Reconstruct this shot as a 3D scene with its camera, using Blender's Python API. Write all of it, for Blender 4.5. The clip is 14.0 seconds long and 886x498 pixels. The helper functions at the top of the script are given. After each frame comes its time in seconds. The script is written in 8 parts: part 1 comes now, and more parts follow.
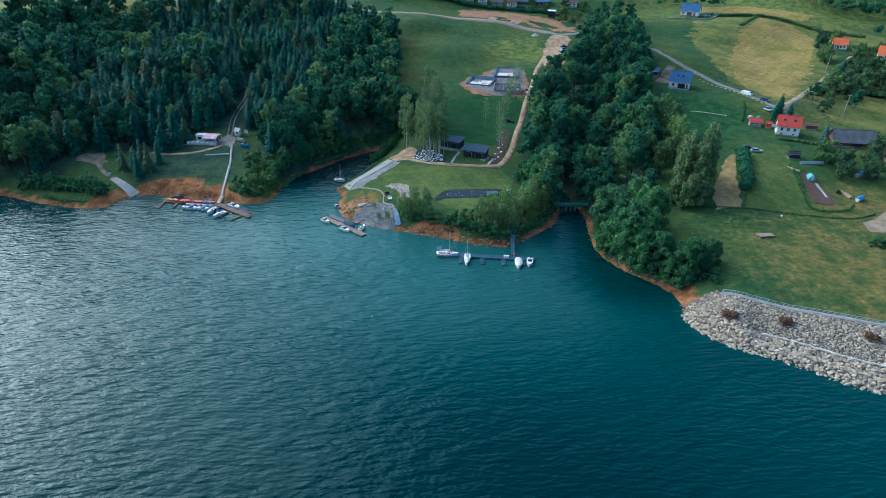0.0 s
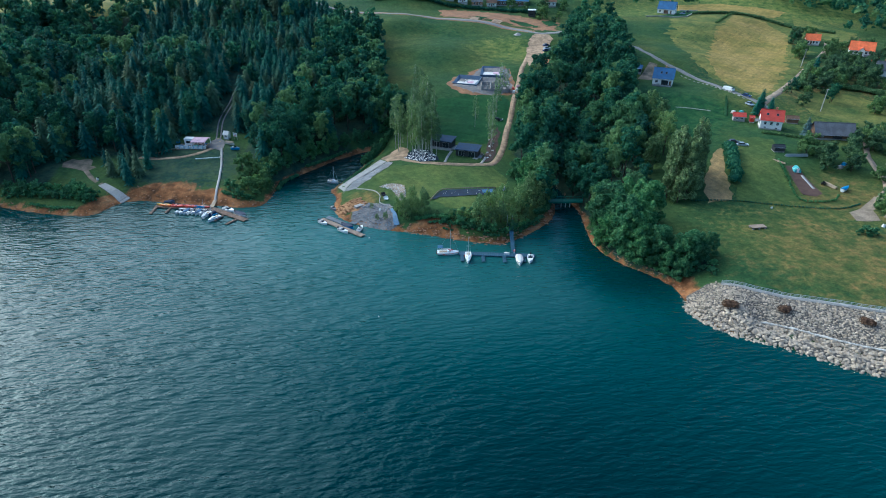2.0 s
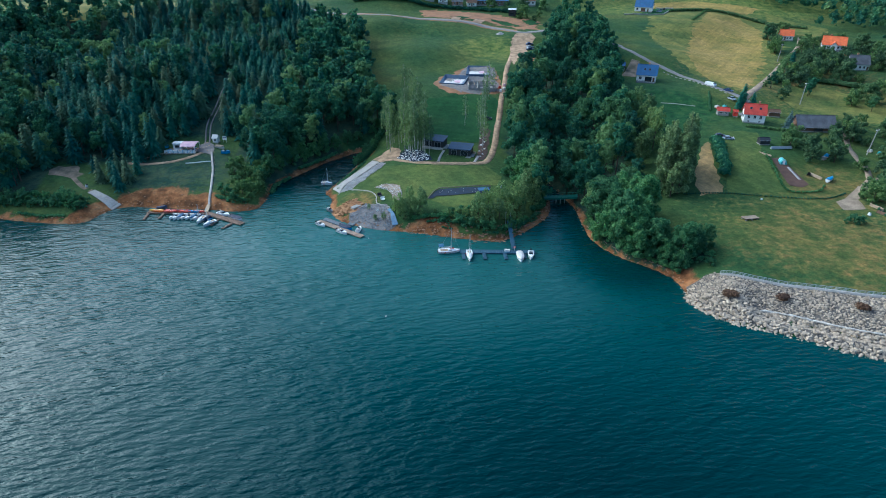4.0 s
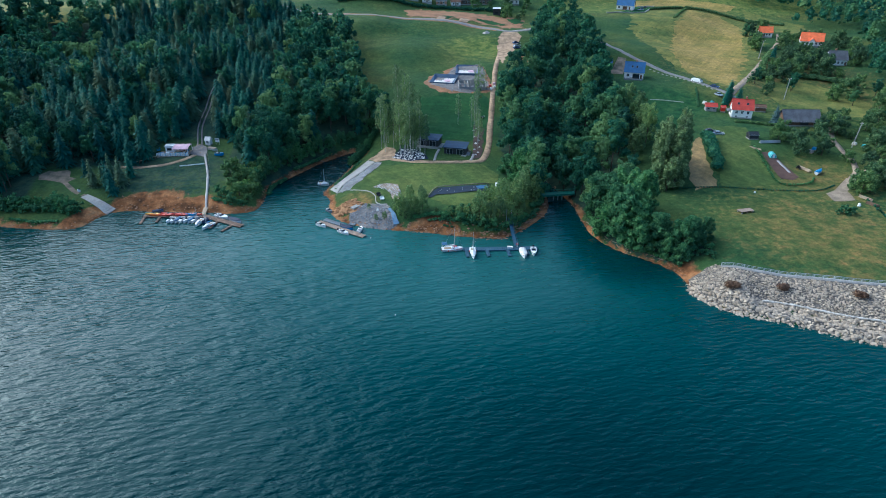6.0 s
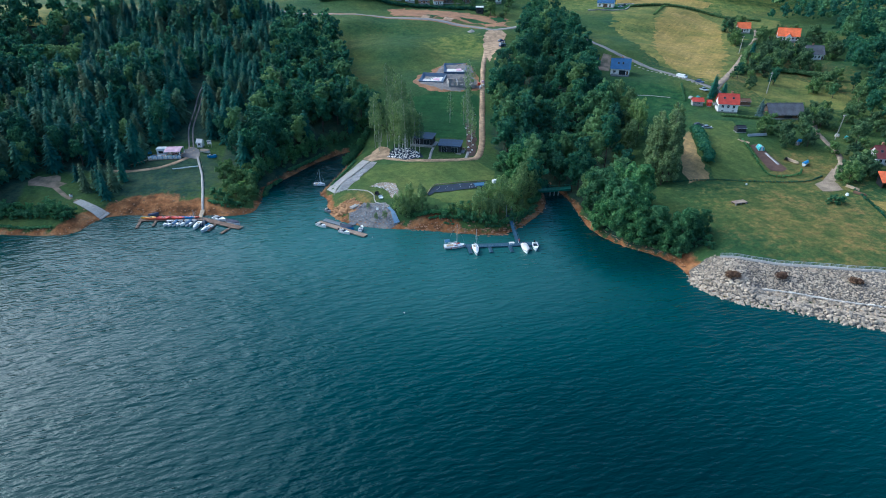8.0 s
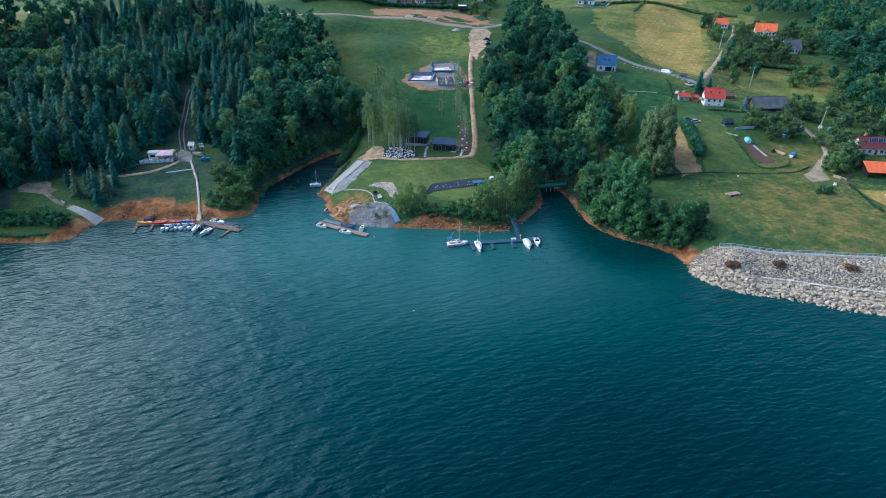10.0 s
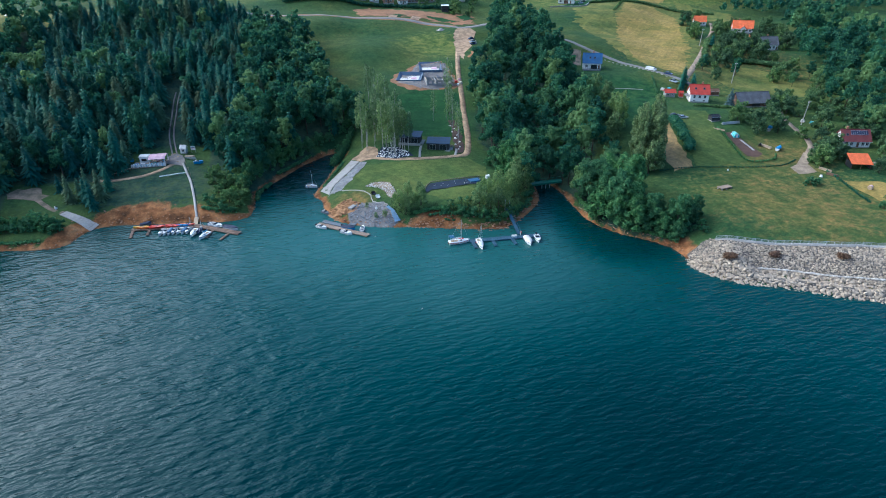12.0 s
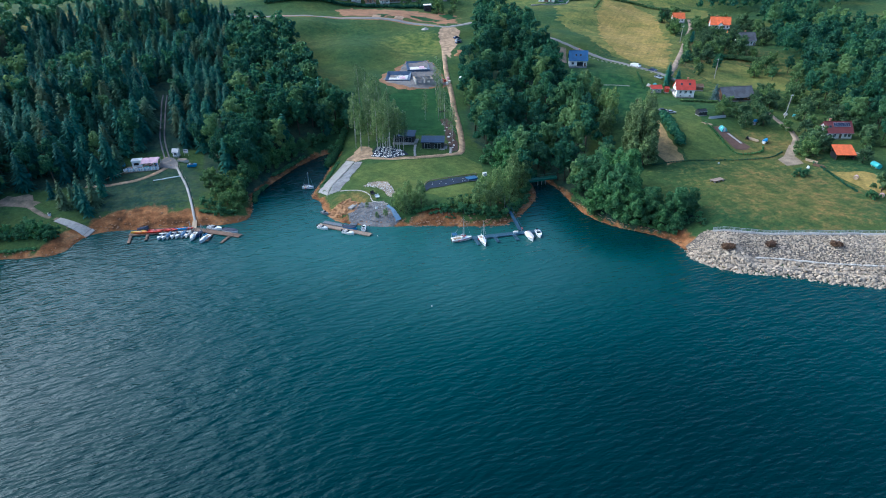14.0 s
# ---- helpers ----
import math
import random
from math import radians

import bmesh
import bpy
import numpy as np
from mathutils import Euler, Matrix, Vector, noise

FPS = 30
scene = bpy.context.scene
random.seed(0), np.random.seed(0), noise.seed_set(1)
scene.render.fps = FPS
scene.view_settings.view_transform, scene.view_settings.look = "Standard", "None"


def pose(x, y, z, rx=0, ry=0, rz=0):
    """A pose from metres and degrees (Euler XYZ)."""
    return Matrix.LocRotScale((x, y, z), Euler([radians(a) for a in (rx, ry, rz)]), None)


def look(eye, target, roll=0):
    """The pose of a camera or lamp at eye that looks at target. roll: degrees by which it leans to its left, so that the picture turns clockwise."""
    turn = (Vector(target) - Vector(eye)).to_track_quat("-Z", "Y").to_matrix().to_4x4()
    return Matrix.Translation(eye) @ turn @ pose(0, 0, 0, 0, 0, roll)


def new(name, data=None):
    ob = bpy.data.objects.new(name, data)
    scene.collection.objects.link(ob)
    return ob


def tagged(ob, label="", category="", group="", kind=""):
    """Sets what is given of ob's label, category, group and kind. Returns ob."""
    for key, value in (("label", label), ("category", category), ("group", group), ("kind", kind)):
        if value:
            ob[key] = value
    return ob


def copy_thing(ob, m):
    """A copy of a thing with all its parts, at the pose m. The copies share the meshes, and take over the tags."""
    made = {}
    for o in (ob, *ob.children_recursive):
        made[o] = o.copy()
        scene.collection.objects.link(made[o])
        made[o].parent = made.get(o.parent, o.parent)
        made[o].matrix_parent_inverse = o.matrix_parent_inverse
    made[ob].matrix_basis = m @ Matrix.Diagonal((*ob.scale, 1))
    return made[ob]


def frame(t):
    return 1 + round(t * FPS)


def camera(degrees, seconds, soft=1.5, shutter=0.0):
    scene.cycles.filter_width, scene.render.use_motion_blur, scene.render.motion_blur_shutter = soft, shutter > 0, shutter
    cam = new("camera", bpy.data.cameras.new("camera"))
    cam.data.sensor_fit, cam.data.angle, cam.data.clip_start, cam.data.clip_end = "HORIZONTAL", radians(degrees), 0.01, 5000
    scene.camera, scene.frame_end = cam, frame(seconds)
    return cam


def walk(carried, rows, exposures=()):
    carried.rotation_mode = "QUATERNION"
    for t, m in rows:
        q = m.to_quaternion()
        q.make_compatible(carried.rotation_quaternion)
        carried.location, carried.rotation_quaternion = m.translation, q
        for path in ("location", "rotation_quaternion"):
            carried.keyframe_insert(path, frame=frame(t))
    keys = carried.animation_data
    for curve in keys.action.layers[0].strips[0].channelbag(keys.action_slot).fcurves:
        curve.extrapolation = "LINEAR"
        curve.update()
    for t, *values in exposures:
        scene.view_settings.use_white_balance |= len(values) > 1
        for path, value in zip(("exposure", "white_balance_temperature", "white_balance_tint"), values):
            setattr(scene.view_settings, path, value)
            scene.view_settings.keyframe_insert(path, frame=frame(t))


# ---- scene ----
cam = camera(72.3, 14.0, soft=1.0)
PATH = [
    (0, (-2.453, -0.327, 91.748), (-2.354, 1.427, 90.792), 0.7),
    (0.5, (-4.325, -0.47, 91.704), (-4.207, 1.283, 90.749), 0.7),
    (1, (-6.253, -0.574, 91.666), (-6.116, 1.178, 90.711), 0.6),
    (1.5, (-8.216, -0.632, 91.593), (-8.059, 1.119, 90.638), 0.6),
    (2, (-10.077, -0.635, 91.56), (-9.9, 1.114, 90.606), 0.5),
    (2.5, (-11.973, -0.652, 91.53), (-11.778, 1.095, 90.576), 0.5),
    (3, (-13.947, -0.726, 91.51), (-13.731, 1.019, 90.557), 0.4),
    (5.5, (-23.281, -0.489, 91.155), (-22.978, 1.244, 90.203), 0.1),
    (6, (-25.295, -0.335, 91.192), (-24.974, 1.394, 90.24), 0.1),
    (6.5, (-27.261, -0.266, 91.19), (-26.923, 1.459, 90.237), 0.0),
    (7, (-29.199, -0.228, 91.182), (-28.843, 1.494, 90.228), -0.0),
    (7.5, (-31.101, -0.047, 91.148), (-30.727, 1.67, 90.194), -0.1),
    (8, (-33.026, 0.079, 91.106), (-32.635, 1.793, 90.152), -0.1),
    (10.5, (-42.87, 1.157, 91.131), (-42.391, 2.847, 90.175), -0.4),
    (11, (-44.79, 1.353, 91.164), (-44.293, 3.039, 90.208), -0.4),
    (11.5, (-46.726, 1.555, 91.249), (-46.213, 3.235, 90.292), -0.5),
    (12, (-48.762, 1.827, 91.32), (-48.23, 3.501, 90.363), -0.5),
    (12.5, (-50.862, 2.179, 91.377), (-50.312, 3.846, 90.419), -0.6),
    (13, (-52.984, 2.51, 91.401), (-52.415, 4.171, 90.443), -0.6),
    (13.5, (-54.988, 2.844, 91.467), (-54.402, 4.498, 90.508), -0.7),
    (14, (-57.079, 3.244, 91.513), (-56.476, 4.892, 90.554), -0.7),
]
walk(cam, [(t, look(eye, target, roll)) for t, eye, target, roll in PATH], exposures=[(0.0, -0.06, 4850, -3), (7.0, 0.05, 4920, 1), (14.0, 0.16, 4980, 4)])

# ---------------------------------------------------------------- sky and sun
SUN_FROM = Vector((-0.80, 0.60, 0.0)).normalized()      # the evening sun stands over the left woods
SUN_HEIGHT = radians(33)
world = bpy.data.worlds.new("sky")
scene.world = world
world.use_nodes = True
wn = world.node_tree.nodes
wn.clear()
sky = wn.new("ShaderNodeTexSky")
sky.sky_type = "NISHITA"
sky.sun_disc = False
sky.sun_elevation = SUN_HEIGHT
sky.sun_rotation = math.atan2(SUN_FROM.x, SUN_FROM.y)
sky.air_density, sky.dust_density, sky.ozone_density = 1.0, 4.5, 1.4
bg, wout = wn.new("ShaderNodeBackground"), wn.new("ShaderNodeOutputWorld")
bg.inputs["Strength"].default_value = 0.25
world.node_tree.links.new(sky.outputs[0], bg.inputs[0])
world.node_tree.links.new(bg.outputs[0], wout.inputs[0])
sun = new("sun", bpy.data.lights.new("sun", "SUN"))
sun.data.energy, sun.data.angle, sun.data.color = 2.35, radians(80), (1.0, 0.92, 0.79)
sun.matrix_world = look((0, 0, 300), Vector((0, 0, 300)) - (SUN_FROM * math.cos(SUN_HEIGHT) + Vector((0, 0, math.sin(SUN_HEIGHT)))))


# ---------------------------------------------------------------- materials
def shader(name):
    m = bpy.data.materials.new(name)
    m.use_nodes = True
    t = m.node_tree
    return m, t.nodes, t.links, t.nodes["Principled BSDF"]


def noise_node(nodes, links, scale, detail=3.0, where="Object", stretch=None):
    tc = nodes.new("ShaderNodeTexCoord") if where == "Object" else nodes.new("ShaderNodeNewGeometry")
    out = tc.outputs["Object" if where == "Object" else "Position"]
    if stretch:
        mp = nodes.new("ShaderNodeMapping")
        mp.vector_type = "TEXTURE"
        mp.inputs["Scale"].default_value = [1 / q for q in stretch[:3]]
        if len(stretch) > 3:
            mp.inputs["Rotation"].default_value = (0, 0, radians(stretch[3]))
        links.new(out, mp.inputs[0])
        out = mp.outputs[0]
    n = nodes.new("ShaderNodeTexNoise")
    n.inputs["Scale"].default_value, n.inputs["Detail"].default_value = scale, detail
    links.new(out, n.inputs["Vector"])
    return n.outputs["Fac"]


def ramp(nodes, links, fac, stops):
    r = nodes.new("ShaderNodeValToRGB")
    while len(r.color_ramp.elements) < len(stops):
        r.color_ramp.elements.new(0.5)
    for e, (p, c) in zip(r.color_ramp.elements, stops):
        e.position, e.color = p, (*c, 1)
    links.new(fac, r.inputs[0])
    return r.outputs[0]


def mix(nodes, links, fac, a, b, blend="MIX"):
    m = nodes.new("ShaderNodeMix")
    m.data_type, m.blend_type = "RGBA", blend
    for socket, value in ((m.inputs[0], fac), (m.inputs[6], a), (m.inputs[7], b)):
        if isinstance(value, bpy.types.NodeSocket):
            links.new(value, socket)
        else:
            socket.default_value = value if isinstance(value, (int, float)) else (*value, 1)
    return m.outputs[2]


def shade(c, k):
    return tuple(min(1, v * k) for v in c)


def plain(name, colour, rough=0.7, metal=0.0, vary=0.18, coarse=0.35, fine=4.0, bump=0.15, second=None, where="Object", per_object=0.0):
    """A surface with two scales of variation in colour and a little relief."""
    m, n, l, b = shader(name)
    big, small = noise_node(n, l, coarse, 3, where), noise_node(n, l, fine, 4, where)
    c2 = second or shade(colour, 1 - vary)
    c = ramp(n, l, big, [(0.35, c2), (0.65, shade(colour, 1 + vary * 0.5))])
    grain = ramp(n, l, small, [(0.3, (1 - vary,) * 3), (0.7, (1 + vary * 0.6,) * 3)])
    c = mix(n, l, 0.8, c, grain, "MULTIPLY")
    if per_object:
        gi = n.new("ShaderNodeNewGeometry")
        c = mix(n, l, 1.0, c, ramp(n, l, gi.outputs["Random Per Island"], [(0, (1 - per_object * 1.7, 1 - per_object * 1.8, 1 - per_object * 1.9)), (0.5, (1, 1, 1)), (1, (1 + per_object, 1 + per_object, 1 + per_object * 0.8))]), "MULTIPLY")
    l.new(c, b.inputs["Base Color"])
    b.inputs["Roughness"].default_value, b.inputs["Metallic"].default_value = rough, metal
    if bump:
        bp = n.new("ShaderNodeBump")
        bp.inputs["Strength"].default_value, bp.inputs["Distance"].default_value = bump, 0.05
        l.new(small, bp.inputs["Height"])
        l.new(bp.outputs[0], b.inputs["Normal"])
    return m


def leafy(name, low, high, tint=None, tree_vary=0.25, leaf_vary=0.3, clear=0.25):
    """Foliage: tone by leaf clump and by tree, some light let through."""
    m, n, l, b = shader(name)
    g, oi = n.new("ShaderNodeNewGeometry"), n.new("ShaderNodeObjectInfo")
    tone = n.new("ShaderNodeAttribute")
    tone.attribute_name = "tree_tone"
    whole = n.new("ShaderNodeMath")
    whole.operation = "ADD"
    l.new(oi.outputs["Random"], whole.inputs[0])
    l.new(tone.outputs["Fac"], whole.inputs[1])
    own = n.new("ShaderNodeMath")
    own.operation = "FRACT"
    l.new(whole.outputs[0], own.inputs[0])
    c = ramp(n, l, g.outputs["Random Per Island"], [(0.0, low), (0.6, tuple((x + y) / 2 for x, y in zip(low, high))), (1.0, high)])
    if tint:
        c = mix(n, l, ramp(n, l, own.outputs[0], [(0.62, (0, 0, 0)), (1.0, (0.75,) * 3)]), c, tint)
    c = mix(n, l, 1.0, c, ramp(n, l, own.outputs[0], [(0, (1 - tree_vary, 1 - tree_vary * 0.9, 1 - tree_vary * 0.6)), (0.5, (1, 1, 1)), (1, (1 + tree_vary, 1 + tree_vary * 0.8, 1.0))]), "MULTIPLY")
    l.new(c, b.inputs["Base Color"])
    b.inputs["Roughness"].default_value = 0.75
    b.inputs["Specular IOR Level"].default_value = 0.2
    tr, ms, out = n.new("ShaderNodeBsdfTranslucent"), n.new("ShaderNodeMixShader"), n["Material Output"]
    l.new(c, tr.inputs[0])
    ms.inputs[0].default_value = clear
    l.new(b.outputs[0], ms.inputs[1])
    l.new(tr.outputs[0], ms.inputs[2])
    l.new(ms.outputs[0], out.inputs[0])
    return m


def water_material():
    m, n, l, b = shader("lake_water")
    # tint mask: shallows, plus painted sky sheen and dark tree reflections
    at = n.new("ShaderNodeAttribute")
    at.attribute_name = "shallow"
    drift = noise_node(n, l, 0.012, 3, "Position")
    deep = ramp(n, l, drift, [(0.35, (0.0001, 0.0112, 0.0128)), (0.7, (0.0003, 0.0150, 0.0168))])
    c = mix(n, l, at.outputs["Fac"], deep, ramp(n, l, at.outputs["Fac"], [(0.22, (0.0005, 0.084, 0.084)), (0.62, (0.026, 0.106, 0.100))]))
    l.new(c, b.inputs["Base Color"])
    b.inputs["Roughness"].default_value = 0.14
    b.inputs["IOR"].default_value = 1.33
    b.inputs["Specular IOR Level"].default_value = 0.32
    b.inputs["Specular Tint"].default_value = (0.47, 0.93, 1.0, 1)
    # wavelets in long crests, broken by a cross chop; gusts make them stronger and weaker
    geo = n.new("ShaderNodeNewGeometry")
    turn = n.new("ShaderNodeMapping")
    turn.inputs["Rotation"].default_value = (0, 0, radians(7))
    l.new(geo.outputs["Position"], turn.inputs[0])
    wave = n.new("ShaderNodeTexWave")
    wave.wave_type, wave.bands_direction, wave.wave_profile = "BANDS", "Y", "SIN"
    for key, value in (("Scale", 0.21), ("Distortion", 11.0), ("Detail", 3.0), ("Detail Scale", 0.7), ("Detail Roughness", 0.55)):
        wave.inputs[key].default_value = value
    l.new(turn.outputs[0], wave.inputs["Vector"])
    ripple = noise_node(n, l, 0.78, 2, "Position", (0.36, 1.0, 1, 6))
    chop = noise_node(n, l, 1.7, 2, "Position", (0.45, 1.0, 1, -14))
    gust = ramp(n, l, noise_node(n, l, 0.022, 3, "Position", (0.7, 1.4, 1, 12)), [(0.30, (0.55,) * 3), (0.70, (1.0,) * 3)])

    def weigh(a, k, add=None):
        q = n.new("ShaderNodeMath")
        q.operation = "MULTIPLY_ADD"
        l.new(a, q.inputs[0])
        q.inputs[1].default_value = k
        if add is None:
            q.inputs[2].default_value = 0.0
        else:
            l.new(add, q.inputs[2])
        return q.outputs[0]

    swell = noise_node(n, l, 0.33, 1, "Position", (0.42, 1.0, 1, 9))
    total = weigh(wave.outputs["Fac"], 0.13, weigh(swell, 1.15, weigh(ripple, 0.80, weigh(chop, 0.26))))
    force = n.new("ShaderNodeMath")
    force.operation = "MULTIPLY"
    l.new(total, force.inputs[0])
    l.new(gust, force.inputs[1])
    bp = n.new("ShaderNodeBump")
    bp.inputs["Strength"].default_value, bp.inputs["Distance"].default_value = 1.0, 0.52
    l.new(force.outputs[0], bp.inputs["Height"])
    l.new(bp.outputs[0], b.inputs["Normal"])
    return m


def ground_material():
    """Grass, dry grass, red clay and woodland floor, by where each grows; floor colour also paints shade on the west
    clearing.
    """
    m, n, l, b = shader("grassland")
    big, mid, fine = noise_node(n, l, 0.03, 4, "Position"), noise_node(n, l, 0.22, 4, "Position"), noise_node(n, l, 2.2, 3, "Position")
    lawn = ramp(n, l, big, [(0.30, (0.028, 0.074, 0.030)), (0.46, (0.046, 0.092, 0.030)), (0.58, (0.066, 0.104, 0.030)), (0.76, (0.112, 0.124, 0.036))])
    dry = ramp(n, l, mid, [(0.33, (0.085, 0.112, 0.030)), (0.5, (0.140, 0.128, 0.040)), (0.7, (0.205, 0.132, 0.052))])
    clay = ramp(n, l, mid, [(0.28, (0.080, 0.042, 0.022)), (0.46, (0.215, 0.092, 0.036)), (0.62, (0.300, 0.150, 0.066)), (0.75, (0.22, 0.15, 0.085))])
    floor = ramp(n, l, mid, [(0.3, (0.022, 0.062, 0.044)), (0.7, (0.048, 0.074, 0.044))])
    c = lawn
    ragged_edge = noise_node(n, l, 0.55, 5, "Position")
    edge = ramp(n, l, ragged_edge, [(0.3, (-0.0, 0, 0)), (0.7, (1, 1, 1))])
    fresh = ramp(n, l, mid, [(0.3, (0.070, 0.125, 0.030)), (0.5, (0.125, 0.165, 0.040)), (0.7, (0.185, 0.195, 0.055))])
    lush = ramp(n, l, mid, [(0.3, (0.018, 0.064, 0.024)), (0.5, (0.028, 0.084, 0.028)), (0.7, (0.046, 0.100, 0.032))])
    for key, other in (("fresh", fresh), ("lush", lush), ("dry", dry), ("floor", floor), ("clay", clay)):
        at = n.new("ShaderNodeAttribute")
        at.attribute_name = key
        k = n.new("ShaderNodeMath")
        k.operation = "MULTIPLY_ADD"
        k.inputs[1].default_value = 2.0
        l.new(at.outputs["Fac"], k.inputs[0])
        s = n.new("ShaderNodeMath")
        s.operation = "SUBTRACT"
        l.new(edge, s.inputs[0])
        s.inputs[1].default_value = 1.0
        l.new(s.outputs[0], k.inputs[2])
        k.use_clamp = True
        c = mix(n, l, k.outputs[0], c, other)
    c = mix(n, l, 0.9, c, ramp(n, l, mid, [(0.3, (0.70, 0.76, 0.8)), (0.7, (1.22, 1.14, 1.05))]), "MULTIPLY")
    tuft = noise_node(n, l, 0.75, 4, "Position")
    c = mix(n, l, 0.9, c, ramp(n, l, tuft, [(0.32, (0.68, 0.74, 0.78)), (0.68, (1.22, 1.16, 1.1))]), "MULTIPLY")
    c = mix(n, l, 0.8, c, ramp(n, l, fine, [(0.3, (0.70,) * 3), (0.7, (1.2,) * 3)]), "MULTIPLY")
    l.new(c, b.inputs["Base Color"])
    b.inputs["Roughness"].default_value = 0.95
    b.inputs["Specular IOR Level"].default_value = 0.1
    bp = n.new("ShaderNodeBump")
    bp.inputs["Strength"].default_value, bp.inputs["Distance"].default_value = 0.5, 0.3
    l.new(fine, bp.inputs["Height"])
    l.new(bp.outputs[0], b.inputs["Normal"])
    return m


def field_material(name, a, b_, c_, angle, pitch=1.2):
    """A crop or mown strip with rows."""
    m, n, l, b = shader(name)
    big = noise_node(n, l, 0.06, 4, "Position")
    rows = noise_node(n, l, 1.0 / pitch, 2, "Position", (1.6, 0.06, 1, angle))
    fine = noise_node(n, l, 2.5, 3, "Position")
    c = ramp(n, l, big, [(0.3, a), (0.5, b_), (0.75, c_)])
    c = mix(n, l, 0.4, c, ramp(n, l, rows, [(0.35, (0.66, 0.70, 0.72)), (0.65, (1.18,) * 3)]), "MULTIPLY")
    mid = noise_node(n, l, 0.28, 4, "Position")
    tuft = noise_node(n, l, 0.75, 4, "Position")
    c = mix(n, l, 0.8, c, ramp(n, l, tuft, [(0.32, (0.72, 0.77, 0.8)), (0.68, (1.2, 1.15, 1.1))]), "MULTIPLY")
    c = mix(n, l, 0.9, c, ramp(n, l, mid, [(0.32, (0.72, 0.78, 0.8)), (0.7, (1.2, 1.12, 1.05))]), "MULTIPLY")
    c = mix(n, l, 0.8, c, ramp(n, l, fine, [(0.3, (0.70,) * 3), (0.7, (1.18,) * 3)]), "MULTIPLY")
    l.new(c, b.inputs["Base Color"])
    b.inputs["Roughness"].default_value = 0.95
    b.inputs["Specular IOR Level"].default_value = 0.1
    return m


WATER, GRASS = water_material(), ground_material()
HAY = field_material("hay", (0.205, 0.180, 0.048), (0.305, 0.226, 0.066), (0.375, 0.262, 0.090), -42, 2.6)
MEADOW = field_material("meadow", (0.078, 0.116, 0.032), (0.150, 0.162, 0.044), (0.255, 0.222, 0.062), -42, 3.0)
STRAW = field_material("cut_straw", (0.23, 0.175, 0.075), (0.34, 0.235, 0.105), (0.43, 0.295, 0.14), 20, 1.5)
MOWN = field_material("mown_grass", (0.058, 0.102, 0.031), (0.092, 0.130, 0.036), (0.128, 0.152, 0.044), 25, 4.0)
LUSH = field_material("lush_grass", (0.018, 0.066, 0.024), (0.028, 0.086, 0.028), (0.050, 0.104, 0.032), 70, 3.0)
ASPHALT = plain("asphalt", (0.20, 0.190, 0.18), 0.9, vary=0.2, fine=1.5, where="Position")
PALESTONE = plain("pale_set_stone", (0.50, 0.46, 0.40), 0.9, vary=0.3, coarse=0.8, fine=2.5, where="Position")
CONCRETE = plain("concrete", (0.36, 0.34, 0.31), 0.85, vary=0.18, fine=2.0, where="Position")
DIRT = plain("dirt", (0.39, 0.260, 0.155), 0.95, vary=0.35, coarse=0.35, fine=1.2, where="Position", second=(0.23, 0.16, 0.095))
REDSOIL = plain("red_soil", (0.285, 0.138, 0.060), 0.95, vary=0.3, coarse=0.2, fine=1.2, where="Position")
GRAVEL = plain("gravel", (0.290, 0.220, 0.150), 0.95, vary=0.35, coarse=0.3, fine=3.0, where="Position")
STONYDIRT = plain("stony_dirt", (0.20, 0.175, 0.155), 0.95, vary=0.35, coarse=0.25, fine=1.5, where="Position", second=(0.13, 0.125, 0.125))
MUD = plain("trodden_earth", (0.21, 0.155, 0.11), 0.95, vary=0.35, coarse=0.3, fine=1.5, where="Position", second=(0.10, 0.09, 0.055))
SAND = plain("sand", (0.33, 0.175, 0.075), 0.95, vary=0.25, coarse=0.3, fine=1.5, where="Position")
SOIL = plain("garden_soil", (0.095, 0.050, 0.035), 0.95, vary=0.25, fine=2.0, where="Position")
REDROCK = plain("red_shore_rock", (0.30, 0.165, 0.09), 0.9, vary=0.35, coarse=0.6, fine=2.5, where="Position")
ROCK = plain("pale_rock", (0.40, 0.325, 0.240), 0.9, vary=0.32, coarse=0.6, fine=2.5, per_object=0.14, where="Position")
PALEGREY = plain("pale_grey_cobble", (0.46, 0.46, 0.45), 0.9, vary=0.25, coarse=0.6, fine=2.5, per_object=0.12, where="Position")
SLATE = plain("grey_rock", (0.22, 0.23, 0.245), 0.9, vary=0.3, coarse=0.6, fine=2.5, where="Position")
BARK = plain("bark", (0.085, 0.065, 0.048), 0.9, vary=0.3, fine=3.0)
BIRCHBARK = plain("birch_bark", (0.52, 0.50, 0.46), 0.85, vary=0.4, coarse=1.0, fine=2.5)
SPRUCE = leafy("spruce_needles", (0.013, 0.112, 0.090), (0.068, 0.202, 0.122), (0.118, 0.132, 0.078), 0.30, clear=0.34)
BROAD = leafy("broad_leaves", (0.018, 0.100, 0.066), (0.092, 0.220, 0.098), (0.150, 0.230, 0.105), 0.36, clear=0.40)
ALDER = leafy("bank_leaves", (0.038, 0.132, 0.060), (0.146, 0.285, 0.112), None, 0.25, clear=0.42)
BIRCH = leafy("birch_leaves", (0.100, 0.180, 0.075), (0.250, 0.335, 0.150), None, 0.2, clear=0.4)
POPLAR = leafy("poplar_leaves", (0.085, 0.150, 0.060), (0.270, 0.350, 0.140), None, 0.15)
ORCHARD = leafy("garden_leaves", (0.044, 0.108, 0.048), (0.165, 0.248, 0.100), None, 0.38, clear=0.36)
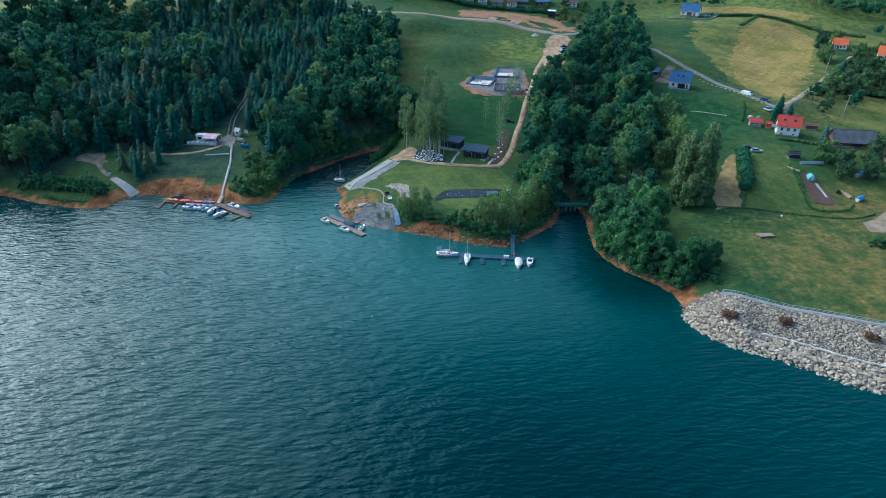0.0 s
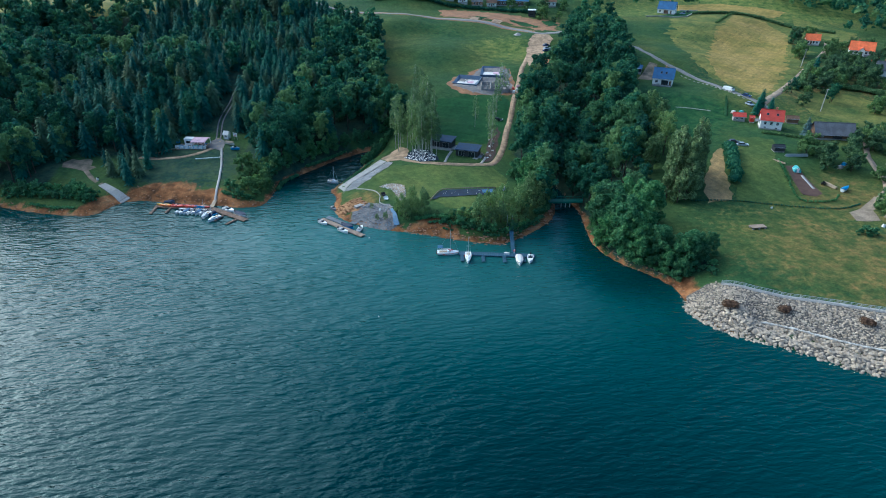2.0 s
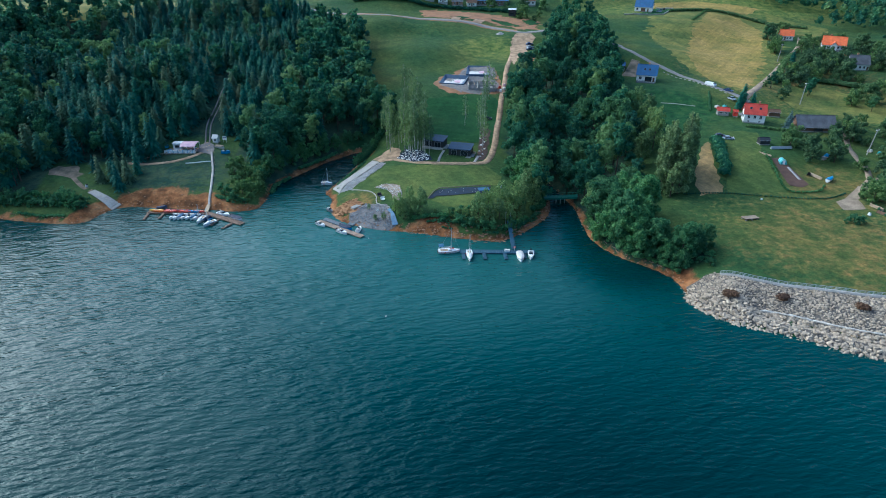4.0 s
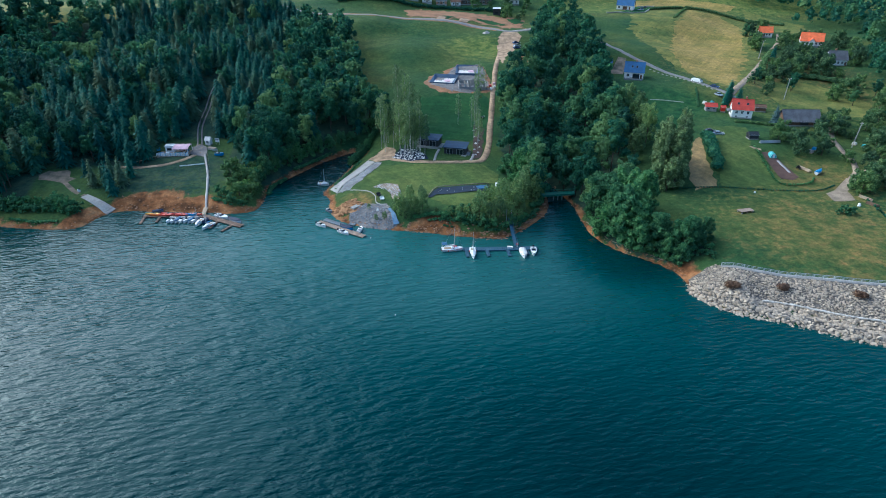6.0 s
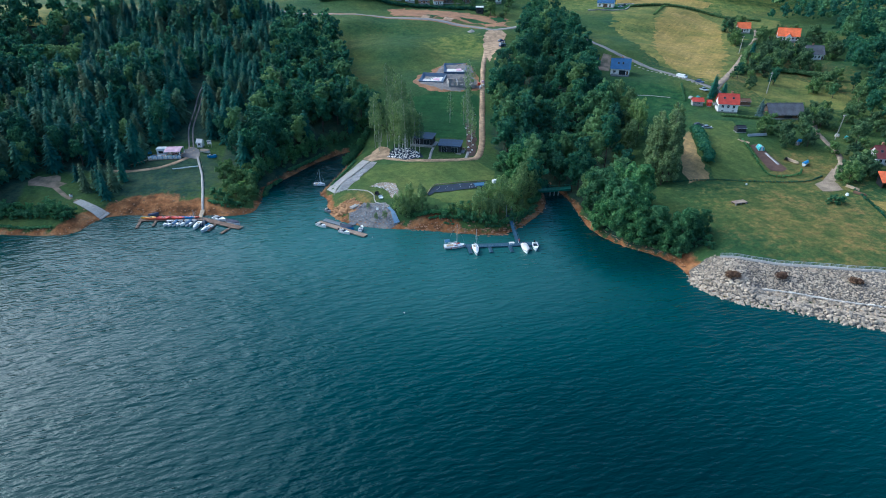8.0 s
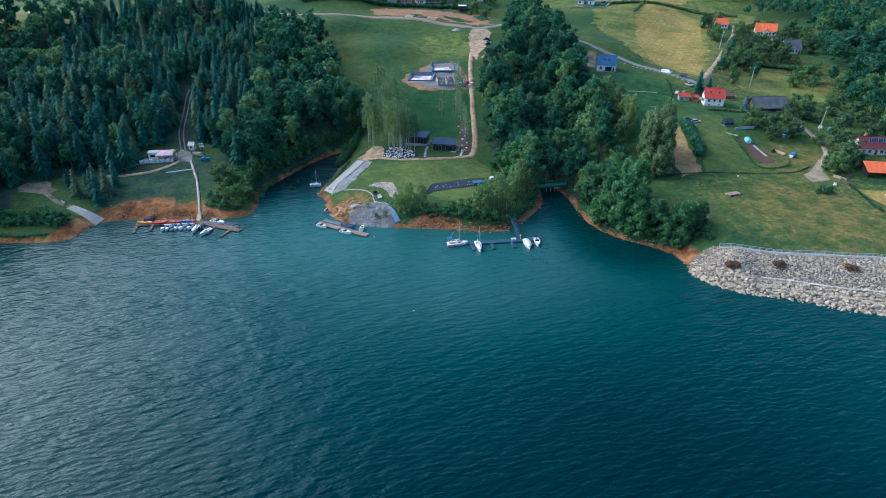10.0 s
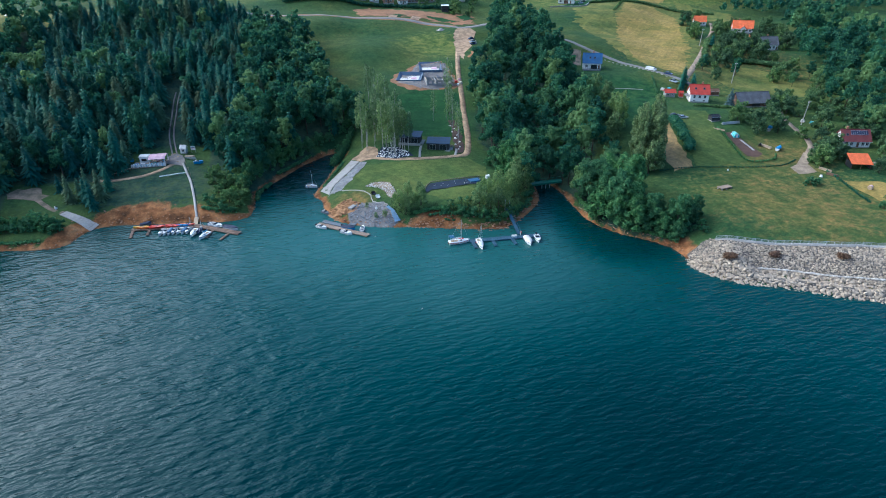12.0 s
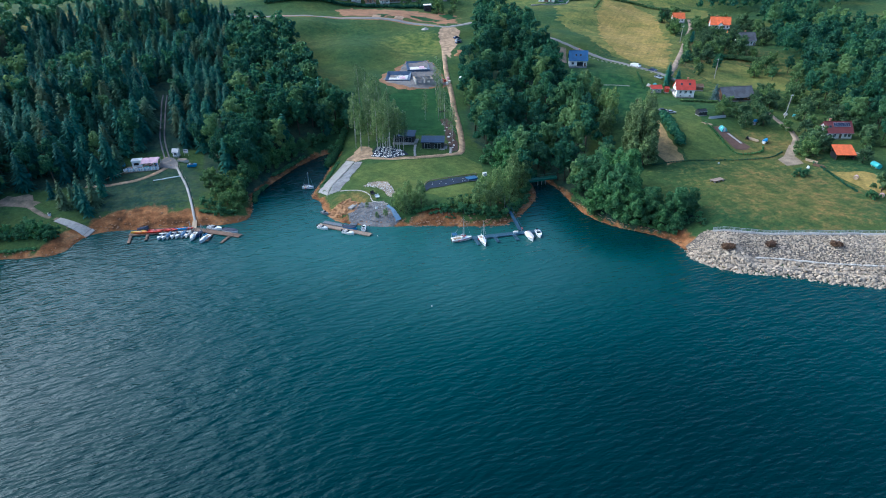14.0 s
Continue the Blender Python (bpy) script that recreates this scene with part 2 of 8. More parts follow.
SUNLIT = leafy("sunlit_bush_leaves", (0.070, 0.165, 0.058), (0.200, 0.300, 0.100), None, 0.3, clear=0.42)
BLUESPRUCE = leafy("blue_spruce_needles", (0.06, 0.11, 0.11), (0.13, 0.20, 0.19), None, 0.1)
DRYBUSH = leafy("rusty_bush_leaves", (0.09, 0.055, 0.035), (0.20, 0.12, 0.08), None, 0.1)
WILLOW = leafy("willow_leaves", (0.098, 0.185, 0.072), (0.265, 0.355, 0.140), None, 0.2, clear=0.42)
WHITEWALL = plain("white_plaster", (0.82, 0.80, 0.76), 0.85, vary=0.08, bump=0.05)
GREYWALL = plain("grey_block", (0.34, 0.33, 0.32), 0.9, vary=0.15)
BRICK = plain("brick_block", (0.40, 0.20, 0.12), 0.9, vary=0.2, fine=5)
DARKWOOD = plain("black_timber", (0.022, 0.026, 0.032), 0.6, vary=0.25, fine=3)
BROWNWOOD = plain("brown_timber", (0.15, 0.085, 0.05), 0.8, vary=0.3, fine=3)
GREYWOOD = plain("weathered_driftwood", (0.26, 0.205, 0.15), 0.85, vary=0.3, fine=3)
PALEWOOD = plain("pale_timber", (0.42, 0.32, 0.21), 0.8, vary=0.25, fine=3)
DARKDECK = plain("brown_deck", (0.185, 0.118, 0.080), 0.85, vary=0.3, fine=4, where="Position")
DECK = plain("weathered_deck", (0.30, 0.22, 0.16), 0.85, vary=0.25, fine=4, where="Position")
GREYDECK = plain("grey_deck", (0.14, 0.16, 0.18), 0.8, vary=0.2, fine=4)
BLUEDECK = plain("blue_pontoon", (0.026, 0.078, 0.125), 0.8, vary=0.2)
REDROOF = plain("red_roof_tile", (0.50, 0.055, 0.032), 0.65, vary=0.2, coarse=0.6, fine=5)
ORANGEROOF = plain("orange_roof_tile", (0.74, 0.15, 0.04), 0.7, vary=0.2, coarse=0.6, fine=5)
DARKREDROOF = plain("maroon_roof_tile", (0.17, 0.040, 0.038), 0.7, vary=0.2)
BLUEROOF = plain("blue_roof_tile", (0.026, 0.098, 0.230), 0.55, vary=0.2)
BLACKROOF = plain("dark_metal_roof", (0.018, 0.050, 0.105), 0.75, vary=0.2)
GREYROOF = plain("grey_fibre_roof", (0.125, 0.125, 0.135), 0.85, vary=0.3)
GLASS = plain("window_glass", (0.02, 0.028, 0.035), 0.08, vary=0.1, bump=0)
WHITE = plain("white_gelcoat", (0.80, 0.80, 0.78), 0.3, vary=0.06, bump=0)
OFFWHITE = plain("off_white_canvas", (0.66, 0.63, 0.58), 0.7, vary=0.12)
NAVY = plain("navy_canvas", (0.020, 0.030, 0.065), 0.75, vary=0.2)
SKYBLUE = plain("bright_blue_tarp", (0.03, 0.23, 0.50), 0.5, vary=0.15)
TEAL = plain("teal_plastic_film", (0.09, 0.42, 0.42), 0.35, vary=0.15)
PINK = plain("faded_pink_canvas", (0.62, 0.40, 0.46), 0.7, vary=0.15)
RED = plain("red_plastic", (0.55, 0.035, 0.02), 0.4, vary=0.1)
ORANGE = plain("orange_plastic", (0.70, 0.17, 0.02), 0.4, vary=0.1)
YELLOW = plain("yellow_plastic", (0.72, 0.40, 0.03), 0.4, vary=0.1)
STEEL = plain("galvanised_steel", (0.55, 0.56, 0.57), 0.4, 0.7, vary=0.1)
MAST = plain("aluminium_spar", (0.62, 0.62, 0.62), 0.35, 0.5, vary=0.06)
TYRE = plain("rubber", (0.02, 0.02, 0.02), 0.8)
CARBLUE = plain("dark_blue_car_paint", (0.03, 0.06, 0.16), 0.25, 0.3, vary=0.05, bump=0)
CARSILVER = plain("silver_car_paint", (0.50, 0.55, 0.62), 0.25, 0.4, vary=0.05, bump=0)
CARBLACK = plain("black_car_paint", (0.02, 0.02, 0.025), 0.2, 0.2, vary=0.05, bump=0)
GREENPAINT = plain("green_bridge_paint", (0.02, 0.16, 0.11), 0.5, vary=0.15)
PALEBLUE = plain("pale_blue_paint", (0.34, 0.52, 0.66), 0.6, vary=0.12)
CLOTHBLUE = plain("faded_blue_sheet", (0.11, 0.20, 0.32), 0.7, vary=0.25)
POOLSIDE = plain("blue_tank_wall", (0.03, 0.11, 0.22), 0.5, vary=0.2)
POOLBLUE = plain("blue_pool_liner", (0.045, 0.085, 0.15), 0.5, vary=0.2)
GREYGRIT = plain("grey_gravel", (0.27, 0.262, 0.25), 0.95, vary=0.3, coarse=0.3, fine=3.0, where="Position")
GRIT = plain("dark_grit", (0.12, 0.105, 0.09), 0.95, vary=0.3, fine=3.0, where="Position")
LINER = plain("black_ground_cloth", (0.006, 0.019, 0.042), 0.9, vary=0.3)
MULCH = plain("bark_mulch", (0.070, 0.040, 0.030), 0.95, vary=0.3, fine=2.5, where="Position")
# ---------------------------------------------------------------- lie of the land
# The waterline, from the far left bank to the far right one, bay by bay.
SHORE_WEST = [(-2600, 700), (-700, 360), (-280, 255), (-195, 229), (-155, 215), (-139, 208), (-123, 203), (-113, 202),
              (-109, 209), (-105, 213), (-98, 213.5), (-90, 211), (-73, 207.5), (-62, 204.5), (-55, 206.5), (-53, 217)]
SHORE_INLET = [(-50.5, 227.5), (-42, 238), (-33, 249), (-24, 257), (-16, 262), (-13, 257), (-18, 246), (-24, 232), (-29, 222)]
SHORE_POINT = [(-31, 216), (-28.5, 211), (-29, 204), (-28, 197), (-25, 191), (-18.5, 186), (-10, 182), (0, 179), (10, 174.3),
               (19, 171), (27, 169.5), (38, 177), (46, 185), (50, 194), (51.5, 204), (52.5, 216)]
SHORE_EAST = [(55.5, 216), (57, 204), (58, 192), (57.5, 183), (56, 173), (56, 164), (60, 154), (66, 147), (70.3, 139.5),
              (70.8, 133), (69.7, 128), (70.8, 123.4), (73.3, 119.4), (76.3, 116.2), (81, 113), (86.8, 109.5), (91.8, 105.6), (96.5, 101.4), (103.5, 97.4), (125, 84), (160, 62),
              (300, -40), (2600, -1700)]
SHORE = np.array(SHORE_WEST + SHORE_INLET + SHORE_POINT + SHORE_EAST, float)

# Spot heights of the ground inland: x, y, height.
SPOTS_WEST = [(-155, 240, 8), (-125, 222, 5.5), (-130, 242, 8), (-105, 239, 6.5), (-85, 248, 8), (-74, 226, 5.5),
              (-140, 268, 16), (-112, 308, 24), (-86, 282, 13), (-54, 317, 16), (-70, 359, 24), (-37, 378, 25),
              (-49, 263, 8), (-27, 296, 11), (-12, 345, 18), (-190, 300, 28), (-200, 420, 45), (-80, 450, 42)]
SPOTS_MIDDLE = [(-9, 234, 5), (25, 229, 7), (-7, 200, 4.6), (8, 190, 5.5), (32, 195, 5.5), (12, 265, 9), (34, 318, 17),
                (20, 380, 26), (-6, 432, 35), (51, 447, 32.5), (94, 404, 28), (62, 228, 2.5), (76, 262, 6.5), (92, 305, 14), (40, 236, 6.5), (48, 262, 9),
                (58, 300, 14.5), (72, 345, 20.5),
                (100, 360, 23), (20, 520, 44)]
SPOTS_EAST = [(83, 137, 7.5), (105, 159, 7.5), (137, 149, 7.2), (131, 219, 13), (148, 172, 8), (160, 285, 18.5),
              (141, 347, 26), (130, 299, 18.5), (148, 237, 14), (175, 230, 13), (188, 204, 9.5), (235, 359, 19),
              (284, 410, 22), (271, 321, 16), (227, 250, 12), (330, 363, 20), (190, 140, 8), (150, 520, 42), (320, 560, 40),
              (197, 466, 30.5), (208, 473, 30.5), (222, 480, 30), (206, 458, 29.6), (230, 486, 29.5)]
SPOTS = np.array(SPOTS_WEST + SPOTS_MIDDLE + SPOTS_EAST, float)

def spline(points, step):
    """A rounded line through the points, as an array of places about step apart."""
    p = np.array(points, float)
    p = np.vstack([2 * p[0] - p[1], p, 2 * p[-1] - p[-2]])
    out = []
    for a, b, c, d in zip(p, p[1:], p[2:], p[3:]):
        n = max(1, min(40, int(np.linalg.norm(c - b) / step)))
        t = np.linspace(0, 1, n, endpoint=False)[:, None]
        out.append(0.5 * (2 * b + (c - a) * t + (2 * a - 5 * b + 4 * c - d) * t ** 2 + (3 * b - a - 3 * c + d) * t ** 3))
    return np.vstack(out + [p[-2][None]])

WATERLINE = spline(SHORE, 2.0)

def shore_distance(x, y):
    """Metres from the waterline: positive on land, negative on the lake."""
    x, y = np.asarray(x, float).ravel(), np.asarray(y, float).ravel()
    best, inside = np.full(x.shape, 1e9), np.zeros(x.shape, bool)
    for (ax, ay), (bx, by) in zip(WATERLINE, WATERLINE[1:]):
        dx, dy = bx - ax, by - ay
        k = np.clip(((x - ax) * dx + (y - ay) * dy) / (dx * dx + dy * dy + 1e-9), 0, 1)
        best = np.minimum(best, (x - ax - k * dx) ** 2 + (y - ay - k * dy) ** 2)
        crosses = (ax <= x) != (bx <= x)
        if crosses.any():
            yy = ay + (x - ax) / (dx if dx else 1e-9) * dy
            inside ^= crosses & (yy < y)
    return np.where(inside, 1, -1) * np.sqrt(best)

def smooth(a, b, x):
    t = np.clip((x - a) / (b - a), 0, 1)
    return t * t * (3 - 2 * t)

def height(x, y):
    """The ground's height, for arrays."""
    shape = np.shape(x)
    x, y = np.asarray(x, float).ravel(), np.asarray(y, float).ravel()
    top, total = np.zeros(x.shape), np.zeros(x.shape)
    for sx, sy, sz in SPOTS:
        w = 1 / ((x - sx) ** 2 + (y - sy) ** 2 + 250) ** 2
        top, total = top + w * sz, total + w
    top /= total
    far = np.hypot(x - 40, y - 260)
    top = top + smooth(350, 2200, far) * 90 * smooth(-50, 800, y)
    d = shore_distance(x, y)
    steep = 9.0 - 4.0 * np.exp(-((x - 18) ** 2 + (y - 182) ** 2) / 500)
    land = top * (1 - np.exp(-np.maximum(d, 0) / steep))
    z = np.where(d > 0, land, np.maximum(d * 0.3, -9))
    return z.reshape(shape)


# ---------------------------------------------------------------- building kit
class Shape:
    """Vertices and faces gathered piece by piece into one mesh."""

    def __init__(self):
        self.v, self.f = [], []

    def add(self, verts, faces):
        k = len(self.v)
        self.v += [tuple(p) for p in verts]
        self.f += [tuple(i + k for i in f) for f in faces]
        return self

    def box(self, x0, x1, y0, y1, z0, z1, turn=None):
        c = [(x, y, z) for z in (z0, z1) for x, y in ((x0, y0), (x1, y0), (x1, y1), (x0, y1))]
        if turn:
            c = [turn @ Vector(p) for p in c]
        return self.add(c, [(3, 2, 1, 0), (4, 5, 6, 7), (0, 1, 5, 4), (1, 2, 6, 5), (2, 3, 7, 6), (3, 0, 4, 7)])

    def prism(self, outline, z0, z1):
        """An upright prism over a counter-clockwise outline."""
        n = len(outline)
        self.add([(x, y, z0) for x, y in outline] + [(x, y, z1) for x, y in outline],
                 [tuple(range(n))[::-1], tuple(range(n, 2 * n))] + [(i, (i + 1) % n, n + (i + 1) % n, n + i) for i in range(n)])
        return self

    def slab(self, a, b, c, d, thick):
        """A sheet of some thickness with the corners a, b, c, d of its upper face."""
        a, b, c, d = (Vector(p) for p in (a, b, c, d))
        n = (b - a).cross(d - a).normalized() * thick
        self.add([a, b, c, d, a - n, b - n, c - n, d - n], [(0, 1, 2, 3), (7, 6, 5, 4), (0, 4, 5, 1), (1, 5, 6, 2), (2, 6, 7, 3), (3, 7, 4, 0)])
        return self

    def tube(self, p, q, r0, r1=None, n=6):
        p, q = Vector(p), Vector(q)
        r1 = r0 if r1 is None else r1
        w = (q - p).normalized()
        u = w.orthogonal().normalized()
        s = w.cross(u)
        ring = [(math.cos(2 * math.pi * i / n), math.sin(2 * math.pi * i / n)) for i in range(n)]
        self.add([p + (u * a + s * b) * r0 for a, b in ring] + [q + (u * a + s * b) * r1 for a, b in ring],
                 [tuple(range(n))[::-1], tuple(range(n, 2 * n))] + [(i, (i + 1) % n, n + (i + 1) % n, n + i) for i in range(n)])
        return self

    def loft(self, rings, close=True):
        """Skin over rings of equally many points; close: each ring is a loop, and the ends are capped."""
        n, k = len(rings[0]), len(self.v)
        for r in rings:
            self.v += [tuple(p) for p in r]
        for j in range(len(rings) - 1):
            for i in range(n if close else n - 1):
                a, b = k + j * n + i, k + j * n + (i + 1) % n
                self.f.append((a, b, b + n, a + n))
        if close:
            self.f.append(tuple(range(k, k + n))[::-1])
            self.f.append(tuple(range(k + (len(rings) - 1) * n, k + len(rings) * n)))
        return self

    def mesh(self, name, material, smooth_=False):
        me = bpy.data.meshes.new(name)
        me.from_pydata(self.v, [], self.f)
        if smooth_:
            me.shade_smooth()
        me.materials.append(material)
        me.update()
        return me


def part(name, shape, material, parent, label="", smooth_=False, at=None):
    """Links a shape as one mesh object under a thing or a part."""
    ob = new(name, shape if isinstance(shape, bpy.types.Mesh) else shape.mesh(name, material, smooth_))
    ob.parent = parent
    if at is not None:
        ob.matrix_basis = at
    return tagged(ob, label)


def thing(name, label, category, m, group="", kind=""):
    ob = new(name)
    ob.empty_display_size = 0.5
    ob.matrix_basis = m
    return tagged(ob, label, category, group, kind)


def z_at(x, y):
    return float(height(np.array([x]), np.array([y]))[0])


def stand(x, y, yaw=0.0, sink=0.0):
    return pose(x, y, z_at(x, y) - sink, 0, 0, yaw)


def array_mesh(name, verts, faces, material, smooth_=False):
    me = bpy.data.meshes.new(name)
    me.from_pydata(np.asarray(verts).tolist(), [], np.asarray(faces).tolist() if isinstance(faces, np.ndarray) else faces)
    if smooth_:
        me.shade_smooth()
    me.materials.append(material)
    me.update()
    return me


# ---------------------------------------------------------------- ground and lake
def axis(lo, hi, step, reach):
    mid = np.arange(lo, hi + step / 2, step)
    out, d, a = [], step * 1.3, 0.0
    while a < reach:
        a += d
        out.append(a)
        d *= 1.3
    return np.concatenate([lo - np.array(out[::-1]), mid, hi + np.array(out)])


def sheet(name, xs, ys, zs, material, marks, smooth_=True):
    gx, gy = np.meshgrid(xs, ys)
    v = np.stack([gx, gy, zs], -1).reshape(-1, 3)
    w = len(xs)
    i = (np.arange(len(ys) - 1)[:, None] * w + np.arange(w - 1)[None]).ravel()
    me = array_mesh(name, v, np.stack([i, i + 1, i + 1 + w, i + w], -1), material, smooth_)
    for key, values in marks.items():
        me.attributes.new(key, "FLOAT", "POINT").data.foreach_set("value", np.asarray(values, np.float32).ravel())
    return me


def spot(x, y, cx, cy, r, soft=0.5):
    return 1 - smooth(r * (1 - soft), r * (1 + soft), np.hypot(x - cx, y - cy))


FOREST_X, FOREST_Y = (-260, -221, -194, -176, -166, -158, -150, -143, -134, -60, -33, -14), (390, 390, 388, 394, 406, 414, 420, 432, 444, 446, 423, 405)      # the upper edge of the spruce wood


def wooded(x, y):
    """How far the ground lies under trees (1) or open (0)."""
    west = smooth(238, 248, y + np.where(x < -134, 22, 0) - np.where((x > -98) & (x < -66), 20, 0) + np.where(x > -64, 4 + 20 * smooth(-60, -50, x), 0)) * (1 - smooth(-14, -4, x))
    west *= 1 - smooth(-6, 6, y - np.interp(x, FOREST_X, FOREST_Y))
    west = west * (1 - smooth(-28, -24, x) * (1 - smooth(266, 274, y)))
    left = np.interp(y, (205, 240, 272, 300, 320, 337, 360, 400), (43, 43.5, 54.5, 66, 77, 87, 100, 114))
    right = np.interp(y, (185, 205, 230, 280, 400), (68, 80, 98, 110, 140))
    gully = smooth(-4, 4, x - left) * (1 - smooth(-4, 4, x - right)) * smooth(188, 196, y) * (1 - smooth(395, 402, y))
    d = shore_distance(x, y)
    bank = (1 - smooth(-2, 2, d - np.where(y < 176, 12, 8))) * smooth(56, 60, x) * smooth(138, 143, y) * (1 - smooth(205, 212, y)) * (d > 0)
    return np.maximum.reduce([west, gully, bank])


xs, ys = axis(-230, 330, 2.0, 3600), axis(70, 520, 2.0, 3600)
gx, gy = np.meshgrid(xs, ys)
gd = shore_distance(gx, gy).reshape(gx.shape)
gz = height(gx, gy)
rough = np.array([noise.fractal(Vector((float(a) * 0.09, float(b) * 0.09, 3)), 1, 2, 3) for a, b in zip(gx.ravel(), gy.ravel())]).reshape(gx.shape)
slow = np.array([noise.noise(Vector((float(a) * 0.045, float(b) * 0.045, 8))) for a, b in zip(gx.ravel(), gy.ravel())]).reshape(gx.shape)
gz = gz + np.where(gd > 0, rough * 0.35 * smooth(1, 10, gd), 0)
reach = 1.35 - 0.6 * smooth(48, 56, gx) + 8.5 * spot(gx, gy, -83, 212, 19) + 4.5 * spot(gx, gy, -111, 207, 7) + 6.5 * spot(gx, gy, 6, 181, 7) + 4 * spot(gx, gy, 74, 137, 6) + 1.5 * spot(gx, gy, 45, 182, 10)
clay = (1 - smooth(0.55, 1.1, gd / (reach * np.clip(1 + 0.8 * rough + 0.9 * slow, 0.15, 3)))) * (gy < 300) * (1 - smooth(76, 82, gx)) * (1 - spot(gx, gy, 54, 217, 17, 0.4))
dry = 0.44 * spot(gx, gy, 122, 140, 30, 0.8) + 0.16 * spot(gx, gy, 118, 160, 50) + 0.5 * spot(gx, gy, 150, 180, 16) + 0.2 * spot(gx, gy, 66, 365, 26) + 0.55 * spot(gx, gy, 215, 300, 60) + 0.2 * smooth(430, 450, gy) * smooth(140, 200, gx) + 0.75 * spot(gx, gy, -19, 201, 8) + 0.5 * spot(gx, gy, -90, 224, 12)
woods = wooded(gx.ravel(), gy.ravel()).reshape(gx.shape)
# the two floor spots paint tree shade onto open grass by the west wood
ground = tagged(new("ground", sheet("ground", xs, ys, gz, GRASS, {"clay": clay, "fresh": np.clip(0.8 * spot(gx, gy, 64, 374, 22, 0.7) + 0.35 * spot(gx, gy, 128, 160, 40) + 0.35 * spot(gx, gy, 200, 250, 50) + 0.7 * smooth(440, 470, gy) * smooth(120, 170, gx), 0, 1), "lush": np.clip(0.85 * spot(gx, gy, 128, 262, 24, 0.5) + 0.6 * spot(gx, gy, 112, 232, 18, 0.6) + 0.45 * spot(gx, gy, 128, 345, 16, 0.6) + 0.5 * spot(gx, gy, 30, 415, 26, 0.8), 0, 1), "dry": np.clip(dry, 0, 1), "floor": np.clip(woods + 0.20 * spot(gx, gy, -122, 228, 22) + 0.72 * spot(gx, gy, -86, 234, 22), 0, 1)})),
                "grassy hillside with red clay banks along the lake", "ground", kind="structure")
wx, wy = axis(-230, 200, 4.0, 3600), axis(-20, 280, 4.0, 3600)
hx, hy = np.meshgrid(wx, wy)
hd = shore_distance(hx, hy).reshape(hx.shape)
# spots paint pale sky sheen; the 1 - k * spot factors paint tree reflections
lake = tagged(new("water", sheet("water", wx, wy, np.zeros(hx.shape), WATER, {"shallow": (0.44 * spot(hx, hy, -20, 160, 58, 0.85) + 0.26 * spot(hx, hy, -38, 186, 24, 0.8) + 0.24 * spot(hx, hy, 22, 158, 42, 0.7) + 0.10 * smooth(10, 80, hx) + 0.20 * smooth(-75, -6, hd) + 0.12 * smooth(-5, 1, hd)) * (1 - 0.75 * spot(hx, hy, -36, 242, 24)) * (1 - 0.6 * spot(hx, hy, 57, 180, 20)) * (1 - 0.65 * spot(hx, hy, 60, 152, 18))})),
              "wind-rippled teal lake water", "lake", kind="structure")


def drape(name, outline, material, label, category, lift=0.06, step=2.0, kind="structure", ragged=0.0):
    """A patch laid on the ground inside an outline: a grid clipped to it, with a skirt of its own thickness."""
    o = np.array(outline, float)
    if ragged:
        q = []
        for a, b in zip(o, np.roll(o, -1, 0)):
            m = max(1, int(np.linalg.norm(b - a) / 2.5))
            q += [a + (b - a) * i / m for i in range(m)]
        o = np.array([p + ragged * np.array([noise.noise(Vector((p[0] * 0.3, p[1] * 0.3, 1))), noise.noise(Vector((p[0] * 0.3, p[1] * 0.3, 9)))]) for p in q])
    bm = bmesh.new()
    vs = [bm.verts.new((x, y, 0)) for x, y in o]
    bm.faces.new(vs)
    for ax in (0, 1):
        for c in np.arange(math.ceil(o[:, ax].min() / step) * step, o[:, ax].max(), step):
            co, no = [(c, 0, 0), (1, 0, 0)] if ax == 0 else [(0, c, 0), (0, 1, 0)]
            bmesh.ops.bisect_plane(bm, geom=bm.verts[:] + bm.edges[:] + bm.faces[:], plane_co=co, plane_no=no)
    p = np.array([v.co[:] for v in bm.verts])
    z = ground_height(p[:, 0], p[:, 1]) + lift
    for v, h in zip(bm.verts, z):
        v.co.z = h
    me = bpy.data.meshes.new(name)
    bm.to_mesh(me)
    bm.free()
    me.shade_smooth()
    me.materials.append(material)
    return tagged(new(name, me), label, category, kind=kind)


def ground_height(x, y):
    """The height of the finished ground sheet, roughness and all."""
    x, y = np.asarray(x, float), np.asarray(y, float)
    i, j = np.clip(np.searchsorted(xs, x) - 1, 0, len(xs) - 2), np.clip(np.searchsorted(ys, y) - 1, 0, len(ys) - 2)
    u, v = (x - xs[i]) / (xs[i + 1] - xs[i]), (y - ys[j]) / (ys[j + 1] - ys[j])
    return (gz[j, i] * (1 - u) + gz[j, i + 1] * u) * (1 - v) + (gz[j + 1, i] * (1 - u) + gz[j + 1, i + 1] * u) * v


def z_at(x, y):
    return float(ground_height(np.array([x]), np.array([y]))[0])


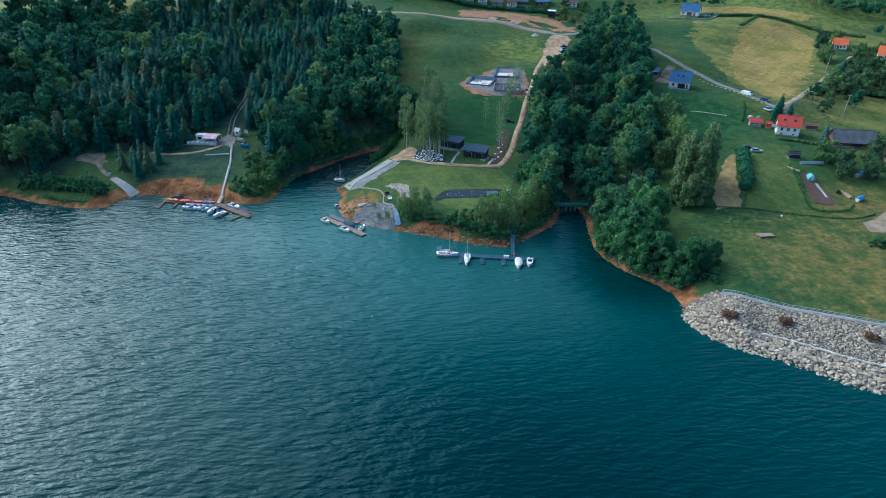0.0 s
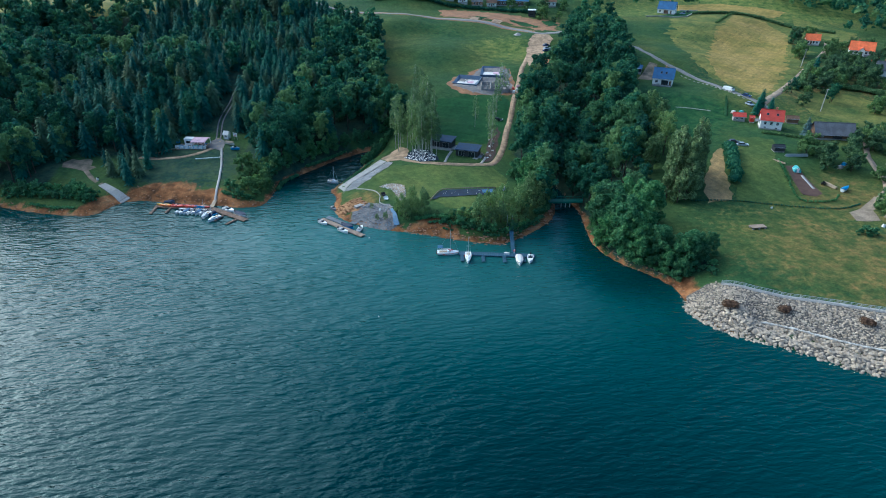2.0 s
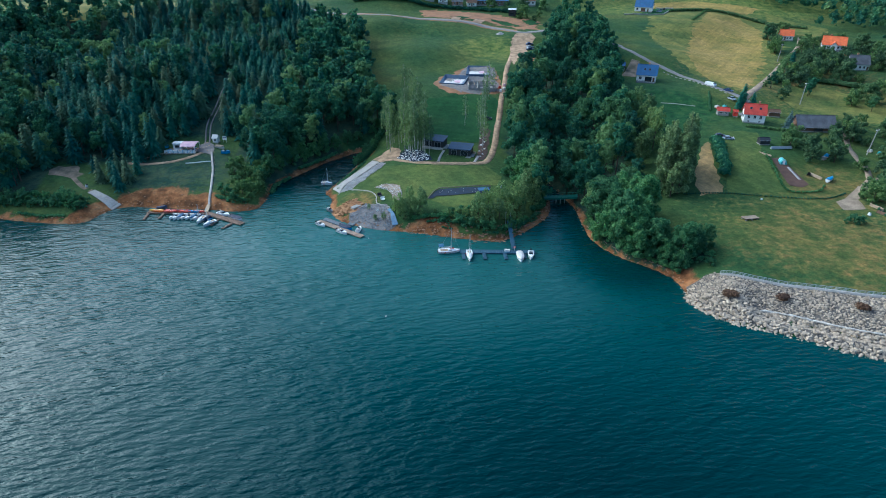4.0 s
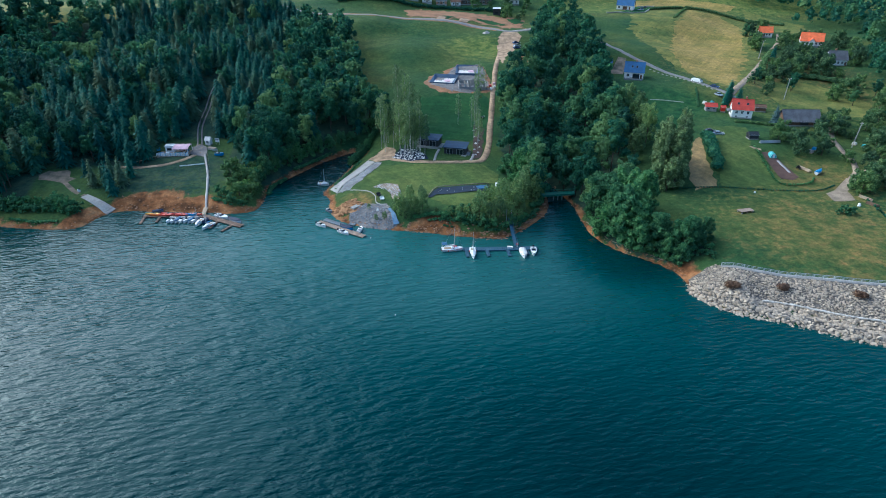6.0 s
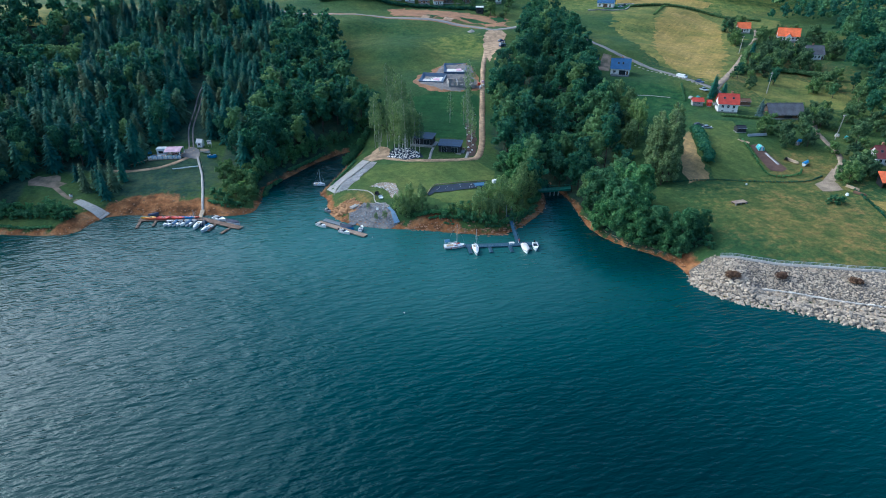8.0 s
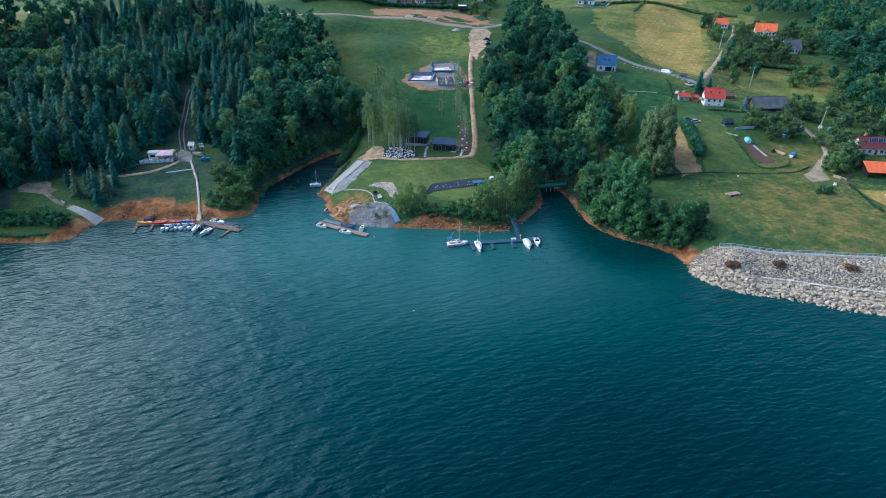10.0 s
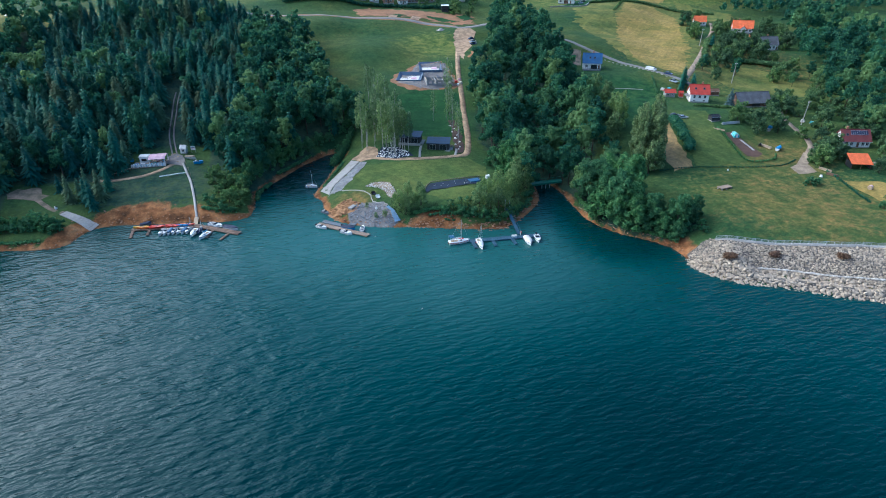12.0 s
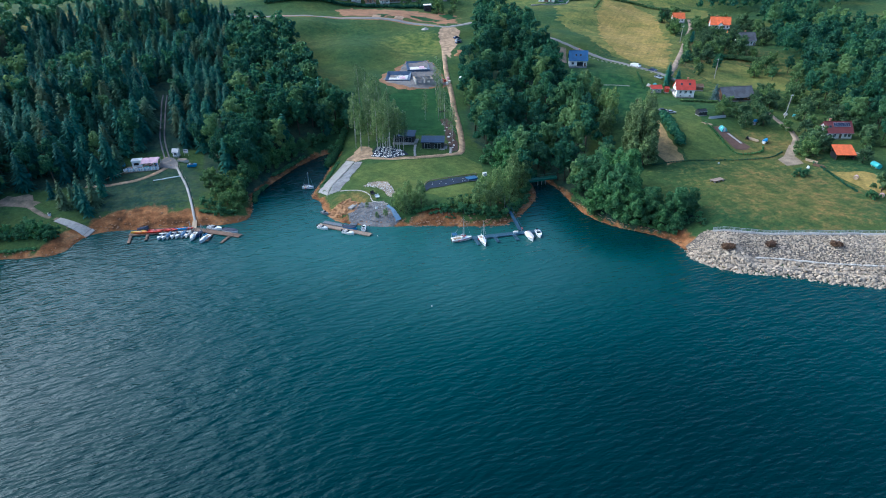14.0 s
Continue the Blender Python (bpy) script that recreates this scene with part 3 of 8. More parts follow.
def ribbon(name, line, width, material, label, category, lift=0.08, crown=0.0, kind="structure", step=2.0):
    """A road or path along a line, three strips across, draped on the ground."""
    c = spline(line, step)
    t = np.gradient(c, axis=0)
    t /= np.linalg.norm(t, axis=1)[:, None] + 1e-9
    nrm = np.stack([-t[:, 1], t[:, 0]], 1)
    wob = np.array([noise.noise(Vector((float(a) * 0.25, float(b) * 0.25, 7))) for a, b in c]) * (0.14 if material == DIRT else 0.10)
    rows = []
    for k in (-0.5, -0.48, 0.0, 0.48, 0.5):
        p = c + nrm * (k * width * (1 + wob))[:, None]
        z = ground_height(p[:, 0], p[:, 1]) + (lift + crown * (abs(k) < 0.1) if abs(k) < 0.49 else -0.15)
        rows.append(np.column_stack([p, z]))
    v = np.stack(rows, 1).reshape(-1, 3)
    n = len(c)
    f = [(i * 5 + j, i * 5 + j + 1, i * 5 + j + 6, i * 5 + j + 5) for i in range(n - 1) for j in range(4)]
    f = [q[::-1] for q in f]
    return tagged(new(name, array_mesh(name, v, f, material, True)), label, category, kind=kind)


# ---------------------------------------------------------------- roads, paths and fields
ribbon("road", [(-60, 458), (-29, 451), (-4.5, 445), (8.4, 441.5), (28, 438), (46, 431.6), (64, 425), (80, 415.5), (91, 402.5), (98, 401.5), (106, 404.6), (118, 412), (150, 425)], 5.5, ASPHALT,
       "pale grey asphalt village road", "road")
ribbon("track", [(-6, 239.6), (-3, 237.6), (0.5, 233.9), (6, 229.4), (12.7, 226.2), (19, 224.6), (26.1, 223.7), (31.4, 224.4), (35.2, 230.4), (40.3, 244.5), (44.1, 258.1), (49.2, 275.4), (54.2, 293), (59.5, 311),
                 (65.5, 331), (72, 350), (77.6, 366), (83.4, 382), (88.4, 394), (91, 400)], 2.7, DIRT, "sandy dirt track between the meadow and the trees", "track", 0.1)
drape("track", [(82.5, 388), (88, 398.5), (97, 396), (97.5, 387.4), (91.8, 377), (83.2, 360.6), (77.6, 352.8), (71.4, 338.5), (73.6, 354.0), (77.3, 370.3)], DIRT, "wide sandy turning place below the road", "track", 0.12, ragged=1.6)
ribbon("lane", [(128, 420), (140, 375), (141, 345), (143, 330), (151, 319), (157, 303), (160, 286), (164, 274), (168, 259)], 3.0, ASPHALT,
       "narrow pale gravel lane past the houses", "lane")
ribbon("lane", [(166, 265), (179, 277.4), (197.8, 296.5), (221.3, 320.6), (250.1, 351.4), (269.6, 371.5), (285, 392)], 3.4, GRAVEL, "rough gravel lane up to the hill houses", "lane")
ribbon("track", [(190, 226), (182, 213.5), (176.8, 203.4), (173.1, 195.2), (170.2, 188.2), (165.5, 181), (161, 177.7), (154.6, 171.4)], 2.3, GRAVEL, "worn grey garden track", "track", 0.1)
ribbon("track", [(166, 182), (170, 180.5), (176, 177)], 2.4, GRAVEL, "short gravel spur to the farmhouse", "track", 0.09)
drape("pavement", [(141.3, 166.9), (146, 168.6), (151.4, 172.6), (158.2, 177.5), (160.9, 175.6), (154.6, 170.2), (149.8, 167.1), (147.2, 160.2), (143, 160.1), (139.6, 161)], GRAVEL, "fan of grey gravel at the gate", "gravel pad", 0.1)
drape("field", [(258, 467), (274, 457), (277.7, 429), (258, 393), (234, 355), (220, 331), (193.5, 298), (174, 279), (168.6, 288), (167, 309), (176, 341.5), (196, 378), (222, 420)], HAY,
      "ripening golden hay field with tractor rows", "field", ragged=5.0)
drape("field", [(164, 330), (166, 306), (168, 286), (171, 275), (178, 276), (198, 297), (218, 321), (237, 346), (268, 385), (296, 425), (290, 466), (240, 500), (196, 440), (178, 395), (168, 350)], MEADOW, "pale green meadow beside the hay", "field", 0.03, ragged=7.0)
drape("field", [(224, 492), (236, 524), (268, 520), (311, 482), (296, 470), (279, 464), (262, 474), (247, 488)], HAY, "pale yellow meadow behind the slate-roofed house", "field", 0.1, 3, ragged=3.0)
drape("field", [(309, 473), (330, 424), (304, 389), (290, 402), (297, 446)], MEADOW, "sunlit strip of meadow above the hill houses", "field", 0.1, 3, ragged=3.0)
drape("field", [(203, 289), (216, 292), (228, 289), (241, 271), (234, 250), (214, 234), (201.9, 240.5), (187, 257), (188, 271)], MEADOW, "sunny rough meadow behind the barn", "field", ragged=1.6)
drape("field", [(98.6, 178.2), (107.8, 179.6), (112.5, 192), (116.6, 203.6), (122.2, 218), (119.5, 216), (107, 198.5), (101, 186)], STRAW, "strip of cut straw beside the hedge", "field", 0.1, ragged=1.6)
drape("field", [(149, 151), (160, 146), (164, 138), (150, 126), (146.5, 134)], HAY, "small fenced plot of dry mown grass", "field", 0.1, ragged=1.6)
drape("lawn", [(109.5, 178.5), (129.5, 176), (134, 190), (138, 205), (148, 225), (132, 232), (125, 214), (117, 196)], MOWN, "striped mown lawn behind the ditch", "lawn", 0.07, ragged=1.6)
drape("vegetable_bed", [(139.0, 200.5), (143.4, 200.8), (142.6, 190), (141.7, 181.3), (137.9, 179.4), (134.0, 180.9), (136.1, 189.7)], SOIL, "dug brown vegetable bed", "garden bed", 0.12)
ribbon("garden_path", [(141.9, 194.2), (141.2, 189), (140.5, 184.8)], 1.1, CONCRETE, "narrow concrete slab path across the bed", "path", 0.18)
drape("lawn", [(-21, 212.5), (-14, 221), (-8, 231), (5, 226.5), (14, 223.5), (23, 221.5), (32, 221), (36, 212), (33, 203), (20, 202.6), (10, 203.2), (5, 196), (-3.4, 197.4), (-3.0, 206), (-5, 211), (-9, 212.6), (-12.8, 210.6), (-14.4, 207.3), (-20, 210)], MOWN,
      "smooth mown lawn above the little cape", "lawn", 0.07)
drape("lawn", [(6.2, 193.6), (9, 195.6), (20.5, 194.6), (25, 193), (23.4, 188.0), (18, 186), (12.8, 187), (8.8, 190.3)], MOWN, "lower strip of mown lawn below the cloth bank", "lawn", 0.07, ragged=1.6)
drape("field", [(12, 252), (40, 245), (45, 262), (52, 285), (50, 298), (34, 299), (14, 297)], LUSH, "green lawn behind the black cabins", "lawn", 0.07, ragged=1.6)
drape("gravel_verge", [(-26.5, 211.5), (-21.3, 211.8), (-15, 221), (-7, 234), (-9.6, 236.6)], GREYGRIT, "grey stony verge beside the slipway", "gravel", 0.12, ragged=1.6)
drape("track", [(-12.2, 242), (-9.5, 236.5), (-3.5, 236.5), (0.5, 246), (-4, 252)], DIRT, "bare sandy turning place above the slipway", "track", 0.14, ragged=1.6)
drape("gravel_bed", [(-12.8, 210.0), (-9.2, 212.2), (-6.5, 211.1), (-4.1, 208.6), (-3.2, 204.2), (-3.8, 199.0), (-5.2, 196.2), (-6.9, 197.6), (-6.8, 201.7), (-8.3, 205.8)], GRAVEL, "crescent of grey gravel in the lawn", "gravel bed", 0.14, ragged=1.6)
drape("beach", [(-28, 200), (-27.6, 196), (-25, 193), (-20, 194), (-17.5, 197.5), (-20, 201), (-24, 202.5)], SAND, "patch of orange sand and sandstone rubble", "sand", 0.12, ragged=4.0)
drape("bare_ground", [(23, 313), (27.5, 329), (34.8, 333), (46, 345), (59, 341), (60, 320), (55.6, 300), (37, 296), (28, 303)], REDSOIL, "brown subsoil scraped bare round the building site", "bare soil", 0.05, ragged=2.5)
drape("bare_ground", [(25.5, 313), (30, 327.5), (36, 331.3), (46.1, 343.3), (58.6, 338.9), (59.1, 319), (55, 303), (40, 300), (32, 304)], STONYDIRT, "stony grey ground of the building site", "building site", 0.1, ragged=4.0)
drape("bare_ground", [(33, 470), (46, 474), (62, 470), (78, 463), (95, 452), (110, 450), (116, 440), (106, 416.4), (96, 410), (86.2, 423.8), (69.9, 431.5), (48.3, 438.5), (34, 446)], REDSOIL, "long strip of turned red soil above the road", "bare soil", 0.08, ragged=7.0)
for outline in ([(52, 446), (64, 440), (68, 434), (58, 436)], [(80, 441), (92, 436), (98, 424), (90, 424), (82, 431)], [(104, 446), (114, 446), (112, 432), (104, 426)]):
    drape("lawn", outline, LUSH, "green weeds grown back over the turned soil", "grass patch", 0.2, ragged=5.0)
for outline in ([(50.4, 433.0), (53.2, 440), (58.4, 438), (55.6, 431)], [(64.6, 428.6), (68.4, 436), (74.2, 433.4), (70, 426.4)]):
    drape("pavement", outline, DIRT, "pale gravel pad beside the road", "gravel pad", 0.24)
ribbon("verge", [(-29, 451), (-4.5, 445), (8.4, 441.5), (28, 438), (46, 431.6), (64, 425), (80, 415.5), (88, 406)], 9.0, REDSOIL, "reddish bare verge along the village road", "verge", 0.04)
drape("bare_ground", [(77, 338), (86, 336), (90, 352), (82, 354)], REDSOIL, "bare red soil beside the track", "bare soil", 0.1, ragged=1.6)
drape("mulch_bed", [(28.5, 225.6), (31.4, 227), (34.4, 233), (37.2, 243), (40.8, 256), (41.6, 264), (38, 264), (35.4, 252), (32.2, 239), (29.6, 231)], MULCH, "red-brown mulched bed with boulders beside the track", "flower bed", 0.1, ragged=1.6)
drape("boulder_bed", [(-3, 239), (2, 246.5), (8, 243), (11, 236), (11.5, 230), (4, 231)], LINER, "dark cloth bed under the birches", "flower bed", 0.12)
drape("bare_ground", [(-135.8, 236.1), (-132.7, 238.3), (-124.5, 237.6), (-121.8, 231.4), (-125.5, 229.2), (-132.5, 231.3)], MUD, "trodden brown ground under the wood edge", "bare soil", 0.1, ragged=3.0)
ribbon("path", [(-126, 232), (-121.4, 225.6), (-118, 221.5), (-115, 219.4)], 1.7, MUD, "trodden dirt path down to the ramp", "path", 0.1)
ribbon("path", [(-108.5, 241.5), (-99, 239.5), (-90, 240.5), (-83, 245.5), (-79.5, 251), (-81.5, 258)], 1.9, DIRT, "sandy path past the lakeside huts", "path", 0.12)
drape("track", [(-84, 248.5), (-78, 246), (-76.5, 252), (-80, 258), (-83.6, 256)], STONYDIRT, "grey gravel yard between the huts", "track", 0.14, ragged=1.6)
for off in (-0.85, 0.85):
    ribbon("wheel_rut", [(-80.8 + off, 257), (-82.2 + off, 270), (-82.4 + off, 285), (-82.2 + off, 300), (-81.2 + off, 322)], 0.6, STONYDIRT, "pale wheel rut of a forest track", "track", 0.16)
ribbon("path", [(-77.3, 247), (-75.6, 238), (-74.2, 230.5), (-73, 219), (-72.4, 209)], 0.85, CONCRETE, "long narrow grey concrete stairway down the bank", "path", 0.3)
drape("field", [(-300, 376), (-200, 378), (-170, 390), (-150, 414), (-128, 446), (-125, 500), (-190, 552), (-260, 560)], MEADOW, "sunlit hilltop meadow behind the wood", "field", 0.5, 6, ragged=1.6)
ribbon("track", [(-186, 418), (-178, 414), (-171, 418), (-168, 428), (-167, 443), (-176, 480), (-190, 540)], 3.4, DIRT, "pale farm track across the hilltop meadow", "track", 0.2)
drape("stone_bed", [(69.9, 128.5), (71, 123.6), (73.5, 119.6), (76.5, 116.4), (81.2, 113.2), (86.6, 109.3), (96.3, 101.0), (103.4, 97.0), (125, 84.5), (160, 62.5), (166, 79), (140, 96.4), (128, 105), (117, 111.6), (108, 115.8), (97.8, 121), (88.8, 125.8), (84.5, 128.4), (79.8, 132.4), (77, 134.2), (74.5, 133.4), (71.2, 133.4)], GRIT, "dark grit bed under the quarried stones", "stone bed", 0.1)
ribbon("edging", [(-21.3, 211.3), (-17, 208.8), (-14, 205.9), (-12.5, 201), (-12.7, 196.6), (-8.3, 192.2)], 0.3, CONCRETE, "low curved stone edging on the point", "edging", 0.22)


def slab_ramp(name, label, a, b, c, d, count, thick=0.3):
    """A ramp of concrete slabs laid side by side from the edge a-b to the edge d-c, with open joints."""
    ob = thing(name, label, "ramp", pose(0, 0, 0), kind="structure")
    a, b, c, d = (np.array(p, float) for p in (a, b, c, d))
    for i in range(count):
        k0, k1 = (i + 0.03) / count, (i + 0.97) / count
        slip = random.uniform(-0.06, 0.06)
        q = [a + (d - a) * k0, b + (c - b) * k0, b + (c - b) * k1, a + (d - a) * k1]
        part("slab", Shape().slab(*[(x + slip, y, max(z_at(x, y), -0.5) + 0.24 + random.uniform(-0.03, 0.03)) for x, y in q], thick), CONCRETE, ob)
    return ob


slab_ramp("slipway", "pale concrete boat slipway running into the inlet", (-28.6, 217), (-26.2, 212.6), (-9.8, 237), (-12.2, 241.5), 16)
slab_ramp("boat_ramp", "ramp of grey concrete slabs on the bank", (-106.3, 211.2), (-104, 214.2), (-114.0, 220.2), (-115.8, 218.2), 10)
drape("gravel_bed", [(-21.8, 194.3), (-16.5, 197.6), (-9.2, 194.8), (-6.8, 182.4), (-11, 181.6), (-17, 184.2), (-23, 190)], STONYDIRT, "grey grit bed between the stones of the point", "gravel", 0.1, ragged=1.2)


# ---------------------------------------------------------------- houses
def window(parent, x, y, z, w, h, face, frame=WHITE):
    """A window in a wall: frame, sill and pane. face: the way it looks, 0 to -y, 90 to +x, 180 to +y, 270 to -x."""
    at = pose(x, y, z, 0, 0, face)
    fr = Shape()
    t = 0.09
    fr.box(-w / 2 - t, w / 2 + t, -0.05, 0.03, h, h + t).box(-w / 2 - t, w / 2 + t, -0.05, 0.03, -t, 0)
    fr.box(-w / 2 - t, -w / 2, -0.05, 0.03, 0, h).box(w / 2, w / 2 + t, -0.05, 0.03, 0, h).box(-0.03, 0.03, -0.045, 0.02, 0, h)
    ob = part("window", fr, frame, parent, at=at)
    part("pane", Shape().box(-w / 2, w / 2, -0.015, 0.015, 0, h), GLASS, ob, "dark window glass")
    part("sill", Shape().box(-w / 2 - 0.14, w / 2 + 0.14, -0.16, 0.0, -t - 0.05, -t + 0.001), CONCRETE, ob)
    return ob


def door(parent, x, y, z, w, h, face, material=BROWNWOOD):
    at = pose(x, y, z, 0, 0, face)
    ob = part("door", Shape().box(-w / 2, w / 2, -0.04, 0.04, 0, h).box(-w / 2 + 0.12, w / 2 - 0.12, -0.06, -0.04, 0.15, h * 0.45).box(-w / 2 + 0.12, w / 2 - 0.12, -0.06, -0.04, h * 0.52, h - 0.15), material, parent, at=at)
    part("door_handle", Shape().tube((w * 0.36, -0.04, h * 0.48), (w * 0.36, -0.12, h * 0.48), 0.03), STEEL, ob)
    return ob


def gabled_house(name, label, x, y, yaw, L, W, eave, rise, roof, wall, windows=(), doors=(), chimneys=(), skylights=(), over=0.45, category="house", hip=0.0):
    """A house with a ridge along its length; windows and doors as (x, y, z, w, h, face)."""
    ob = thing(name, label, category, stand(x, y, yaw))
    s = Shape()
    a, b = L / 2, W / 2
    out = [(-b, -1.6), (b, -1.6), (b, eave), (0, eave + rise), (-b, eave)]
    s.loft([[(-a, u, z) for u, z in out[::-1]], [(a, u, z) for u, z in out[::-1]]])
    part("wall", s, wall, ob)
    part("plinth", Shape().box(-a - 0.06, a + 0.06, -b - 0.06, b + 0.06, -1.7, 0.35), CONCRETE, ob)
    k = rise / b
    drop = over * k
    rf = Shape()
    ridge = eave + rise + 0.22
    for sgn in (-1, 1):
        low = (sgn * (b + over), eave - drop + 0.22)
        q = [(-a - over, low[0], low[1]), (a + over, low[0], low[1]), (a + over - hip, 0, ridge), (-a - over + hip, 0, ridge)]
        rf.slab(*(q if sgn < 0 else [q[1], q[0], q[3], q[2]]), 0.2)
    r = part("roof", rf, roof, ob)
    part("ridge_cap", Shape().tube((-a - over + hip, 0, ridge + 0.02), (a + over - hip, 0, ridge + 0.02), 0.14), roof, r)
    for sgn in (-1, 1):
        part("gutter", Shape().tube((-a - over, sgn * (b + over + 0.06), eave - drop + 0.1), (a + over, sgn * (b + over + 0.06), eave - drop + 0.1), 0.08), STEEL, r)
    for cx, cy in chimneys:
        ch = part("chimney", Shape().box(cx - 0.35, cx + 0.35, cy - 0.3, cy + 0.3, eave + rise * (1 - abs(cy) / b) - 0.3, eave + rise + 1.1).box(cx - 0.42, cx + 0.42, cy - 0.37, cy + 0.37, eave + rise + 1.1, eave + rise + 1.22), BRICK, r)
    for cx, v in skylights:
        p = [Vector((cx + dx, -(b * (1 - vv)), eave + rise * vv + 0.24)) for dx, vv in ((-0.5, v), (0.5, v), (0.5, v + 0.22), (-0.5, v + 0.22))]
        up = Vector((0, -k, 1)).normalized() * 0.06
        sk = part("skylight", Shape().slab(*[q + up for q in p], 0.12), GREYROOF, r)
        mid = sum(p, Vector()) / 4
        part("pane", Shape().slab(*[mid + (q - mid) * 0.78 + up * 1.4 for q in p], 0.04), GLASS, sk)
    for w_ in windows:
        window(ob, *w_)
    for d_ in doors:
        door(ob, *d_)
    return ob


def row(xs_, y, z, w, h, face=0):
    return [(x, y, z, w, h, face) for x in xs_]


red = gabled_house("house", "white plastered house with a bright red tiled roof", 155.8, 240.6, -25, 8.4, 7.0, 3.9, 3.5, REDROOF, WHITEWALL,
                   row((-2.4, 0.0, 2.4), -3.52, 2.0, 0.9, 1.2) + row((-2.2, 2.2), -3.52, 0.5, 0.8, 0.5) + [(-4.22, -1.4, 2.0, 0.9, 1.2, 270), (-4.22, 1.6, 2.0, 0.9, 1.2, 270), (-4.22, 0, 4.5, 0.9, 1.0, 270)],
                   [(4.22, 1.0, 0.4, 0.95, 2.0, 90)], [(1.4, 0.8)], [(-1.9, 0.42), (1.9, 0.42)])
part("porch_roof", Shape().slab((-5.9, -1.4, 2.3), (-4.2, -1.4, 2.8), (-4.2, 2.6, 2.8), (-5.9, 2.6, 2.3), 0.12), GREYROOF, red)
gabled_house("shed", "low grey shed with a red tiled roof", 147.2, 250.6, -20, 4.6, 3.4, 2.1, 1.1, REDROOF, GREYWALL, row((-1.1, 1.0), -1.72, 0.9, 0.8, 0.7), [], category="shed")
gabled_house("shed", "tiny red timber shed between house and garage", 151.8, 248.0, -20, 1.8, 2.4, 2.1, 0.5, REDROOF, RED, category="shed", over=0.2)
blue = gabled_house("house", "white house with a dark blue roof and terrace", 133.2, 301.6, -28, 9.6, 8.0, 3.5, 4.2, BLUEROOF, WHITEWALL,
                    row((-2.9,), -4.02, 1.2, 1.2, 1.2) + [(-4.82, 0, 1.2, 1.1, 1.2, 270), (-4.82, 0, 4.3, 1.0, 1.1, 270), (4.82, 0, 4.3, 1.0, 1.1, 90)],
                    [(3.7, -4.04, 0.3, 0.95, 2.0, 0)], [(0.5, 0.8)], [(-1.2, 0.40), (1.2, 0.40)])
part("terrace_recess", Shape().box(-0.6, 2.8, -4.06, -3.90, 0.3, 2.6), GLASS, blue, "dark glazed terrace doors")
part("terrace", Shape().box(-4.6, 4.6, -6.6, -4.1, -1.2, 0.25), GREYDECK, blue)
for px in (-4.4, -1.5, 1.5, 4.4):
    part("rail_post", Shape().box(px - 0.05, px + 0.05, -6.55, -6.45, 0.25, 1.2), DARKWOOD, blue)
part("rail", Shape().box(-4.6, 4.6, -6.56, -6.44, 1.15, 1.22).box(-4.6, 4.6, -6.53, -6.47, 0.7, 0.76), DARKWOOD, blue)
gabled_house("garage", "small blue-roofed garage by the drive", 126.5, 322.5, -28, 6.2, 4.6, 2.3, 1.2, BLUEROOF, DARKWOOD, category="garage")
drape("driveway", [(124, 312), (130.5, 308.5), (140, 326), (136.5, 329), (129, 319)], MUD, "brown earth drive beside the blue-roofed house", "driveway", 0.12)
gabled_house("shed", "low brown shed beside the red-roofed house", 170.5, 247.5, -20, 4.6, 3.2, 2.0, 0.9, BROWNWOOD, BROWNWOOD, category="shed", over=0.25)
far = gabled_house("house", "white house with a slate-blue roof and walled yard", 207.5, 472.5, -33, 12.5, 9.5, 3.4, 4.6, BLUEROOF, WHITEWALL,
                   row((-4.4,), -4.77, 1.2, 1.4, 1.3) + [(6.27, 0, 1.2, 1.2, 1.3, 90), (6.27, 0, 4.2, 1.0, 1.1, 90)], [(3.6, -4.79, 0.3, 1.0, 2.1, 0)], [(1, 1)])
part("garage_door", Shape().box(-1.6, 1.6, -4.84, -4.7, 0.2, 2.6), BROWNWOOD, far, "orange-brown timber garage door")
drape("yard", [(185, 457), (214, 454.5), (238, 486), (226, 491), (213, 474), (200, 462)], LUSH, "dark grassy yard in front of the slate-roofed house", "yard", 0.15)
yard = [(184.6, 456), (214.5, 453.5), (239, 486.5), (227, 492)]
for (ax, ay), (bx, by) in zip(yard, yard[1:]):
    c, d = Vector((ax, ay)), Vector((bx, by)) - Vector((ax, ay))
    n_ = max(2, int(d.length / 6))
    for i in range(n_):
        px, py = ax + d.x * (i + 0.5) / n_, ay + d.y * (i + 0.5) / n_
        ob = thing("garden_wall", "low pale garden wall round the yard", "wall", stand(px, py, math.degrees(math.atan2(d.y, d.x))), "yard walls")
        q = d.length / n_ / 2
        part("masonry", Shape().box(-q, q, -0.2, 0.2, -1.2, 0.7), CONCRETE, ob)
        part("coping", Shape().box(-q, q, -0.28, 0.28, 0.7, 0.8), CONCRETE, ob)
gabled_house("house", "small white hill house with an orange tiled roof", 271.5, 388.8, -27, 8.0, 6.8, 2.9, 3.2, ORANGEROOF, WHITEWALL,
             row((-2.4, 0.6, 2.4), -3.42, 1.0, 1.0, 1.2) + [(-4.02, 0, 1.0, 1.0, 1.2, 270)], [(-0.9, -3.44, 0.3, 1.0, 2.0, 0)], [(1.2, 0.8)])
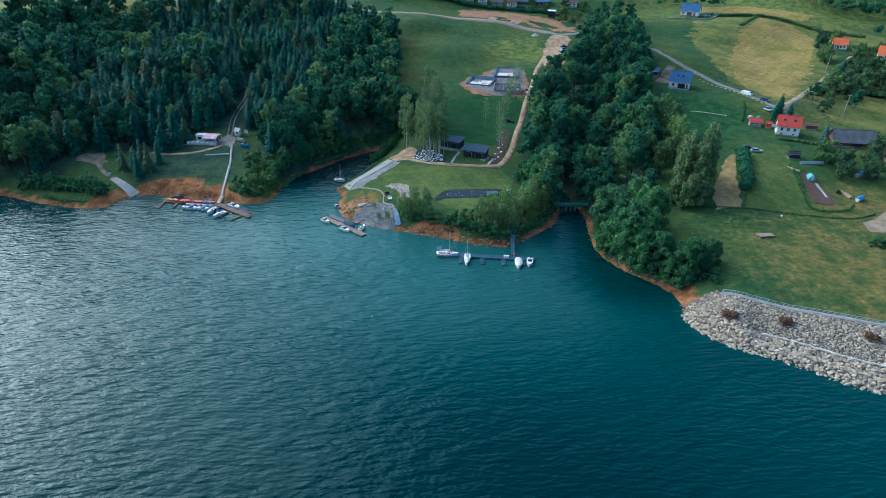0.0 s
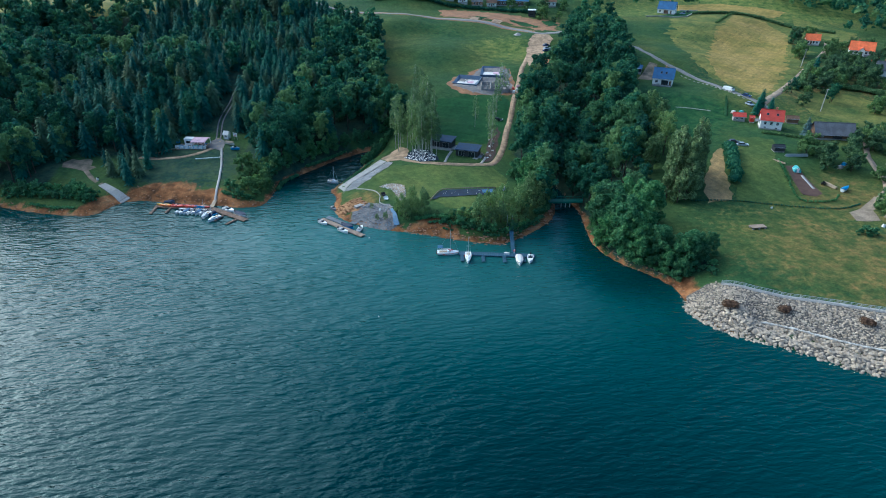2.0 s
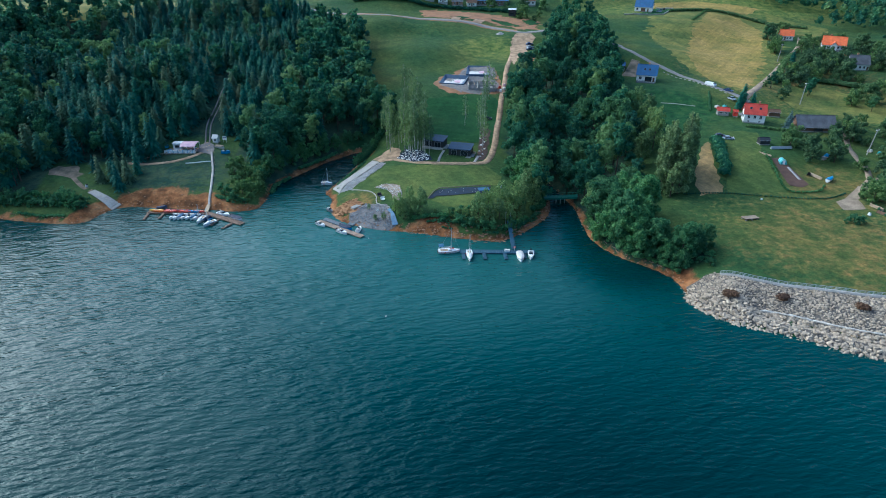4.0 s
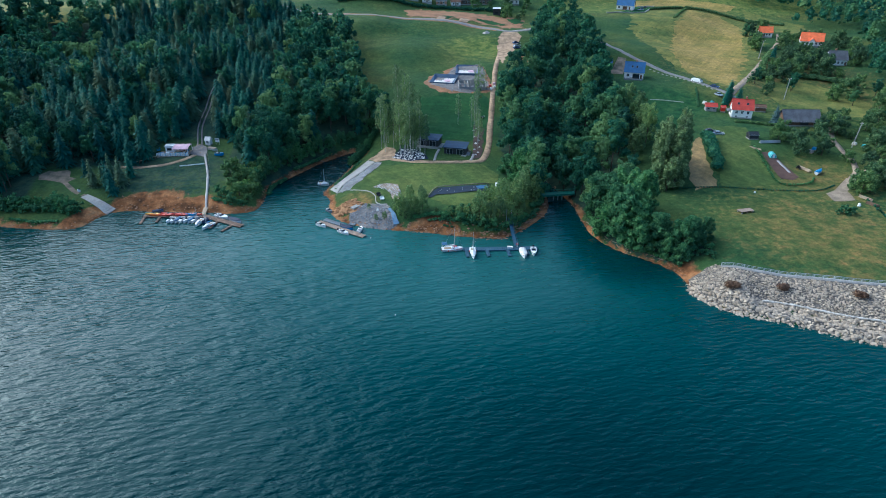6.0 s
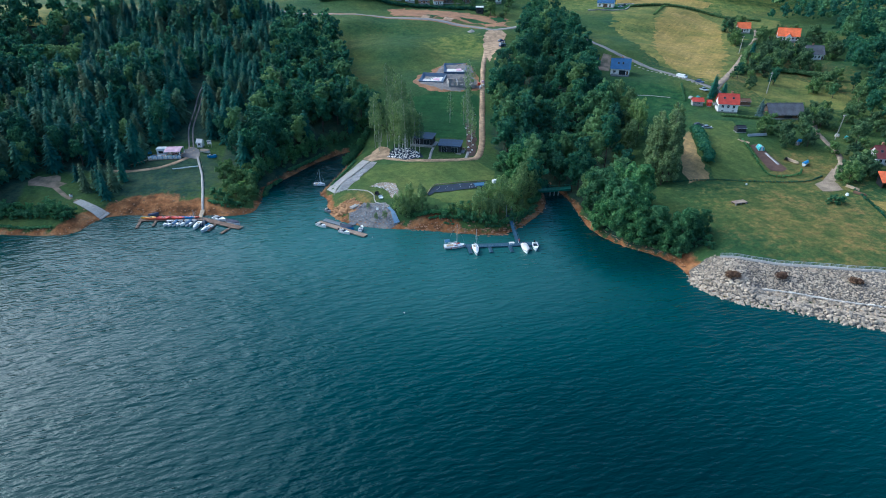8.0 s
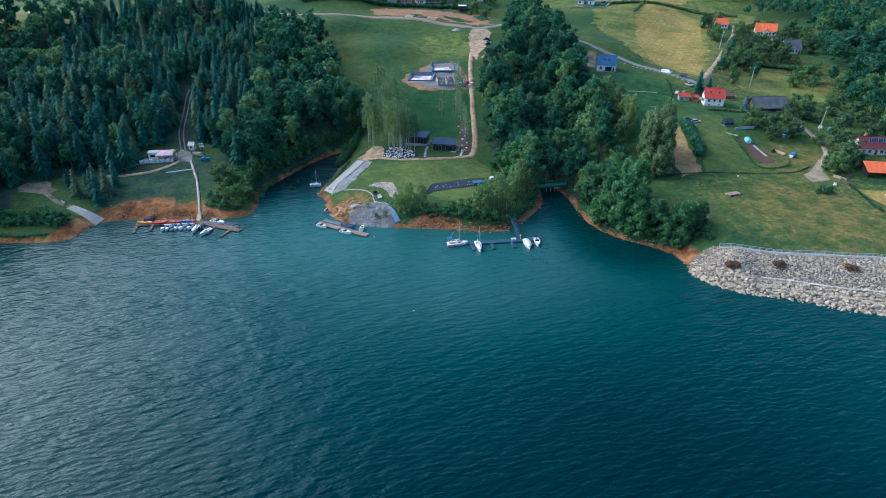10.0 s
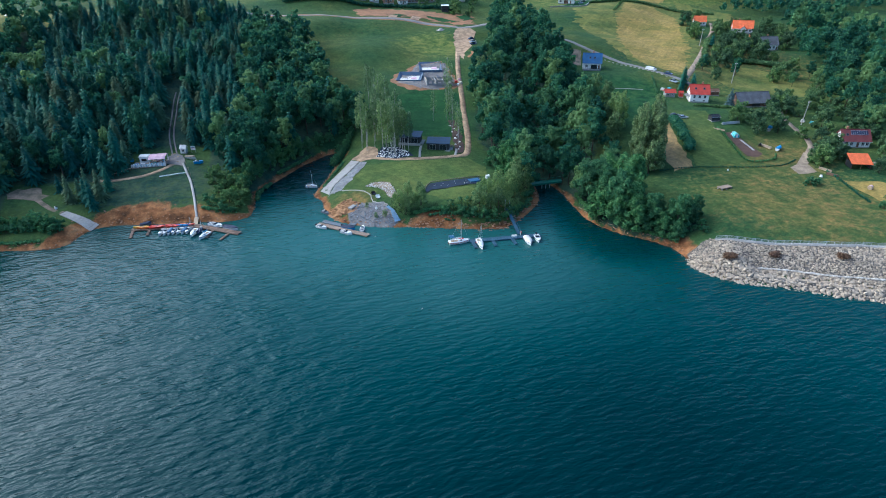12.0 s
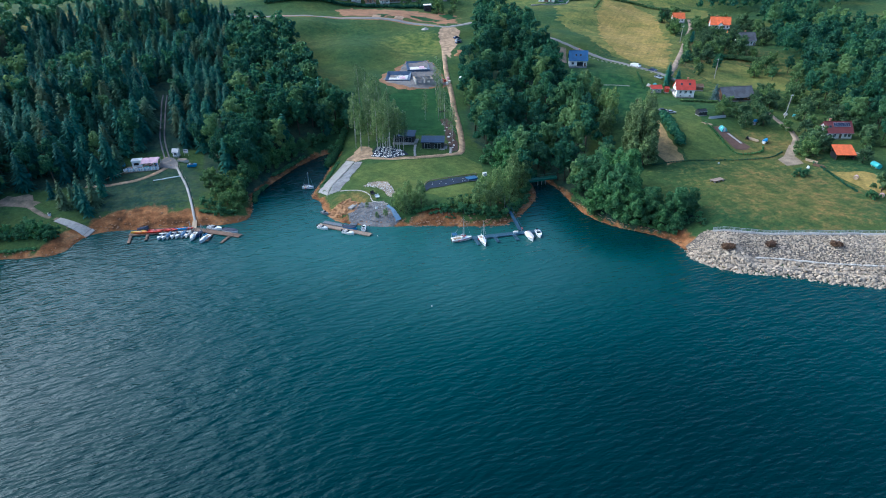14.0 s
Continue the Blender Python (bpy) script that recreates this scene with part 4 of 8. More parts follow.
h2 = gabled_house("house", "white house with a wide orange roof and porch gable", 288.5, 364.5, -34, 13, 9, 3.0, 4.4, ORANGEROOF, WHITEWALL,
                  row((-4.8, -2.4, 2.6, 4.8), -4.52, 1.0, 1.1, 1.3), [(0, -6.34, 0.3, 1.1, 2.0, 0)], [(-2.5, 0.8)])
g = Shape()
g.loft([[(-1.6, -6.3, -1), (-1.6, -6.3, 3.0), (0, -6.3, 4.6), (1.6, -6.3, 3.0), (1.6, -6.3, -1)], [(-1.6, -2.6, -1), (-1.6, -2.6, 3.0), (0, -2.6, 4.6), (1.6, -2.6, 3.0), (1.6, -2.6, -1)]])
part("porch", g, WHITEWALL, h2)
part("porch_roof", Shape().slab((-2.0, -6.7, 2.85), (0, -6.7, 4.9), (0, -2.2, 4.9), (-2.0, -2.2, 2.85), -0.15).slab((0, -6.7, 4.9), (2.0, -6.7, 2.85), (2.0, -2.2, 2.85), (0, -2.2, 4.9), -0.15), ORANGEROOF, h2)
gabled_house("shed", "small garden shed with an orange tiled roof", 284, 347, -55, 5.2, 4.4, 2.0, 1.6, ORANGEROOF, BROWNWOOD, category="shed")
gabled_house("house", "old white gabled house with a weathered grey roof", 272, 322.0, -18, 10.0, 7.6, 3.6, 4.2, GREYROOF, WHITEWALL,
             row((-2.6, 0.2, 2.4), -3.82, 1.3, 1.0, 1.2) + [(-5.02, -1.5, 1.3, 1.0, 1.2, 270), (-5.02, 1.5, 1.3, 1.0, 1.2, 270), (-5.02, 0, 4.4, 0.9, 1.0, 270)], [(4.2, -3.84, 0.3, 1.0, 2.0, 0)], [(-1.0, 0.6)])
barn = gabled_house("barn", "long old barn under a grey fibre roof", 176, 228.6, -13, 14.8, 7.8, 2.4, 3.5, GREYROOF, BROWNWOOD, row((-5, 5.4), -3.92, 1.0, 0.9, 0.7), [], category="barn", over=0.7)
part("barn_door", Shape().box(-0.8, 2.8, -3.96, -3.86, 0.0, 2.2), DARKWOOD, barn, "dark open barn doorway")
farm = gabled_house("farmhouse", "white farmhouse, maroon tiled roof with solar panels", 181.6, 177.0, -22, 10.6, 7.0, 2.8, 3.5, DARKREDROOF, WHITEWALL,
                    row((-3.8, -1.8, 2.6, 4.2), -3.52, 1.0, 1.0, 1.2) + [(-5.32, 0, 1.2, 1.1, 1.2, 270), (-5.32, 0, 3.8, 0.9, 1.0, 270)], [(0.6, -3.54, 0.3, 0.95, 1.95, 0)], [(-2.8, 0.7)], [(-3.4, 0.40)])
k = 1.0
for i in range(8):
    x0 = -2.0 + i * 0.84
    p = [Vector((x0 + dx, -3.5 * (1 - v), 2.8 + 3.5 * v + 0.26)) + Vector((0, -k, 1)).normalized() * 0.1 for dx, v in ((0, 0.48), (0.78, 0.48), (0.78, 0.86), (0, 0.86))]
    pn = part("solar_panel", Shape().slab(*p, 0.05), STEEL, farm, "blue-black solar panel")
    mid = sum(p, Vector()) / 4
    part("cells", Shape().slab(*[mid + (q - mid) * 0.92 + Vector((0, -k, 1)).normalized() * 0.012 for q in p], 0.01), NAVY, pn)
shed = thing("open_shed", "open timber shed with a bright orange lean-to roof", "shed", stand(165.4, 159.2, -24.5))
for px in (-3.3, 0, 3.3):
    for py in (-2.3, 2.3):
        part("post", Shape().box(px - 0.1, px + 0.1, py - 0.1, py + 0.1, -0.8, 2.2 if py < 0 else 3.9), BROWNWOOD, shed)
part("back_wall", Shape().box(-3.4, 3.4, 2.3, 2.45, -0.6, 3.9), DARKWOOD, shed)
for px in (-3.4, 3.3):
    part("side_wall", Shape().prism([(px, -2.3), (px + 0.1, -2.3), (px + 0.1, 2.3), (px, 2.3)], -0.6, 2.2), DARKWOOD, shed)
part("roof", Shape().slab((-3.8, -2.9, 2.1), (3.8, -2.9, 2.1), (3.8, 2.9, 4.4), (-3.8, 2.9, 4.4), 0.14), ORANGEROOF, shed)
part("beam", Shape().box(-3.5, 3.5, -2.42, -2.25, 1.95, 2.18), BROWNWOOD, shed)


# black cabins on the cape
def cabin(label, x, y, yaw, L, W, deck):
    ob = thing("cabin", label, "cabin", stand(x, y, yaw), "black cabins")
    a, b = L / 2, W / 2
    s = Shape()
    s.loft([[(-a, -b, -0.6), (-a, -b, 2.9), (-a, b, 3.5), (-a, b, -0.6)], [(a, -b, -0.6), (a, -b, 2.9), (a, b, 3.5), (a, b, -0.6)]])
    part("wall", s, DARKWOOD, ob)
    for i in range(int(L / 0.6)):
        part("batten", Shape().box(-a + 0.3 + i * 0.6 - 0.03, -a + 0.3 + i * 0.6 + 0.03, -b - 0.03, -b, 0.1, 2.85), DARKWOOD, ob)
    r = part("roof", Shape().slab((-a - 0.4, -b - 0.6, 2.98), (a + 0.4, -b - 0.6, 2.98), (a + 0.4, b + 0.4, 3.78), (-a - 0.4, b + 0.4, 3.78), 0.22), BLACKROOF, ob)
    for i in range(int(L / 0.55)):
        q = -a + i * 0.55
        part("roof_seam", Shape().slab((q, -b - 0.6, 3.03), (q + 0.05, -b - 0.6, 3.03), (q + 0.05, b + 0.4, 3.83), (q, b + 0.4, 3.83), 0.05), BLACKROOF, r)
    for wx, ww in ((-a * 0.5, 2.2), (a * 0.45, 2.6)):
        g_ = part("glazing", Shape().box(wx - ww / 2 - 0.08, wx + ww / 2 + 0.08, -b - 0.05, -b + 0.02, 0.1, 2.4), STEEL, ob)
        part("pane", Shape().box(wx - ww / 2, wx - 0.03, -b - 0.07, -b - 0.05, 0.18, 2.32).box(wx + 0.03, wx + ww / 2, -b - 0.07, -b - 0.05, 0.18, 2.32), GLASS, g_)
    part("deck", Shape().box(-a - deck, a + deck, -b - 1.7, -b - 0.02, -0.5, 0.12), CONCRETE, ob, "pale terrace slabs")
    part("deck_side", Shape().box(a + 0.02, a + 1.5, -b, b, -0.5, 0.1), CONCRETE, ob, "pale terrace slabs")
    return ob


cabin("black timber cabin with a dark metal roof", 14.8, 246.0, -27, 8.6, 5.2, 0.3)
c2 = cabin("black timber cabin with glazed front and terrace", 23.9, 235.2, -23, 9.0, 5.4, 0.5)
part("side_table", Shape().box(4.8, 5.8, 1.0, 2.1, 0.1, 0.85), PALEWOOD, c2)
ribbon("path", [(17.6, 240), (15.2, 233.5), (13.4, 227.5)], 1.1, CONCRETE, "pale slab path between the cabins", "path", 0.16)
ribbon("path", [(30.6, 232), (29.2, 228), (27.6, 224.5)], 1.1, CONCRETE, "pale slab path beside the terrace", "path", 0.16)

# the building site
site = thing("house_shell", "unroofed house shell of pale grey blocks", "building shell", stand(47, 308, -7))
for wx0, wx1, wy0, wy1, hh in ((-7, 7, -4.2, -3.9, 1.2), (-7, 7, 3.9, 4.2, 2.8), (-7, -6.7, -3.9, 3.9, 2.8), (6.7, 7, -3.9, 3.9, 2.6), (-2.2, -1.9, -3.9, 3.9, 2.6), (2.2, 2.5, -1, 3.9, 2.4)):
    part("block_wall", Shape().box(wx0, wx1, wy0, wy1, -0.5, hh), GREYWALL, site)
for wx0 in (-6.8, -4.2, -2.0, 0.4, 3.0, 5.4):
    part("block_pier", Shape().box(wx0, wx0 + 0.9, -4.22, -3.88, 1.2, 2.7), GREYWALL, site)
part("lintel", Shape().box(-7, 7, -4.22, -3.88, 2.7, 3.0), CONCRETE, site)
part("floor_slab", Shape().box(-6.7, 6.7, -3.9, 3.9, -0.4, 0.25), CONCRETE, site)
for i in range(5):
    part("joist", Shape().box(-6.9 + i * 2.9, -6.75 + i * 2.9, -4, 4, 2.9, 3.1), PALEWOOD, site)
for label, x, y, yaw, L, W in (("large pool pit with dark lined edges and pale floor", 50.2, 334.2, -14, 12.4, 15), ("small pool pit with dark liner and white sheeting", 34.6, 319.4, -22, 13, 13)):
    ob = thing("pool_pit", label, "pool", stand(x, y, yaw), "pool pits")
    a, b = L / 2, W / 2
    rim = Shape()
    for q in range(4):
        tr = pose(0, 0, 0, 0, 0, 90 * q)
        e, d = (a, b) if q % 2 == 0 else (b, a)
        pts = [tr @ Vector(p) for p in ((-e, -d, 0.42), (e, -d, 0.42), (e * 0.74, -d * 0.74, 0.16), (-e * 0.74, -d * 0.74, 0.16), (-e, -d, -1.2), (e, -d, -1.2))]
        for p in pts[:2]:
            p.z += 1.5 * (p.y / b + 1) / 2
        rim.add(pts, [(0, 1, 2, 3), (4, 5, 1, 0)])
    part("liner", rim, POOLBLUE, ob, "dark blue pool liner")
    part("floor", Shape().box(-a * 0.75, a * 0.75, -b * 0.75, b * 0.75, -0.6, 0.18), OFFWHITE, ob, "pale pool floor")
    part("sheet", Shape().slab((a * 0.1, -b * 0.5, 0.5), (a * 0.6, -b * 0.6, 0.45), (a * 0.55, -b * 0.1, 0.8), (a * 0.1, -b * 0.15, 0.7), 0.2), PINK, ob)
for x, y, s_, label, mat_ in ((79, 345, 3.2, "heap of orange sand beside the track", SAND), (77, 398.5, 3.0, "pale heap of gravel near the road", CONCRETE), (83, 341, 2.4, "heap of brown soil", DIRT), (54.5, 318, 1.6, "heap of grey building rubble", GRAVEL)):
    bm_v = [(math.cos(a) * r * s_ * (1 + 0.2 * math.sin(3 * a + x)), math.sin(a) * r * s_ * 0.8, (1 - r) ** 0.8 * s_ * 0.5 - 0.15) for r in (1, 0.7, 0.4) for a in np.arange(0, 6.2, 0.5236)] + [(0.1, 0, s_ * 0.48)]
    f = [(j * 12 + i, j * 12 + (i + 1) % 12, (j + 1) * 12 + (i + 1) % 12, (j + 1) * 12 + i) for j in range(2) for i in range(12)] + [(24 + i, 24 + (i + 1) % 12, 36) for i in range(12)]
    ob = tagged(new("mound", Shape().add(bm_v, f).mesh("mound", mat_)), label, "mound")
    ob.matrix_basis = stand(x, y, 20)
for i, (x, y) in enumerate(((57, 309), (58.5, 306), (60, 312), (56, 303))):
    ob = thing("pallet_stack", "pallet of wrapped building blocks", "pallet", stand(x, y, 25 * i), "pallets on the site")
    part("pallet", Shape().box(-0.7, 0.7, -0.6, 0.6, 0, 0.15), PALEWOOD, ob)
    part("load", Shape().box(-0.65, 0.65, -0.55, 0.55, 0.15, 1.3), (RED, OFFWHITE, PINK, WHITE)[i], ob)

# beyond the road
kiosk = thing("kiosk", "small black kiosk with a white flat roof", "kiosk", stand(99.7, 459, -14))
part("wall", Shape().box(-2.5, 2.5, -1.9, 1.9, -0.6, 4.3), DARKWOOD, kiosk)
part("roof", Shape().slab((-2.9, -2.3, 4.35), (2.9, -2.3, 4.35), (2.9, 2.3, 4.7), (-2.9, 2.3, 4.7), 0.18), WHITE, kiosk)
part("hatch", Shape().box(-1.4, 1.2, -1.96, -1.9, 0.9, 2.1), GLASS, kiosk)
for i, (x, y, L, roof_, wall_, lab) in enumerate(((42, 492, 9, GREYROOF, BROWNWOOD, "brown timber house beyond the road"), (53, 491, 7, BROWNWOOD, WHITEWALL, "small terrace house with brown roof"),
                                                  (64, 490, 8, GREYROOF, BRICK, "brick terrace house beyond the road"), (75, 489, 7, BROWNWOOD, WHITEWALL, "terrace house with brown shingle roof"))):
    gabled_house("terrace_house", lab, x, y, -6, L, 7, 2.6, 2.6, roof_, wall_, row((-L * 0.25, L * 0.2), -3.52, 0.9, 1.0, 1.2), [(0, -3.54, 0.2, 0.9, 2.0, 0)], [(1, 0.5)])
gabled_house("hall", "long low hall with a slate-blue metal roof", 92, 494, -10, 24, 11, 3.2, 2.4, BLUEROOF, BROWNWOOD, row((-9, -6, -3, 0, 3, 6, 9), -5.52, 1.0, 1.4, 1.2), category="hall")
gabled_house("house", "white house half hidden by roadside trees", 118, 482, -12, 10, 8, 3.0, 3.2, BROWNWOOD, WHITEWALL, row((-3, 0, 3), -4.02, 1.0, 1.1, 1.3))


# ---------------------------------------------------------------- cars
def car(label, paint, x, y, yaw, van=False, group=""):
    ob = thing("van" if van else "car", label, "van" if van else "car", stand(x, y, yaw), group)
    L, W, H = (5.6, 2.0, 2.3) if van else (4.4, 1.8, 1.5)
    side = [(-0.5, 0.35), (-0.5, 0.6), (-0.47, 0.92), (-0.2, 0.97), (0.28, 0.93), (0.46, 0.8), (0.5, 0.6), (0.5, 0.35)] if van else \
        [(-0.5, 0.3), (-0.5, 0.62), (-0.44, 0.68), (-0.2, 0.70), (0.2, 0.68), (0.46, 0.60), (0.5, 0.48), (0.5, 0.3)]
    rings = []
    for k, w in ((-0.5, 0.93), (-0.46, 1.0), (0.46, 1.0), (0.5, 0.93)):
        rings.append([(px * L * (0.99 if abs(k) == 0.5 else 1), k * W, 0.25 + (pz - 0.3) * H * w) for px, pz in side])
    body = part("body", Shape().loft(rings), paint, ob)
    if van:
        part("windscreen", Shape().slab((0.31 * L, -0.42 * W, 0.25 + 0.62 * H), (0.475 * L, -0.42 * W, 0.25 + 0.49 * H), (0.475 * L, 0.42 * W, 0.25 + 0.49 * H), (0.31 * L, 0.42 * W, 0.25 + 0.62 * H), -0.03), GLASS, body)
    else:
        r = [[(-0.42 * L, s * 0.44 * W, 0.80), (-0.30 * L, s * 0.38 * W, 1.38), (0.06 * L, s * 0.38 * W, 1.40), (0.24 * L, s * 0.44 * W, 0.80)] for s in (-1, 1)]
        part("glasshouse", Shape().loft(r), GLASS, body, "dark car windows")
        part("roof", Shape().slab((-0.29 * L, -0.37 * W, 1.42), (0.055 * L, -0.37 * W, 1.44), (0.055 * L, 0.37 * W, 1.44), (-0.29 * L, 0.37 * W, 1.42), 0.05), paint, body)
    for wx in (-0.31, 0.31):
        for s in (-1, 1):
            w_ = part("wheel", Shape().tube((wx * L, s * (W / 2 - 0.22), 0.32), (wx * L, s * (W / 2 + 0.01), 0.32), 0.32, n=12), TYRE, ob)
            part("rim", Shape().tube((wx * L, s * (W / 2 + 0.0), 0.32), (wx * L, s * (W / 2 + 0.02), 0.32), 0.19, n=8), STEEL, w_)
    for s in (-1, 1):
        part("headlight", Shape().box(0.47 * L, 0.5 * L, s * 0.36 * W - 0.15, s * 0.36 * W + 0.15, 0.62, 0.76), WHITE, ob)
    return ob


car("white panel van parked on the lane", WHITE, 160, 285.4, -65, True)
car("dark blue car parked on the lane", CARBLUE, 164, 275.5, -60, group="cars on the lane")
car("silver-blue car parked beside the lane", CARSILVER, 160.2, 265.4, -80, group="cars on the lane")
car("pale silver estate car parked on the lawn", CARSILVER, 132.6, 220.3, -12, group="cars on the lawn")
car("black car parked on the lawn", CARBLACK, 130.6, 223.4, -12, group="cars on the lawn")
car("black car parked behind the cabins", CARBLACK, 43.0, 273.6, -12)
car("dark blue car on the sandy turning place", CARBLUE, 91.0, 378, 10, group="cars on the turning place")
car("silver car on the sandy turning place", CARSILVER, 90.0, 373, 15, group="cars on the turning place")
car("dark blue car beside the track", CARBLUE, 88.6, 368.5, 10, group="cars on the turning place")
car("white van by the building site track", WHITE, 66.5, 309, 60, True)
car("blue car in the walled yard", CARBLUE, 222, 474, 60, group="cars in the yard")
car("dark car in the walled yard", CARBLACK, 228, 480, 50, group="cars in the yard")
car("pale van in the walled yard", CARSILVER, 218, 468, 20, group="cars in the yard")
car("pale blue car in the hilltop field", CARSILVER, -172.2, 428.5, 30, group="cars in the hilltop field")
car("silver car in the hilltop field", CARSILVER, -171.6, 443, 30, group="cars in the hilltop field")


# ---------------------------------------------------------------- boats and docks
def hull(L, W, H, bow=0.35, n=9):
    """A boat's hull from stern (-x) to bow (+x), open above, as a skin of rings with a rounded section."""
    rings = []
    for i in range(n):
        k = i / (n - 1)
        w = W / 2 * (1 - max(0, (k - (1 - bow - 0.15)) / (bow + 0.15)) ** 2.2) * (0.86 + 0.14 * min(1, k * 4))
        w = max(w, 0.03)
        sheer = H * (1 + 0.22 * k * k)
        keel = -0.35 + 0.35 * max(0, (k - 0.75) / 0.25) ** 2
        x = (k - 0.5) * L
        rings.append([(x, -w, sheer), (x, -w * 0.9, sheer * 0.35), (x, -w * 0.45, keel), (x, w * 0.45, keel), (x, w * 0.9, sheer * 0.35), (x, w, sheer)])
    return rings


def deck_of(rings, down, k0, k1, inset=0.06):
    v = []
    for r in rings[k0:k1]:
        (x, y0, z), (_, y1, _) = r[0], r[-1]
        v.append([(x, y0 * (1 - inset), z - down), (x, y1 * (1 - inset), z - down)])
    return v


def afloat(x, y, yaw):
    return pose(x, y, 0.0, 0, 0, yaw)


def motorboat(label, x, y, yaw, L=5.4, W=2.1, cover=None, body=WHITE, engine=True, group="", name="motorboat"):
    ob = thing(name, label, "boat", afloat(x, y, yaw), group)
    rings = hull(L, W, 0.75)
    h = part("hull", Shape().loft([r[:] for r in rings]), body, ob, smooth_=False)
    part("rubbing_strake", Shape().loft([[(p[0], p[1] * 1.03, p[2] - 0.06), (p[0], p[1] * 1.03, p[2] + 0.05)] for p in [r[0] for r in rings] + [r[-1] for r in rings[::-1]]], False), NAVY, h)
    if cover:
        part("cover", Shape().loft([[(r[0][0] * 0.98, r[0][1] * 1.02, r[0][2] + 0.02), (r[0][0] * 0.98, r[0][1] * 0.4, r[0][2] + 0.34), (r[0][0] * 0.98, -r[0][1] * 0.4, r[0][2] + 0.34), (r[0][0] * 0.98, -r[0][1] * 1.02, r[0][2] + 0.02)] for r in rings]), cover, ob, "fitted boat cover")
    else:
        part("foredeck", Shape().loft(deck_of(rings, -0.03, 5, 9), False), body, ob)
        part("cockpit", Shape().box(-L * 0.42, L * 0.05, -W * 0.34, W * 0.34, 0.3, 0.83), GREYDECK, ob, "dark cockpit well")
        for s in (-1, 1):
            part("seat", Shape().box(-L * 0.3, -L * 0.18, s * W * 0.2 - 0.22, s * W * 0.2 + 0.22, 0.8, 1.15), OFFWHITE, ob)
        part("windscreen", Shape().slab((L * 0.06, -W * 0.36, 0.85), (L * 0.06, W * 0.36, 0.85), (L * 0.0, W * 0.3, 1.3), (L * 0.0, -W * 0.3, 1.3), 0.03), GLASS, ob)
    if engine:
        e = part("outboard_engine", Shape().box(-L * 0.5 - 0.45, -L * 0.5 - 0.02, -0.2, 0.2, 0.55, 1.2).box(-L * 0.5 - 0.32, -L * 0.5 - 0.14, -0.1, 0.1, -0.3, 0.55), CARBLACK, ob)
    return ob


def sailboat(label, x, y, yaw, L=6.6, W=2.3, mast=8.0, cover=NAVY, group="", lean_boom=4, trim=None):
    ob = thing("sailboat", label, "sailboat", afloat(x, y, yaw), group)
    rings = hull(L, W, 0.85, 0.5)
    h = part("hull", Shape().loft(rings), WHITE, ob)
    part("stripe", Shape().loft([[(p[0], p[1] * 1.02, p[2] * 0.62), (p[0], p[1] * 1.02, p[2] * 0.74)] for p in [r[0] for r in rings] + [r[-1] for r in rings[::-1]]], False), trim or NAVY, h)
    part("cockpit", Shape().box(-L * 0.40, -L * 0.06, -W * 0.26, W * 0.26, 0.4, 0.93), PALEWOOD, ob, "timber cockpit benches")
    cab = part("coachroof", Shape().loft([[(-L * 0.05, -W * 0.33, 0.88), (-L * 0.05, -W * 0.26, 1.32), (-L * 0.05, W * 0.26, 1.32), (-L * 0.05, W * 0.33, 0.88)],
                                          [(L * 0.14, -W * 0.30, 0.92), (L * 0.14, -W * 0.22, 1.28), (L * 0.14, W * 0.22, 1.28), (L * 0.14, W * 0.30, 0.92)],
                                          [(L * 0.30, -W * 0.14, 0.98), (L * 0.28, -W * 0.1, 1.08), (L * 0.28, W * 0.1, 1.08), (L * 0.30, W * 0.14, 0.98)]]), WHITE, ob)
    for s in (-1, 1):
        part("porthole", Shape().box(0.0, L * 0.11, s * W * 0.30 - 0.02, s * W * 0.30 + 0.02, 1.02, 1.18), GLASS, cab)
    m = part("mast", Shape().tube((L * 0.1, 0, 0.9), (L * 0.1, 0, mast), 0.075, 0.05, 6), MAST, ob)
    part("spreader", Shape().tube((L * 0.1, -0.6, mast * 0.6), (L * 0.1, 0.6, mast * 0.6), 0.025, n=4), MAST, m)
    part("boom", Shape().tube((L * 0.1, 0, 1.75), (-L * 0.36, 0, 1.7), 0.06), MAST, ob)
    part("sail_cover", Shape().tube((L * 0.08, 0, 1.9), (-L * 0.33, 0, 1.82), 0.2, 0.11), cover, ob, "furled sail in its cover")
    for p, q in (((L * 0.48, 0, 1.0), (L * 0.1, 0, mast * 0.95)), ((-L * 0.49, 0, 0.9), (L * 0.1, 0, mast)), ((L * 0.08, -W * 0.46, 0.9), (L * 0.1, 0, mast * 0.9)), ((L * 0.08, W * 0.46, 0.9), (L * 0.1, 0, mast * 0.9))):
        part("stay", Shape().tube(p, q, 0.02, n=4), STEEL, m)
    part("rudder", Shape().box(-L * 0.5 - 0.3, -L * 0.5, -0.04, 0.04, -0.4, 0.9), BROWNWOOD, ob)
    for s in (-1, 1):
        part("fender", Shape().tube((-L * 0.2, s * W * 0.52, 0.2), (-L * 0.2, s * W * 0.52, 0.75), 0.12), trim or RED, ob)
    return ob


